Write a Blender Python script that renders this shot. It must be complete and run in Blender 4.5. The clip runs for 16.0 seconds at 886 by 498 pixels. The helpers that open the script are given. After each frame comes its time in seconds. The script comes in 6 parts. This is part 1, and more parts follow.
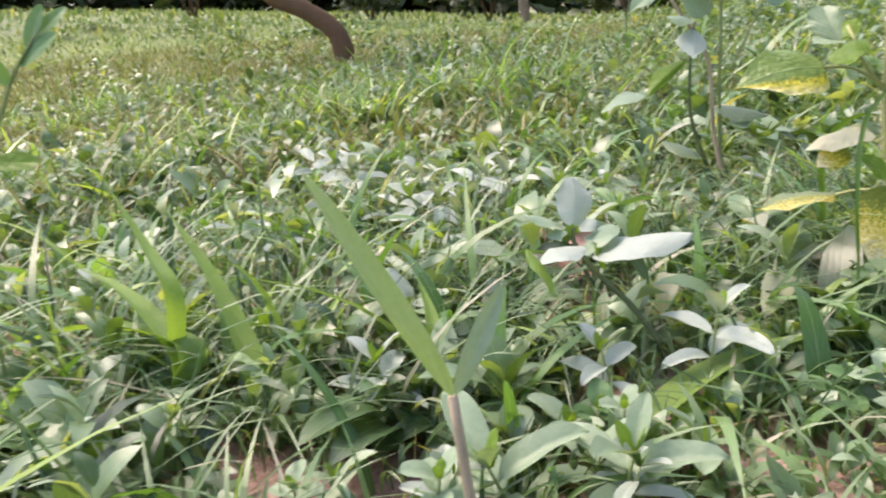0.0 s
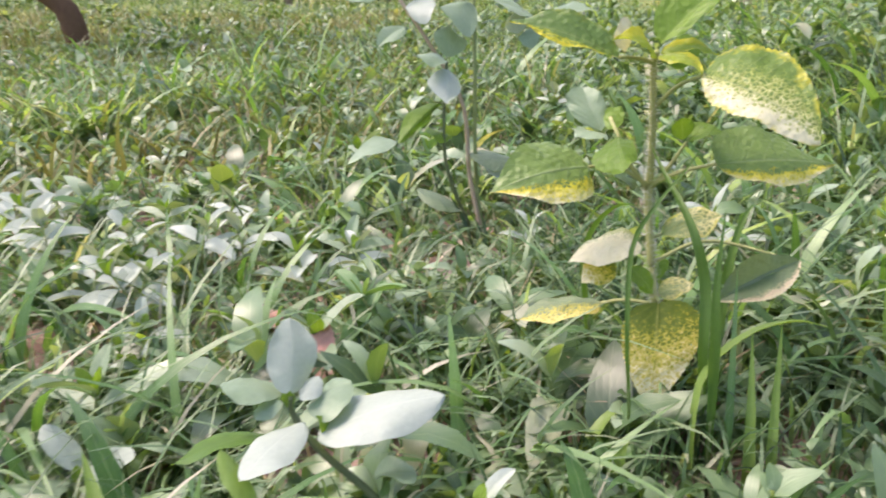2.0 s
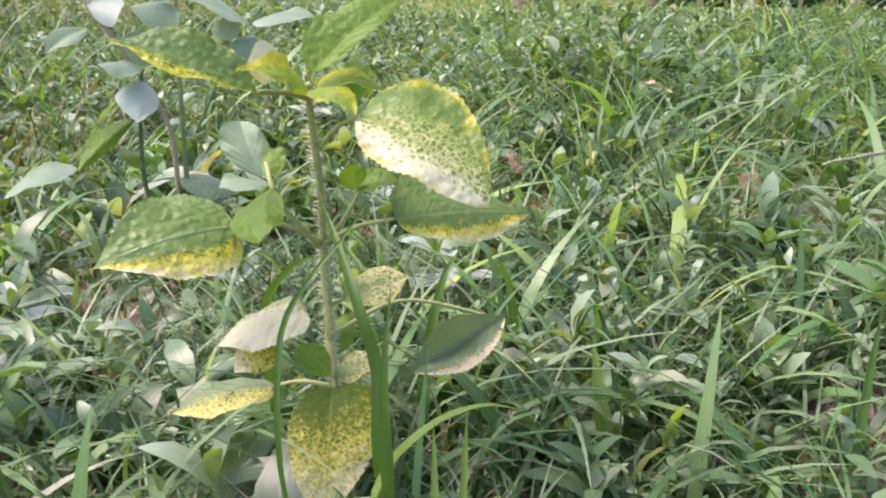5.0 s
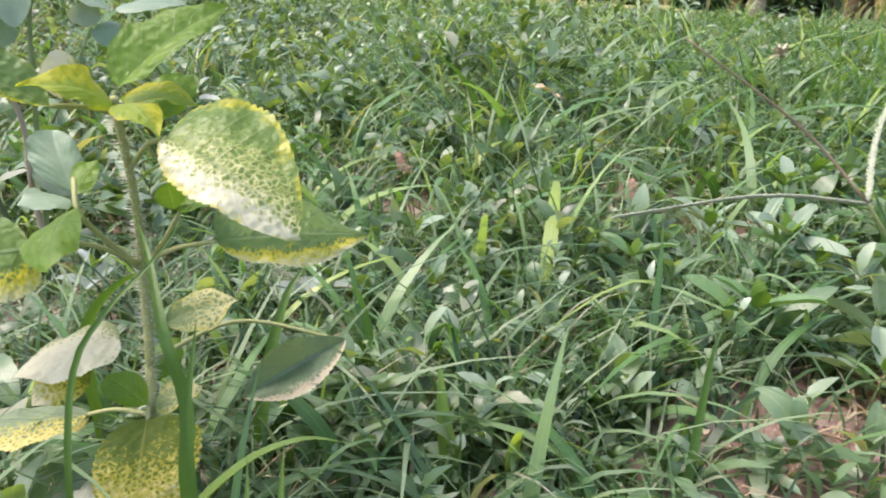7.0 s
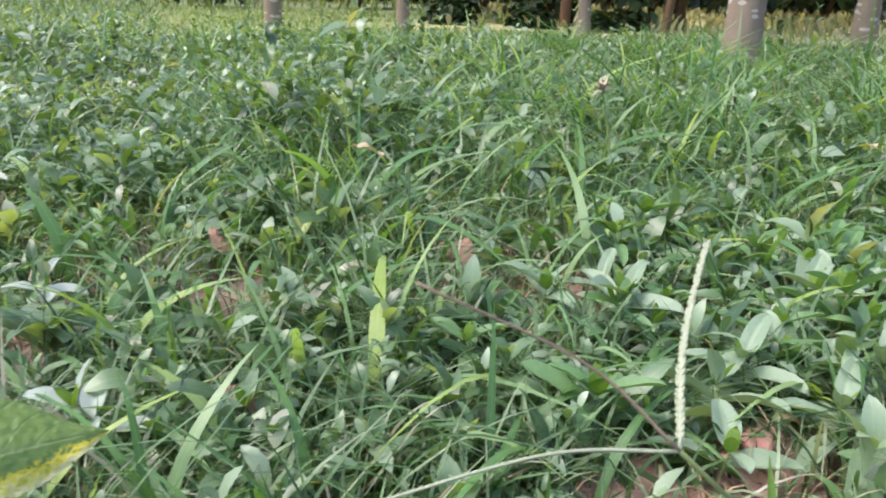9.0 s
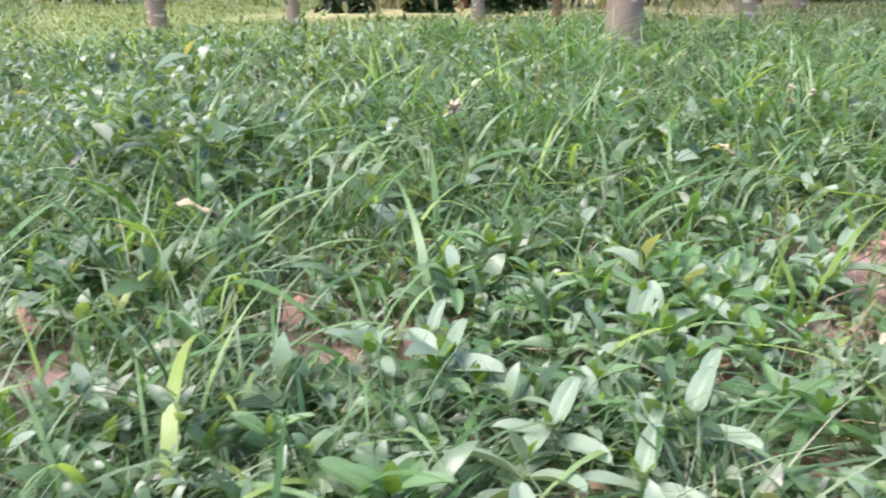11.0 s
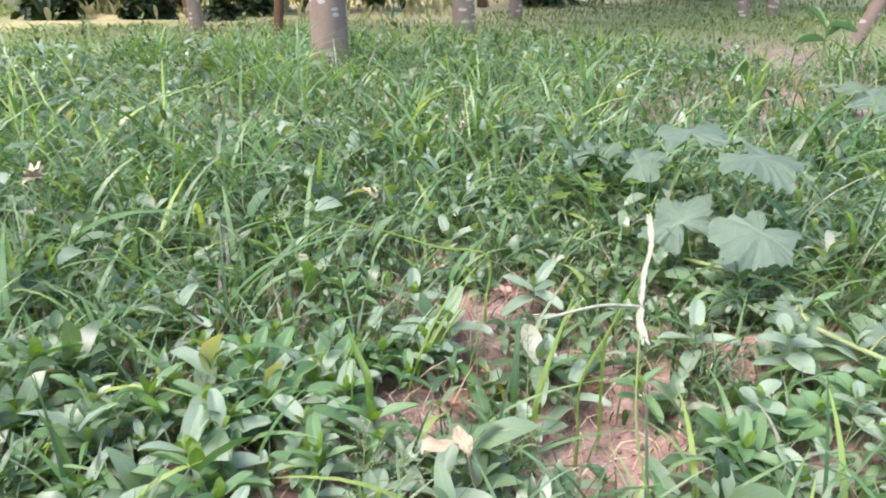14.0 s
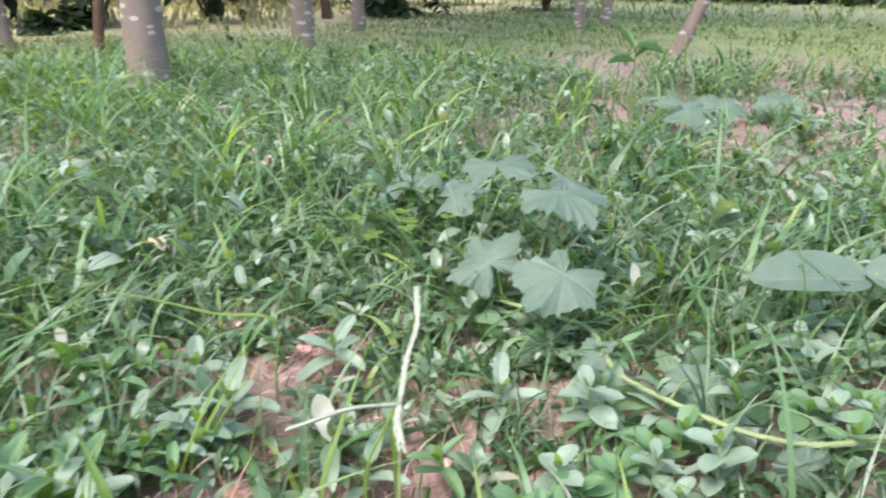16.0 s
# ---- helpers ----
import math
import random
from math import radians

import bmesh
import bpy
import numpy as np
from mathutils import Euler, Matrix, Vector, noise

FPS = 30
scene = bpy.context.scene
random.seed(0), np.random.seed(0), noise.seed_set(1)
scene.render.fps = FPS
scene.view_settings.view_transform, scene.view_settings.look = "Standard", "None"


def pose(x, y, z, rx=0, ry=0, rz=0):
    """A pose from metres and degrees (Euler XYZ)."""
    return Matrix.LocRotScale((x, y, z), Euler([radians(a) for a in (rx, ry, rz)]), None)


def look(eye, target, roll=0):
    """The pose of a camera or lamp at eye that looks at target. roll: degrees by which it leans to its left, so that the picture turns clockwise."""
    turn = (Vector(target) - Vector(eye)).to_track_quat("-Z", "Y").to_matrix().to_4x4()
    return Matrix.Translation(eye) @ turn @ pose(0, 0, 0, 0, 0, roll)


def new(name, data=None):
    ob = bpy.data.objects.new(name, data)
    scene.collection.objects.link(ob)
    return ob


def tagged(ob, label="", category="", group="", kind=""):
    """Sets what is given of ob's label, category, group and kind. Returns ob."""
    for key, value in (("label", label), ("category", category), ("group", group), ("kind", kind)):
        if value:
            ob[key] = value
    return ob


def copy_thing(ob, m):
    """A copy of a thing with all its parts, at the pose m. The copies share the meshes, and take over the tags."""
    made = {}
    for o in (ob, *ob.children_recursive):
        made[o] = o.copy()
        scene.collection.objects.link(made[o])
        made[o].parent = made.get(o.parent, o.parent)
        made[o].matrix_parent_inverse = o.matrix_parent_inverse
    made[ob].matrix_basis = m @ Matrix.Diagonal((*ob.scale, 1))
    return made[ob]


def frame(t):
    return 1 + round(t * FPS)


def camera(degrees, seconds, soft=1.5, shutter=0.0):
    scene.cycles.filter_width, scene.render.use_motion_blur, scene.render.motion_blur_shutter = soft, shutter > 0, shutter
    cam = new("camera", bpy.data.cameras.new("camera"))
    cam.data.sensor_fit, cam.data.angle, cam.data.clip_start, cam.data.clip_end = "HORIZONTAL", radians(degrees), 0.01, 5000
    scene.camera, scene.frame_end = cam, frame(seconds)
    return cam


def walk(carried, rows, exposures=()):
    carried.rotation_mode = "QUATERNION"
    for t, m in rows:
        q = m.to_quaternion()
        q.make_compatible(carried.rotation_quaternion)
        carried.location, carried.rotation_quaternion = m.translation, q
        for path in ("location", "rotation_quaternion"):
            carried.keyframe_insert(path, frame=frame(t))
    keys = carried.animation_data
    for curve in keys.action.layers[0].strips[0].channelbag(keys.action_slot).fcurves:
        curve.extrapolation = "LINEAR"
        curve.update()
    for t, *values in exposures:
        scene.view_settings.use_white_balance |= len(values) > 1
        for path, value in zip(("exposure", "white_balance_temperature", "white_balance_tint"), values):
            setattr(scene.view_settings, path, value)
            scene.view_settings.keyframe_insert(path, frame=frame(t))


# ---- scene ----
cam = camera(61.1, 16.0, soft=1.9, shutter=0.4)
PATH = [
    (0, (0.102, 0.162, 0.235), (0.103, 2.08, -0.332), -7.4),
    (0.5, (0.117, 0.189, 0.233), (0.296, 2.093, -0.352), -6.8),
    (1, (0.138, 0.244, 0.242), (0.501, 2.109, -0.384), -5.3),
    (1.5, (0.148, 0.272, 0.267), (0.606, 2.111, -0.373), -4.6),
    (2, (0.161, 0.298, 0.281), (0.744, 2.092, -0.385), -3.5),
    (2.5, (0.19, 0.316, 0.285), (0.915, 2.052, -0.395), -2.3),
    (3, (0.227, 0.334, 0.292), (1.03, 2.033, -0.393), -2.5),
    (3.5, (0.256, 0.348, 0.308), (1.139, 2.002, -0.388), -2.4),
    (4, (0.272, 0.362, 0.319), (1.221, 1.977, -0.384), -2.1),
    (4.2, (0.27, 0.359, 0.314), (1.232, 1.964, -0.391), -2.1),
    (6.3, (0.302, 0.346, 0.259), (1.482, 1.805, -0.431), 3.1),
    (6.5, (0.314, 0.344, 0.285), (1.497, 1.786, -0.437), 3.2),
    (7, (0.316, 0.341, 0.3), (1.532, 1.755, -0.422), 3.4),
    (7.5, (0.335, 0.335, 0.312), (1.605, 1.703, -0.406), 3.0),
    (8, (0.355, 0.343, 0.34), (1.659, 1.68, -0.375), 2.0),
    (8.5, (0.374, 0.364, 0.341), (1.772, 1.627, -0.328), 1.8),
    (8.7, (0.385, 0.375, 0.336), (1.835, 1.587, -0.316), 2.2),
    (10.8, (0.5, 0.333, 0.398), (2.052, 1.374, -0.315), -0.5),
    (11, (0.512, 0.321, 0.406), (2.088, 1.328, -0.305), -0.8),
    (11.5, (0.557, 0.309, 0.426), (2.202, 1.189, -0.293), 0.6),
    (12, (0.597, 0.277, 0.44), (2.29, 1.062, -0.278), 0.4),
    (12.5, (0.655, 0.233, 0.455), (2.406, 0.89, -0.254), 0.4),
    (13, (0.693, 0.194, 0.455), (2.475, 0.756, -0.258), 0.4),
    (13.5, (0.712, 0.173, 0.455), (2.505, 0.691, -0.263), 0.2),
    (14, (0.73, 0.163, 0.462), (2.536, 0.639, -0.255), 0.3),
    (14.5, (0.75, 0.155, 0.483), (2.567, 0.594, -0.227), 0.1),
    (15, (0.767, 0.145, 0.491), (2.594, 0.546, -0.215), -0.1),
    (15.5, (0.807, 0.117, 0.49), (2.657, 0.409, -0.211), 0.2),
    (16, (0.85, 0.087, 0.487), (2.72, 0.22, -0.208), 0.7),
]
walk(cam, [(t, look(eye, target, roll)) for t, eye, target, roll in PATH], exposures=[(0.0, 1.53, 7200, 19), (1.0, 1.52, 7150, 20), (3.5, 1.47, 6850, 21), (7.0, 1.42, 6650, 17), (8.5, 1.33, 6400, 13), (11.0, 1.63, 6250, 21), (13.5, 1.64, 6270, 22), (16.0, 1.55, 6050, 20)])

# ---- sky and sun ----
world = bpy.data.worlds.new("sky")
scene.world = world
world.use_nodes = True
wn = world.node_tree
sky = wn.nodes.new("ShaderNodeTexSky")
sky.sky_type, sky.sun_disc = "NISHITA", False
SUN_ELEV, SUN_TURN = radians(60), radians(-50)
sky.sun_elevation, sky.sun_rotation = SUN_ELEV, SUN_TURN
sky.air_density, sky.dust_density = 1.0, 2.5
wn.links.new(sky.outputs[0], wn.nodes["Background"].inputs[0])
wn.nodes["Background"].inputs[1].default_value = 0.135
sun_data = bpy.data.lights.new("sun", "SUN")
sun_data.energy, sun_data.angle, sun_data.color = 1.25, radians(30), (1.0, 0.93, 0.82)
sun = new("sun", sun_data)
sun_way = Vector((math.sin(SUN_TURN) * math.cos(SUN_ELEV), math.cos(SUN_TURN) * math.cos(SUN_ELEV), math.sin(SUN_ELEV)))
sun.matrix_world = look(sun_way * 30, (0, 0, 0))


# ---- materials ----
class Nodes:
    """Short hand for building a node material."""

    def __init__(self, name):
        self.material = bpy.data.materials.new(name)
        self.material.use_nodes = True
        self.tree = self.material.node_tree
        self.shader = self.tree.nodes["Principled BSDF"]
        self.out = self.tree.nodes["Material Output"]

    def add(self, kind, values=None, **settings):
        n = self.tree.nodes.new("ShaderNode" + kind)
        for key, value in settings.items():
            setattr(n, key, value)
        for key, value in (values or {}).items():
            if isinstance(value, bpy.types.NodeSocket):
                self.tree.links.new(value, n.inputs[key])
            else:
                n.inputs[key].default_value = value
        return n

    def math(self, op, a, b=0.0, c=0.0, clamp=False):
        return self.add("Math", {0: a, 1: b, 2: c}, operation=op, use_clamp=clamp).outputs[0]

    def noise(self, scale, detail=3.0, rough=0.55, where=None):
        values = {"Scale": scale, "Detail": detail, "Roughness": rough}
        if where is not None:
            values["Vector"] = where
        return self.add("TexNoise", values).outputs["Fac"]

    def ramp(self, fac, stops):
        n = self.add("ValToRGB", {0: fac})
        while len(n.color_ramp.elements) < len(stops):
            n.color_ramp.elements.new(0.5)
        for e, (p, c) in zip(n.color_ramp.elements, stops):
            e.position, e.color = p, (*c, 1)
        return n.outputs[0]

    def mix(self, fac, a, b, blend="MIX"):
        n = self.add("MixRGB", {0: fac}, blend_type=blend)
        for key, value in ((1, a), (2, b)):
            if isinstance(value, bpy.types.NodeSocket):
                self.tree.links.new(value, n.inputs[key])
            else:
                n.inputs[key].default_value = (*value, 1)
        return n.outputs[0]

    def where(self):
        return self.add("NewGeometry").outputs["Position"]

    def local(self):
        return self.add("TexCoord").outputs["Object"]

    def bump(self, height, strength, distance):
        n = self.add("Bump", {"Height": height, "Strength": strength, "Distance": distance})
        self.tree.links.new(n.outputs[0], self.shader.inputs["Normal"])
        return n.outputs[0]

    def finish(self, colour, rough=0.5, thin=0.0, spec=0.5, back=(1.1, 1.1, 0.35)):
        sh = self.shader
        self.tree.links.new(colour, sh.inputs["Base Color"])
        if isinstance(rough, bpy.types.NodeSocket):
            self.tree.links.new(rough, sh.inputs["Roughness"])
        else:
            sh.inputs["Roughness"].default_value = rough
        sh.inputs["Specular IOR Level"].default_value = spec
        if thin > 0:
            warm = self.mix(1.0, colour, back, "MULTIPLY")
            tr = self.add("BsdfTranslucent", {"Color": warm})
            mx = self.add("MixShader", {0: thin, 1: sh.outputs[0], 2: tr.outputs[0]})
            self.tree.links.new(mx.outputs[0], self.out.inputs[0])
        return self.material


def uv_parts(n):
    """Across (0 to 1) and along (0 to 1) of a leaf, the distance from its midrib and its vein lines."""
    sep = n.add("SeparateXYZ", {0: n.add("TexCoord").outputs["UV"]})
    across, along = sep.outputs[0], sep.outputs[1]
    m = n.math("ABSOLUTE", n.math("MULTIPLY_ADD", across, 2.0, -1.0))
    rib = n.math("SUBTRACT", 1.0, n.math("MULTIPLY", m, 16.0, clamp=True), clamp=True)
    lat = n.math("FRACT", n.math("MULTIPLY", n.math("SUBTRACT", along, n.math("MULTIPLY", m, 0.30)), 7.0))
    lat = n.math("SUBTRACT", 1.0, n.math("MULTIPLY", n.math("ABSOLUTE", n.math("SUBTRACT", lat, 0.5)), 14.0, clamp=True), clamp=True)
    vein = n.math("MAXIMUM", rib, n.math("MULTIPLY", lat, 0.38))
    return across, along, m, vein


def leaf_material(name, dark, light, vein_colour, stops=None, drive=(0.5, 0.5, 0.0, 0.6), bias=0.0, patch=0.9, speckle=120.0, rough=0.42, thin=0.3, spec=0.5, blister=0.45, rim=0.0, back=(1.1, 1.1, 0.35), web=-1.3):
    n = Nodes(name)
    across, along, m, vein = uv_parts(n)
    pos = n.local()
    coarse, fine = n.noise(55.0, 3.0, where=pos), n.noise(420.0, 3.0, where=pos)
    colour = n.mix(coarse, dark, light)
    colour = n.mix(n.math("MULTIPLY", fine, 0.35), colour, tuple(min(1, c * 1.5) for c in light))
    if stops:
        a, b, c, d = drive
        sp = n.noise(speckle, 4.0, 0.65, where=pos)
        fac = n.math("MULTIPLY_ADD", m, a, bias)
        fac = n.math("MULTIPLY_ADD", along, b, fac)
        fac = n.math("MULTIPLY_ADD", across, c, fac)
        fac = n.math("MULTIPLY_ADD", n.math("SUBTRACT", sp, 0.5), d, fac)
        fac = n.math("MULTIPLY_ADD", n.math("SUBTRACT", coarse, 0.5), d * patch, fac)
        bent = n.mix(0.004, pos, n.add("TexNoise", {"Scale": 260.0, "Vector": pos}).outputs["Color"], "ADD")
        net = n.add("TexVoronoi", {"Scale": 390.0, "Vector": bent}, feature="DISTANCE_TO_EDGE").outputs["Distance"]
        fac = n.math("MULTIPLY_ADD", n.math("SUBTRACT", n.math("MINIMUM", net, 0.34), 0.15), web, fac)
        ramp = n.add("ValToRGB", {0: fac})
        while len(ramp.color_ramp.elements) < len(stops):
            ramp.color_ramp.elements.new(0.5)
        for e, (p, c, alpha) in zip(ramp.color_ramp.elements, stops):
            e.position, e.color = p, (*c, alpha)
        colour = n.mix(ramp.outputs[1], colour, ramp.outputs[0])
    if rim:
        edge = n.math("MULTIPLY_ADD", n.math("SUBTRACT", n.noise(110.0, 4.0, 0.7, where=pos), 0.5), 1.5, m)
        edge = n.math("MULTIPLY", n.math("SUBTRACT", edge, 0.80), 4.0, clamp=True)
        colour = n.mix(n.math("MULTIPLY", edge, rim), colour, YELLOW)
    colour = n.mix(n.math("MULTIPLY", vein, 0.45), colour, vein_colour)
    cell = n.add("TexVoronoi", {"Scale": 300.0, "Vector": pos}, feature="SMOOTH_F1").outputs["Distance"]
    relief = n.math("SUBTRACT", n.math("MULTIPLY", vein, -0.35), cell)
    n.bump(relief, blister, 0.0020)
    gloss = n.math("MULTIPLY_ADD", fine, 0.25, rough - 0.1)
    return n.finish(colour, gloss, thin, spec=spec, back=back)


CREAM, YELLOW, OLIVE = (0.88, 0.80, 0.55), (0.74, 0.66, 0.06), (0.42, 0.42, 0.03)
LEAF_FRESH = leaf_material("leaf_fresh", (0.085, 0.185, 0.024), (0.25, 0.385, 0.068), (0.42, 0.54, 0.24), rough=0.42, thin=0.45, spec=0.45, blister=0.55)
LEAF_VARIEGATED = leaf_material("leaf_variegated", (0.085, 0.165, 0.030), (0.23, 0.34, 0.085), (0.34, 0.42, 0.22),
                                [(0.10, (0.42, 0.48, 0.10), 0.0), (0.28, (0.60, 0.62, 0.18), 0.55), (0.46, (0.78, 0.76, 0.38), 0.9), (0.66, (0.90, 0.85, 0.62), 1.0)],
                                (0.04, 0.38, -1.10, 0.55), 0.68, 0.40, 300.0, thin=0.40, rim=0.75, back=(1.1, 1.08, 0.75), web=-1.25, rough=0.36, blister=0.55)
LEAF_MARGIN = leaf_material("leaf_margin", (0.095, 0.175, 0.042), (0.25, 0.36, 0.11), (0.38, 0.46, 0.26),
                            [(0.56, (0.35, 0.40, 0.06), 0.0), (0.62, (0.66, 0.54, 0.05), 0.9), (0.70, YELLOW, 1.0), (0.98, CREAM, 1.0)],
                            (0.28, 0.06, 0.66, 0.42), -0.06, 0.4, 230.0, thin=0.32, back=(1.1, 1.05, 0.65), web=-0.5, rough=0.36, blister=0.65)
LEAF_MOTTLED = leaf_material("leaf_mottled", (0.085, 0.14, 0.015), (0.22, 0.27, 0.025), (0.60, 0.54, 0.12),
                             [(0.22, OLIVE, 0.0), (0.32, (0.62, 0.52, 0.05), 0.85), (0.50, (0.74, 0.62, 0.20), 1.0), (0.66, CREAM, 1.0)],
                             (0.05, 0.72, 0.0, 0.85), -0.02, 0.25, 420.0, rough=0.5, thin=0.35, blister=0.5, back=(1.1, 1.05, 0.65), web=-0.8)
LEAF_SPECKLED = leaf_material("leaf_speckled", (0.13, 0.19, 0.10), (0.26, 0.33, 0.19), (0.55, 0.55, 0.22),
                              [(0.50, OLIVE, 0.0), (0.58, (0.60, 0.52, 0.05), 0.9), (0.85, (0.78, 0.66, 0.25), 1.0)], (0.1, 0.0, 0.70, 0.5), 0.05, 0.2, 420.0, rough=0.5, thin=0.35)
LEAF_YELLOWED = leaf_material("leaf_yellowed", (0.20, 0.30, 0.035), (0.43, 0.52, 0.075), (0.55, 0.58, 0.22),
                              [(0.50, (0.34, 0.40, 0.04), 0.0), (0.58, (0.56, 0.55, 0.05), 0.8), (0.72, (0.58, 0.58, 0.06), 1.0)],
                              (0.16, 0.10, 0.56, 0.4), 0.08, 0.4, 300.0, thin=0.45, rim=0.5, web=-0.6, blister=0.55)
LEAF_TURNING = leaf_material("leaf_turning", (0.07, 0.145, 0.036), (0.19, 0.295, 0.085), (0.36, 0.44, 0.22),
                             [(0.48, (0.34, 0.40, 0.04), 0.0), (0.58, (0.52, 0.53, 0.05), 0.8), (0.72, YELLOW, 1.0)], (0.10, 0.12, 0.62, 0.4), -0.06, 0.4, 300.0, rough=0.38, thin=0.38, blister=0.65, rim=0.2, web=-0.6)
LEAF_PALE = leaf_material("leaf_pale", (0.60, 0.57, 0.36), (0.84, 0.77, 0.56), (0.74, 0.72, 0.55),
                          [(0.42, (0.6, 0.6, 0.4), 0.0), (0.58, (0.30, 0.36, 0.12), 0.8)], (0.25, -0.25, -0.35, 0.5), 0.55, 0.3, 420.0, thin=0.35, back=(1.1, 1.05, 0.75), web=0.7)
LEAF_DAPPLED = leaf_material("leaf_dappled", (0.15, 0.23, 0.09), (0.30, 0.38, 0.18), (0.5, 0.54, 0.3),
                             [(0.30, (0.5, 0.5, 0.2), 0.0), (0.44, (0.62, 0.58, 0.24), 0.8), (0.66, (0.82, 0.75, 0.42), 1.0)], (0.2, 0.45, 0.0, 0.5), 0.08, 0.3, 300.0, thin=0.4, rim=0.5)
LEAF_DULL = leaf_material("leaf_dull", (0.11, 0.17, 0.09), (0.22, 0.29, 0.17), (0.34, 0.40, 0.27),
                          [(0.62, (0.4, 0.4, 0.2), 0.0), (0.72, (0.72, 0.58, 0.42), 1.0), (0.9, CREAM, 1.0)], (0.35, 0.0, 0.52, 0.30), -0.03, 0.6, 150.0, web=-0.3)
LEAF_SILVER = leaf_material("leaf_silver", (0.155, 0.255, 0.14), (0.34, 0.43, 0.31), (0.36, 0.45, 0.33), rough=0.43, thin=0.25, spec=0.55, blister=0.14)
# whitish leaf whose base colour is raised to include reflected sky
LEAF_SHEEN_PALE = leaf_material("leaf_sheen_pale", (0.31, 0.37, 0.32), (0.46, 0.52, 0.46), (0.54, 0.60, 0.53), rough=0.46, thin=0.2, spec=0.5, blister=0.12)
LEAF_VINE = leaf_material("leaf_vine", (0.080, 0.140, 0.085), (0.175, 0.245, 0.165), (0.26, 0.33, 0.22), rough=0.55, thin=0.2, spec=0.4, blister=0.45)
LEAF_WEED = leaf_material("leaf_weed", (0.09, 0.20, 0.07), (0.20, 0.34, 0.15), (0.27, 0.39, 0.21), rough=0.45, thin=0.3, spec=0.5, blister=0.12)
LEAF_DRY = leaf_material("leaf_dry", (0.20, 0.105, 0.07), (0.38, 0.24, 0.17), (0.45, 0.27, 0.17), rough=0.7, thin=0.15, spec=0.25)
LEAF_PINK = leaf_material("leaf_pink", (0.45, 0.20, 0.17), (0.66, 0.38, 0.34), (0.55, 0.30, 0.26), rough=0.65, thin=0.15, spec=0.25)
LEAF_STRAW = leaf_material("leaf_straw", (0.40, 0.30, 0.18), (0.64, 0.52, 0.36), (0.6, 0.5, 0.32), rough=0.7, thin=0.2, spec=0.25)


def island_material(name, stops, rough, thin, spec, scale=35.0, broad=0.0, back=(1.1, 1.1, 0.35)):
    """For meadow growth: each blade or leaf has its own shade, and the stand changes over a hand's width."""
    n = Nodes(name)
    pick = n.add("NewGeometry").outputs["Random Per Island"]
    pos = n.where()
    colour = n.ramp(n.math("MULTIPLY_ADD", n.math("SUBTRACT", n.noise(6.0, 3.0, where=pos), 0.5), 0.22, pick), stops)
    across, along, m, vein = uv_parts(n)
    colour = n.mix(n.math("MULTIPLY", n.noise(scale * 8, 2.0, where=pos), 0.6), colour, n.mix(1.0, colour, (1.4, 1.3, 1.3), "MULTIPLY"))
    if broad:
        colour = n.mix(n.math("MULTIPLY", vein, broad), colour, n.mix(0.5, colour, (0.7, 0.8, 0.55)))
    ribs = n.math("SINE", n.math("MULTIPLY", across, 40.0))
    n.bump(n.math("ADD", n.math("MULTIPLY", ribs, 0.5), vein), 0.10, 0.0005)
    return n.finish(colour, rough, thin, spec=spec, back=back)


GRASS = island_material("grass", [(0.0, (0.022, 0.054, 0.020)), (0.3, (0.070, 0.145, 0.054)), (0.7, (0.160, 0.260, 0.125)), (0.92, (0.27, 0.355, 0.21)), (0.975, (0.33, 0.33, 0.24)), (1.0, (0.40, 0.39, 0.31))], 0.36, 0.32, 0.6, back=(1.6, 1.6, 0.48))
GRASS_WIDE = island_material("grass_wide", [(0.0, (0.050, 0.130, 0.036)), (0.5, (0.125, 0.26, 0.085)), (0.88, (0.25, 0.38, 0.18)), (0.93, (0.30, 0.43, 0.13)), (1.0, (0.36, 0.48, 0.12))], 0.36, 0.38, 0.7, broad=0.5, back=(1.6, 1.6, 0.45))
GRASS_FAR = island_material("grass_far", [(0.0, (0.10, 0.17, 0.052)), (0.45, (0.18, 0.265, 0.092)), (0.8, (0.28, 0.345, 0.145)), (1.0, (0.43, 0.41, 0.225))], 0.5, 0.35, 0.4, 5.0)
# pale leaf tones; the upper stops are brightened to stand for sky sheen
WEEDS = island_material("weeds", [(0.0, (0.032, 0.072, 0.028)), (0.36, (0.100, 0.185, 0.080)), (0.75, (0.195, 0.295, 0.165)), (0.96, (0.32, 0.42, 0.31)), (1.0, (0.36, 0.38, 0.28))], 0.36, 0.29, 0.85, broad=0.26, back=(1.9, 1.75, 0.32))
DRY = island_material("dry_meadow", [(0.0, (0.12, 0.12, 0.05)), (0.45, (0.22, 0.21, 0.09)), (0.8, (0.30, 0.31, 0.14)), (1.0, (0.44, 0.38, 0.24))], 0.65, 0.2, 0.25)
STRAW = island_material("straw", [(0.0, (0.30, 0.20, 0.12)), (0.5, (0.52, 0.40, 0.26)), (1.0, (0.72, 0.62, 0.46))], 0.7, 0.15, 0.2)
FIELD = island_material("field", [(0.0, (0.30, 0.30, 0.12)), (0.5, (0.46, 0.43, 0.21)), (1.0, (0.62, 0.56, 0.34))], 0.6, 0.3, 0.3, 5.0)
# foliage green taken near black, so the grove's shade sits in the colour
SHADED_BUSH = island_material("bush", [(0.0, (0.016, 0.032, 0.010)), (0.6, (0.034, 0.060, 0.020)), (1.0, (0.075, 0.11, 0.04))], 0.5, 0.2, 0.4, 5.0)
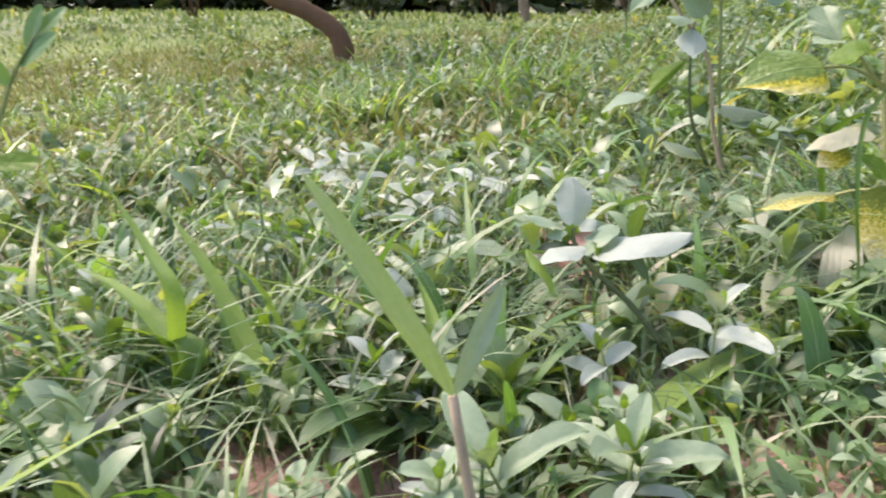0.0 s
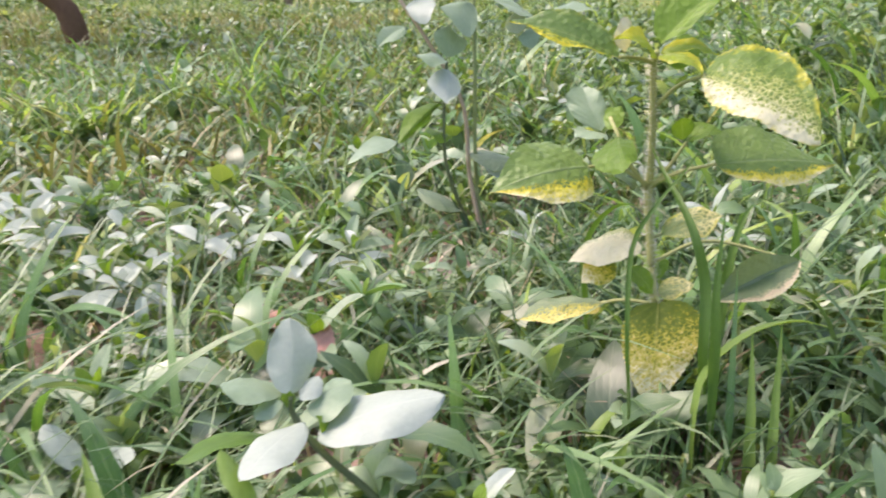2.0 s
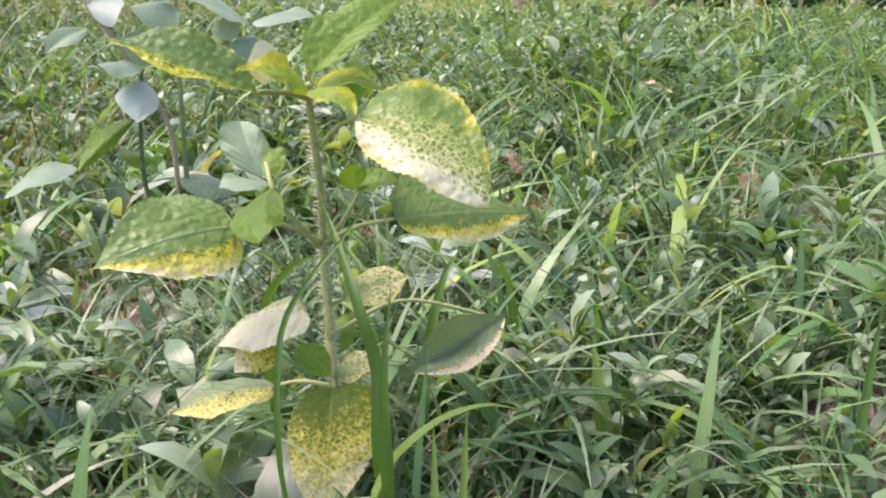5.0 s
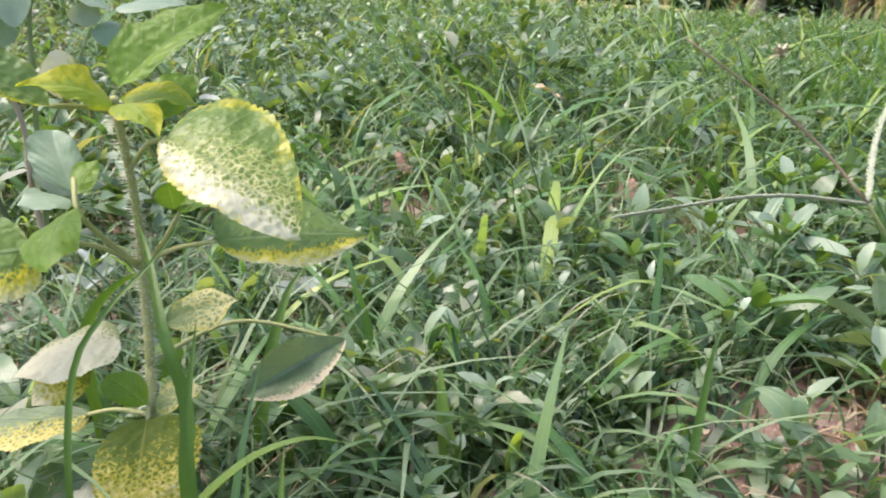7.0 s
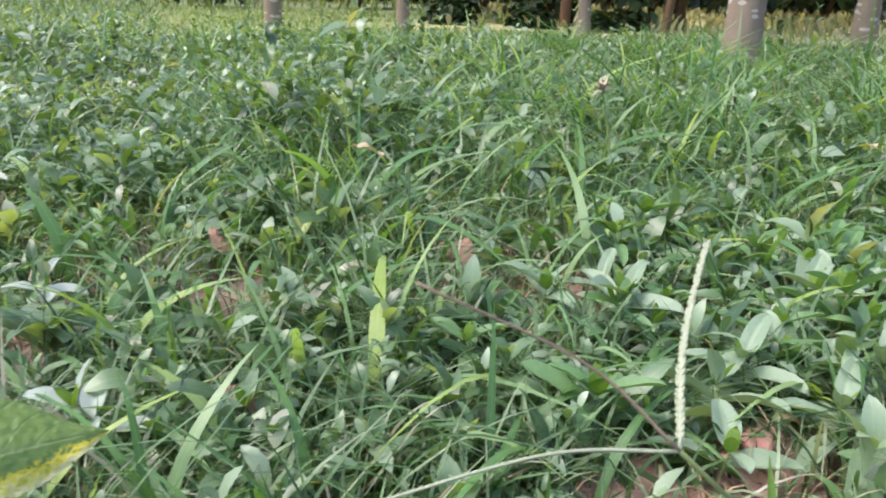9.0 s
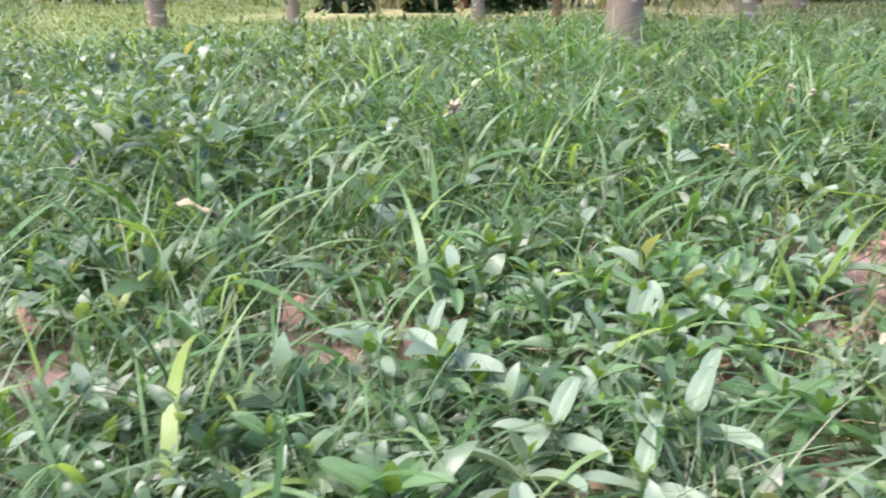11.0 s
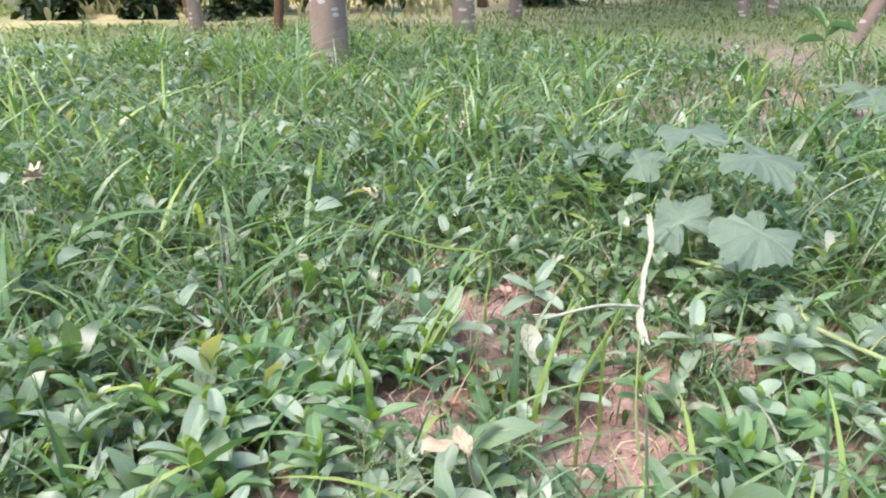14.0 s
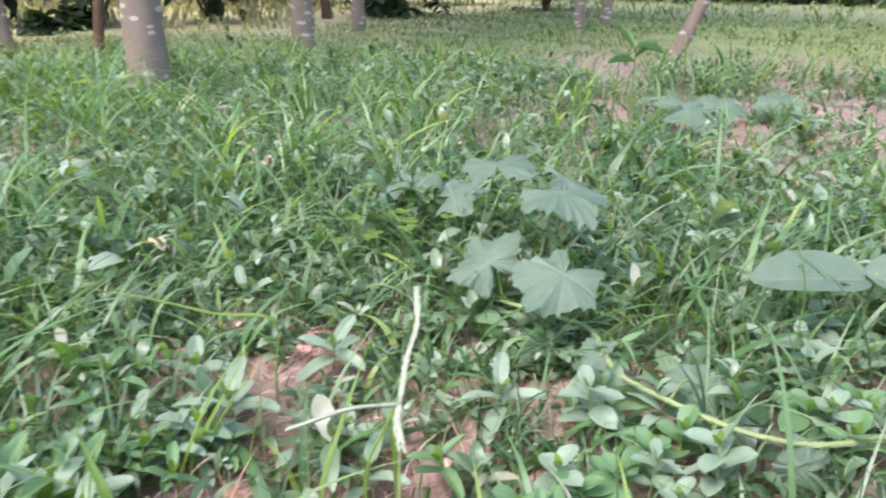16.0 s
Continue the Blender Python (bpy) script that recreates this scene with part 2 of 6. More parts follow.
CROWN = island_material("crown", [(0.0, (0.05, 0.10, 0.02)), (0.6, (0.10, 0.17, 0.04)), (1.0, (0.18, 0.24, 0.07))], 0.45, 0.35, 0.4, 5.0)
BLADE_BROAD = leaf_material("blade_broad", (0.17, 0.30, 0.06), (0.32, 0.46, 0.14), (0.38, 0.50, 0.18), rough=0.38, thin=0.5, blister=0.1)
BLADE_SOFT = leaf_material("blade_soft", (0.25, 0.37, 0.14), (0.39, 0.50, 0.24), (0.45, 0.53, 0.32), rough=0.45, thin=0.42, blister=0.06)
BLADE_DARK = leaf_material("blade_dark", (0.07, 0.15, 0.03), (0.13, 0.24, 0.05), (0.2, 0.3, 0.1), rough=0.42, thin=0.35, blister=0.1)


def plain_material(name, dark, light, scale, rough, bump=0.3, depth=0.002, spec=0.4):
    n = Nodes(name)
    pos = n.local()
    fine = n.noise(scale * 6, 4.0, 0.6, where=pos)
    colour = n.mix(n.math("MULTIPLY_ADD", fine, 0.5, n.math("MULTIPLY", n.noise(scale, 3.0, where=pos), 0.5)), dark, light)
    n.bump(fine, bump, depth)
    return n.finish(colour, rough, spec=spec)


STEM_GREEN = plain_material("stem_green", (0.16, 0.22, 0.06), (0.34, 0.38, 0.16), 90.0, 0.5)
STEM_HAIRY = plain_material("stem_hairy", (0.29, 0.33, 0.10), (0.52, 0.50, 0.25), 120.0, 0.6)
STEM_PINK = plain_material("stem_pink", (0.36, 0.26, 0.16), (0.58, 0.46, 0.34), 90.0, 0.55)
STEM_VINE = plain_material("stem_vine", (0.19, 0.28, 0.09), (0.36, 0.43, 0.18), 90.0, 0.5)
STEM_DARK = plain_material("stem_dark", (0.07, 0.10, 0.04), (0.16, 0.19, 0.08), 90.0, 0.5)
HAIR = plain_material("plant_hair", (0.62, 0.60, 0.45), (0.8, 0.78, 0.66), 90.0, 0.6)
SEED_PALE = plain_material("seed_pale", (0.28, 0.33, 0.20), (0.52, 0.54, 0.40), 200.0, 0.6)
FLOWER_DRY = plain_material("flower_dry", (0.38, 0.31, 0.20), (0.66, 0.58, 0.42), 150.0, 0.7)
TWIG = plain_material("twig", (0.20, 0.13, 0.08), (0.42, 0.31, 0.22), 60.0, 0.75)


def bark_material(name, dark, light, spot, amount):
    n = Nodes(name)
    pos = n.local()
    sep = n.add("SeparateXYZ", {0: pos})
    flat = n.add("CombineXYZ", {0: sep.outputs[0], 1: sep.outputs[1], 2: n.math("MULTIPLY", sep.outputs[2], 0.35)}).outputs[0]
    grain = n.math("ADD", n.math("MULTIPLY", n.noise(70.0, 5.0, 0.7, where=flat), 0.6), n.math("MULTIPLY", n.noise(14.0, 3.0, where=pos), 0.4))
    colour = n.mix(grain, dark, light)
    patch = n.add("TexVoronoi", {"Scale": 9.0, "Randomness": 1.0, "Vector": n.add("CombineXYZ", {0: sep.outputs[0], 1: sep.outputs[1], 2: n.math("MULTIPLY", sep.outputs[2], 2.6)}).outputs[0]}).outputs["Distance"]
    edge = n.math("MULTIPLY_ADD", n.noise(50.0, 3.0, where=pos), 0.16, patch)
    mask = n.math("MULTIPLY", n.math("LESS_THAN", edge, amount), 0.85)
    colour = n.mix(mask, colour, spot)
    n.bump(grain, 0.7, 0.006)
    return n.finish(colour, 0.85, spec=0.2)


BARK_GREY = bark_material("bark_grey", (0.17, 0.125, 0.088), (0.42, 0.33, 0.255), (0.60, 0.54, 0.47), 0.36)
BARK_BROWN = bark_material("bark_brown", (0.09, 0.05, 0.03), (0.24, 0.14, 0.08), (0.4, 0.3, 0.22), 0.10)


def ground_material():
    n = Nodes("soil_and_far_grass")
    pos = n.where()
    big, mid, fine = n.noise(2.2, 4.0, where=pos), n.noise(26.0, 5.0, 0.6, where=pos), n.noise(240.0, 4.0, 0.6, where=pos)
    soil = n.ramp(n.math("MULTIPLY_ADD", mid, 0.6, n.math("MULTIPLY", fine, 0.4)), [(0.28, (0.17, 0.095, 0.08)), (0.48, (0.345, 0.225, 0.19)), (0.64, (0.53, 0.385, 0.34)), (0.82, (0.68, 0.52, 0.47))])
    crack = n.add("TexVoronoi", {"Scale": 27.0, "Vector": n.mix(0.06, pos, n.add("TexNoise", {"Scale": 30.0, "Vector": pos}).outputs["Color"], "ADD")}, feature="DISTANCE_TO_EDGE").outputs["Distance"]
    gap = n.math("SUBTRACT", 1.0, n.math("MULTIPLY", crack, 14.0, clamp=True), clamp=True)
    patchy = n.math("MULTIPLY", n.math("SUBTRACT", n.noise(7.0, 3.0, where=pos), 0.48, clamp=True), 2.0, clamp=True)
    soil = n.mix(n.math("MULTIPLY", gap, patchy), soil, (0.16, 0.085, 0.065))
    sep = n.add("SeparateXYZ", {0: pos})
    dx, dy = n.math("SUBTRACT", sep.outputs[0], 0.5), n.math("SUBTRACT", sep.outputs[1], 0.3)
    dist = n.math("SQRT", n.math("ADD", n.math("MULTIPLY", dx, dx), n.math("MULTIPLY", dy, dy)))
    meadow = n.ramp(n.math("MULTIPLY_ADD", mid, 0.5, n.math("MULTIPLY", big, 0.5)), [(0.3, (0.15, 0.21, 0.07)), (0.5, (0.26, 0.31, 0.12)), (0.7, (0.40, 0.38, 0.18))])
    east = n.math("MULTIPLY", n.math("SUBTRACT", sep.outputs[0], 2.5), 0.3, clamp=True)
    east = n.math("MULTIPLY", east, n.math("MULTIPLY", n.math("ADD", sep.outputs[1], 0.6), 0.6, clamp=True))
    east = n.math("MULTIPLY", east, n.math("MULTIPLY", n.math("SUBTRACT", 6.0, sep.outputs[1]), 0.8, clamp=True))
    # dry straw ground; the eastern ramp is lifted further so it looks sunlit
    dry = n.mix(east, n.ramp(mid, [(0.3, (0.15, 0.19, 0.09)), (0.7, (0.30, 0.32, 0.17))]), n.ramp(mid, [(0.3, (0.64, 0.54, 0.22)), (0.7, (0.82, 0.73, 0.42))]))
    south = n.math("SUBTRACT", 1.0, n.math("MULTIPLY", n.math("ADD", sep.outputs[1], 0.3), 1.5, clamp=True))
    south = n.math("MULTIPLY", south, n.math("SUBTRACT", sep.outputs[0], 1.2, clamp=True))
    start = n.math("MULTIPLY_ADD", south, 2.3, 3.7)
    far = n.math("MULTIPLY", n.math("SUBTRACT", n.math("MULTIPLY_ADD", big, 3.0, dist), start), 0.6, clamp=True)
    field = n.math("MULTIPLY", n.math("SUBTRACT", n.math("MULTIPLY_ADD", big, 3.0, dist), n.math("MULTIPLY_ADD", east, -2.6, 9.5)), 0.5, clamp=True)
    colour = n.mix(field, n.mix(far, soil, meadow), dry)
    n.bump(n.math("MULTIPLY_ADD", n.math("MULTIPLY", gap, patchy), -0.8, n.math("MULTIPLY_ADD", fine, 0.4, mid)), 0.8, 0.006)
    return n.finish(colour, 0.9, spec=0.2)


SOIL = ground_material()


# ---- helpers for shapes ----
def rand(seed):
    return np.random.RandomState(seed)


def lie(x, y):
    """Height of the soil."""
    bank = 0.135 * np.clip(0.2 * y - x, 0, 14) * np.clip((y - 3.6) / 6.0, 0, 1)
    hollow = -0.052 * np.exp(-(((x - 1.46) / 0.20) ** 2 + ((y - 0.19) / 0.17) ** 2))
    return bank + hollow + 0.010 * np.sin(3.1 * x + 1.0) * np.cos(2.7 * y) + 0.006 * np.sin(9.0 * x - 4.0 * y) + 0.003 * np.sin(23 * x + 17 * y)


def mesh_of(name, verts, tris, uvs=None, smooth=True):
    """A mesh from arrays of places, triangles and (per corner of each triangle) leaf coordinates."""
    verts, tris = np.asarray(verts, np.float32), np.asarray(tris, np.int32)
    me = bpy.data.meshes.new(name)
    me.vertices.add(len(verts))
    me.vertices.foreach_set("co", verts.ravel())
    me.loops.add(tris.size)
    me.loops.foreach_set("vertex_index", tris.ravel())
    me.polygons.add(len(tris))
    me.polygons.foreach_set("loop_start", np.arange(0, tris.size, 3, dtype=np.int32))
    me.polygons.foreach_set("use_smooth", np.full(len(tris), smooth))
    if uvs is not None:
        layer = me.uv_layers.new(name="leaf")
        layer.data.foreach_set("uv", np.asarray(uvs, np.float32)[tris.ravel()].ravel())
    me.update(calc_edges=True)
    me.validate()
    return me


def thing(name, mesh, material, label="", category="", group="", kind=""):
    if material is not None:
        mesh.materials.append(material)
    return tagged(new(name, mesh), label, category, group, kind)


def part(name, mesh, material, parent, label=""):
    if not mesh.materials:
        mesh.materials.append(material)
    ob = new(name, mesh)
    ob.parent = parent
    ob.matrix_parent_inverse = parent.matrix_basis.inverted()
    return tagged(ob, label)


def plant_root(name, place, label, category, group=""):
    ob = new(name)
    ob.empty_display_size = 0.02
    ob.matrix_basis = pose(*place)
    return tagged(ob, label, category, group)


def grid_tris(rows, cols, first=0):
    a = (np.arange(rows - 1)[:, None] * cols + np.arange(cols - 1)[None, :]).ravel() + first
    return np.concatenate([np.stack([a, a + 1, a + cols + 1], 1), np.stack([a, a + cols + 1, a + cols], 1)])


def bezier(points, t):
    """A smooth line through the points, at t from 0 to 1 (numpy array)."""
    p = np.asarray(points, float)
    k = len(p) - 1
    s = np.clip(t, 0, 1) * k
    i = np.minimum(s.astype(int), k - 1)
    f = (s - i)[:, None]
    q = np.vstack([2 * p[0] - p[1], p, 2 * p[-1] - p[-2]])
    a, b, c, d = q[i], q[i + 1], q[i + 2], q[i + 3]
    return 0.5 * (2 * b + (c - a) * f + (2 * a - 5 * b + 4 * c - d) * f**2 + (3 * b - a - 3 * c + d) * f**3)


leaf_count = [0]


def leaf_mesh(name, base, tip, right, left, serrate=0.022, rows=41, cols=11, crumple=0.020, widest=0.42, valley=0.0):
    """A leaf from its base and tip and the place of its two edges where it is widest."""
    leaf_count[0] += 1
    r = rand(100 + leaf_count[0])
    base, tip, right, left = (np.array(p, float) for p in (base, tip, right, left))
    v = np.linspace(0, 1, rows)
    length = np.linalg.norm(tip - base)
    up = np.cross(tip - base, right - left)
    up = up / (np.linalg.norm(up) + 1e-9)
    if up[2] < 0:
        up = -up
    arch = 0.05 * length * np.sin(np.pi * v)
    mid = base + (tip - base) * v[:, None] + up * arch[:, None]
    at = base + (tip - base) * widest
    a, b = widest * 1.35, (1 - widest) * 1.35
    prof = np.clip(v, 1e-6, 1) ** a * np.clip(1 - v, 0, 1) ** b
    prof = (prof / prof.max()) ** 0.85
    u = np.linspace(-1, 1, cols)
    tooth = 1 + serrate * (np.arange(rows) % 3 - 1.0) * (v > 0.12) * (v < 0.97)
    out = np.zeros((rows, cols, 3))
    wave = r.uniform(0, 6.28, 3)
    for j, x in enumerate(u):
        side = (right if x > 0 else left) - at
        s = abs(x)
        reach = s * prof * (tooth if s > 0.99 else 1)
        ripple = crumple * length * s * np.sin(9 * v + wave[0] + 2 * np.sign(x)) + 0.22 * crumple * length * np.sin(21 * v - 6 * s + wave[1])
        cup = np.linalg.norm(side) * prof * (valley * (s**1.3 - 1) + 0.10 * (s - s**2))
        out[:, j] = mid + side * reach[:, None] + up * (ripple + cup)[:, None]
    uv = np.stack(np.broadcast_arrays((u[None, :] * 0.5 + 0.5), v[:, None]), -1).reshape(-1, 2)
    return mesh_of(name, out.reshape(-1, 3), grid_tris(rows, cols), uv)


def blade_leaf(name, base, tip, right, left, material, parent, serrate=0.028, label="", fold=0.16):
    return part(name, leaf_mesh(name, base, tip, right, left, serrate, 57, 11, 0.024 if serrate else 0.008, 0.42, fold), material, parent, label)


def rough_leaf(base, tip, right, left, material, parent, label="", teeth=20, crumple=0.026, widest=0.38, blunt=1.0, arch=0.06, blister=0.011):
    """A leaf with a rounded base and a drawn-out tip, a scalloped rim, a sunken midrib and blistered fields between its veins."""
    leaf_count[0] += 1
    r = rand(100 + leaf_count[0])
    base, tip, right, left = (np.array(p, float) for p in (base, tip, right, left))
    rows, cols = (61, 15) if teeth else (33, 11)
    v, u = np.linspace(0, 1, rows), np.linspace(-1, 1, cols)
    length = np.linalg.norm(tip - base)
    up = np.cross(tip - base, right - left)
    up = up / (np.linalg.norm(up) + 1e-9)
    if up[2] < 0:
        up = -up
    mid = base + (tip - base) * v[:, None] + up * (arch * length * np.sin(np.pi * v))[:, None]
    at = base + (tip - base) * widest + up * arch * length * math.sin(math.pi * widest)
    turn = math.log(0.5) / math.log(widest)
    prof = np.clip(np.sin(np.pi * v**turn), 0, 1) ** (0.62 + (blunt - 0.62) * v)
    rim = 1 + (0.05 * np.abs(np.sin(np.pi * v * teeth)) - 0.02 if teeth else 0 * v) + 0.03 * np.sin(7 * v + r.uniform(0, 6))
    wave = r.uniform(0, 6.28, 4)
    out = np.zeros((rows, cols, 3))
    for j, x in enumerate(u):
        side, s, sg = (right if x > 0 else left) - at, abs(x), np.sign(x)
        half = np.linalg.norm(side)
        reach = s * prof * (1 + (rim - 1) * s**6)
        fields = np.abs(np.sin(np.pi * 7 * (v - 0.28 * s))) ** 0.7 * (0.5 + 0.5 * np.abs(np.sin(5 * s + 9 * v))) * np.sqrt(s) * prof
        ripple = crumple * length * s**2 * np.sin(10 * v + wave[0] + 2 * sg) + 0.4 * crumple * length * s**2 * np.sin(23 * v + wave[1] * sg)
        curl = -0.16 * half * s**3 * np.sin(4 * v + wave[2]) * prof
        out[:, j] = mid + side * reach[:, None] + up * (ripple + curl + (blister * length * fields if teeth else 0) + 0.10 * half * prof * (s - s * s))[:, None]
    uv = np.stack(np.broadcast_arrays((u[None, :] * 0.5 + 0.5), v[:, None]), -1).reshape(-1, 2)
    return part("leaf", mesh_of("leaf", out.reshape(-1, 3), grid_tris(rows, cols), uv), material, parent, label)


def tube_mesh(name, points, radius, end=0.6, sides=8, steps=None, rough=0.0, seed=1):
    """A round stem along a smooth line, tapering to end times its radius."""
    steps = steps or max(4, 4 * len(points))
    t = np.linspace(0, 1, steps)
    line = bezier(points, t)
    way = np.gradient(line, axis=0)
    way /= np.linalg.norm(way, axis=1)[:, None] + 1e-9
    ref = np.where(np.abs(way[:, 2:3]) > 0.9, np.array([[1.0, 0, 0]]), np.array([[0, 0, 1.0]]))
    x = np.cross(way, ref)
    x /= np.linalg.norm(x, axis=1)[:, None] + 1e-9
    y = np.cross(way, x)
    ang = np.linspace(0, 2 * np.pi, sides, endpoint=False)
    rad = radius * (1 + (end - 1) * t)
    wob = 1 + rough * rand(seed).uniform(-1, 1, (steps, sides))
    ring = line[:, None] + (x[:, None] * np.cos(ang)[None, :, None] + y[:, None] * np.sin(ang)[None, :, None]) * (rad[:, None] * wob)[..., None]
    verts = ring.reshape(-1, 3)
    i = np.arange(steps - 1)[:, None] * sides
    j = np.arange(sides)[None, :]
    k = (j + 1) % sides
    a, b, c, d = (i + j).ravel(), (i + k).ravel(), (i + sides + k).ravel(), (i + sides + j).ravel()
    tris = np.concatenate([np.stack([a, b, c], 1), np.stack([a, c, d], 1)])
    n = len(verts)
    verts = np.vstack([verts, line[:1], line[-1:]])
    cap0 = np.stack([np.full(sides, n), k.ravel(), j.ravel()], 1)
    top = (steps - 1) * sides
    cap1 = np.stack([np.full(sides, n + 1), top + j.ravel(), top + k.ravel()], 1)
    return mesh_of(name, verts, np.concatenate([tris, cap0, cap1]))


def stem_tube(name, points, radius, material, parent, end=0.6, label=""):
    return part(name, tube_mesh(name, points, radius, end), material, parent, label)


def strip_mesh(name, points, width, rows=15):
    """A grass leaf along a smooth line: keeled, narrowed at its foot and pointed."""
    v = np.linspace(0, 1, rows)
    line = bezier(points, v)
    way = np.gradient(line, axis=0)
    chord = line[-1] - line[0]
    flat = np.cross(chord, np.array([0.2, 0.3, 1.0]) * np.linalg.norm(chord))
    if np.linalg.norm(flat) < 0.3 * np.linalg.norm(chord) ** 2:
        flat = np.array([0.9, -0.45, 0.0])
    flat = flat / np.linalg.norm(flat)
    way /= np.linalg.norm(way, axis=1)[:, None] + 1e-9
    side = flat[None] - way * (way @ flat)[:, None]
    side /= np.linalg.norm(side, axis=1)[:, None] + 1e-9
    up = np.cross(side, way)
    up /= np.linalg.norm(up, axis=1)[:, None] + 1e-9
    w = width * np.minimum(1, 0.30 + 1.6 * v) * np.clip(1 - v**2.6, 0.02, 1)
    u = np.array([-1, -0.5, 0, 0.5, 1])
    out = line[:, None] + side[:, None] * (u[None, :] * w[:, None])[..., None] + up[:, None] * ((np.abs(u)[None, :]) * 0.35 * w[:, None])[..., None]
    uv = np.stack(np.broadcast_arrays((u[None, :] * 0.5 + 0.5), v[:, None]), -1).reshape(-1, 2)
    return mesh_of(name, out.reshape(-1, 3), grid_tris(rows, 5), uv)


# ---- ground: one sheet out to the horizon, fine near the walk ----
def build_ground():
    k = 260
    s = np.linspace(-1, 1, k)
    spread = np.sinh(s * 6.6) / np.sinh(6.6)
    gx, gy = np.meshgrid(0.9 + spread * 130, 0.55 + spread * 130, indexing="ij")
    near = np.exp(-((gx - 0.9) ** 2 + (gy - 0.55) ** 2) / 30)
    r = rand(5)
    gz = lie(gx, gy) + near * 0.004 * r.normal(size=gx.shape)
    verts = np.stack([gx, gy, gz], -1).reshape(-1, 3)
    tris = grid_tris(k, k)[:, ::-1]
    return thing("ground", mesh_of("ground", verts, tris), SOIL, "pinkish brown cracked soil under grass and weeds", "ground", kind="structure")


build_ground()

# bare patches of soil: x, y, and their half lengths
BARE = [(0.86, 0.49, 0.10, 0.07), (0.77, 0.49, 0.07, 0.05), (1.33, 0.42, 0.09, 0.05), (1.47, 0.38, 0.07, 0.04), (0.87, 0.51, 0.06, 0.04), (0.80, 0.50, 0.08, 0.04), (0.84, 0.55, 0.045, 0.03), (0.91, 0.46, 0.07, 0.045), (1.45, 0.17, 0.15, 0.10), (1.60, 0.34, 0.09, 0.055), (1.41, 0.41, 0.05, 0.04), (1.70, 0.30, 0.08, 0.05),
        (1.80, 0.45, 0.06, 0.04), (1.31, 0.43, 0.07, 0.04), (1.66, 0.38, 0.06, 0.045), (1.52, 0.34, 0.08, 0.045), (1.20, 0.42, 0.05, 0.035), (1.13, 0.34, 0.07, 0.04), (1.22, 0.32, 0.07, 0.04), (1.0, 0.46, 0.035, 0.025), (0.19, 0.70, 0.05, 0.035), (0.22, 0.85, 0.05, 0.03),
        (1.68, -0.10, 0.05, 0.03), (1.64, 0.02, 0.04, 0.03), (1.45, -0.22, 0.04, 0.03), (0.24, 0.56, 0.03, 0.02)]
BARE_FAR = [(3.50, -0.64, 0.42, 0.16), (3.85, -1.15, 0.45, 0.28), (4.8, -0.40, 0.7, 0.28), (3.68, -0.32, 0.25, 0.07), (3.0, -1.4, 0.5, 0.4), (6.2, -1.4, 1.0, 0.5)]


# small gaps in the growth: x, y, radius
OPEN = [(1.66, -0.34, 0.08), (1.70, -0.40, 0.09), (1.60, -0.40, 0.07), (1.09, 0.885, 0.05), (1.06, 0.84, 0.05), (0.20, 0.57, 0.06), (1.0, 0.61, 0.06), (0.93, 0.47, 0.05), (1.29, 0.48, 0.05), (1.57, -0.16, 0.06),
        (1.56, -0.24, 0.05), (1.60, -0.07, 0.05), (1.22, 0.28, 0.04), (0.20, 0.80, 0.05), (0.08, 0.62, 0.04), (0.40, 0.98, 0.06),
        (0.05, 0.49, 0.08), (-0.05, 0.52, 0.07), (1.54, -0.30, 0.07), (1.54, -0.40, 0.07), (1.53, -0.16, 0.06), (1.53, -0.23, 0.07), (1.50, -0.35, 0.06), (1.20, 0.10, 0.05)]


# ground held by low creeping weeds, where little grass grows: x, y, radius
CLEAR = [(1.01, 0.83, 0.05), (0.96, 0.80, 0.045), (0.80, 0.50, 0.07), (0.74, 0.53, 0.06), (0.72, 0.47, 0.07), (0.80, 0.45, 0.07), (0.86, 0.46, 0.06), (0.95, 0.50, 0.05), (1.085, 0.875, 0.05), (1.04, 0.83, 0.045), (0.86, 1.04, 0.045), (0.83, 0.98, 0.04), (0.92, 0.475, 0.05), (0.90, 0.45, 0.05), (0.215, 0.76, 0.04), (0.21, 0.70, 0.05), (1.43, 0.17, 0.10), (1.36, 0.16, 0.06), (1.00, 0.60, 0.04),
         (1.64, -0.06, 0.05), (1.58, -0.09, 0.06), (1.53, -0.14, 0.06), (1.50, -0.20, 0.07), (1.51, -0.28, 0.07), (1.58, -0.28, 0.07), (1.60, -0.35, 0.08), (1.69, -0.34, 0.08), (1.78, -0.38, 0.08), (1.46, -0.02, 0.06), (1.46, -0.10, 0.06), (1.40, -0.05, 0.05)]


def bareness(x, y):
    """0 where plants stand close, 1 on bare soil."""
    out = np.zeros_like(x)
    edge = 0.25 * np.sin(37 * x + 11 * y) + 0.25 * np.sin(29 * y - 17 * x)
    for cx, cy, a, b in BARE + BARE_FAR:
        d = ((x - cx) / a) ** 2 + ((y - cy) / b) ** 2 + edge
        out = np.maximum(out, np.clip(1.5 - d, 0, 1))
    return out


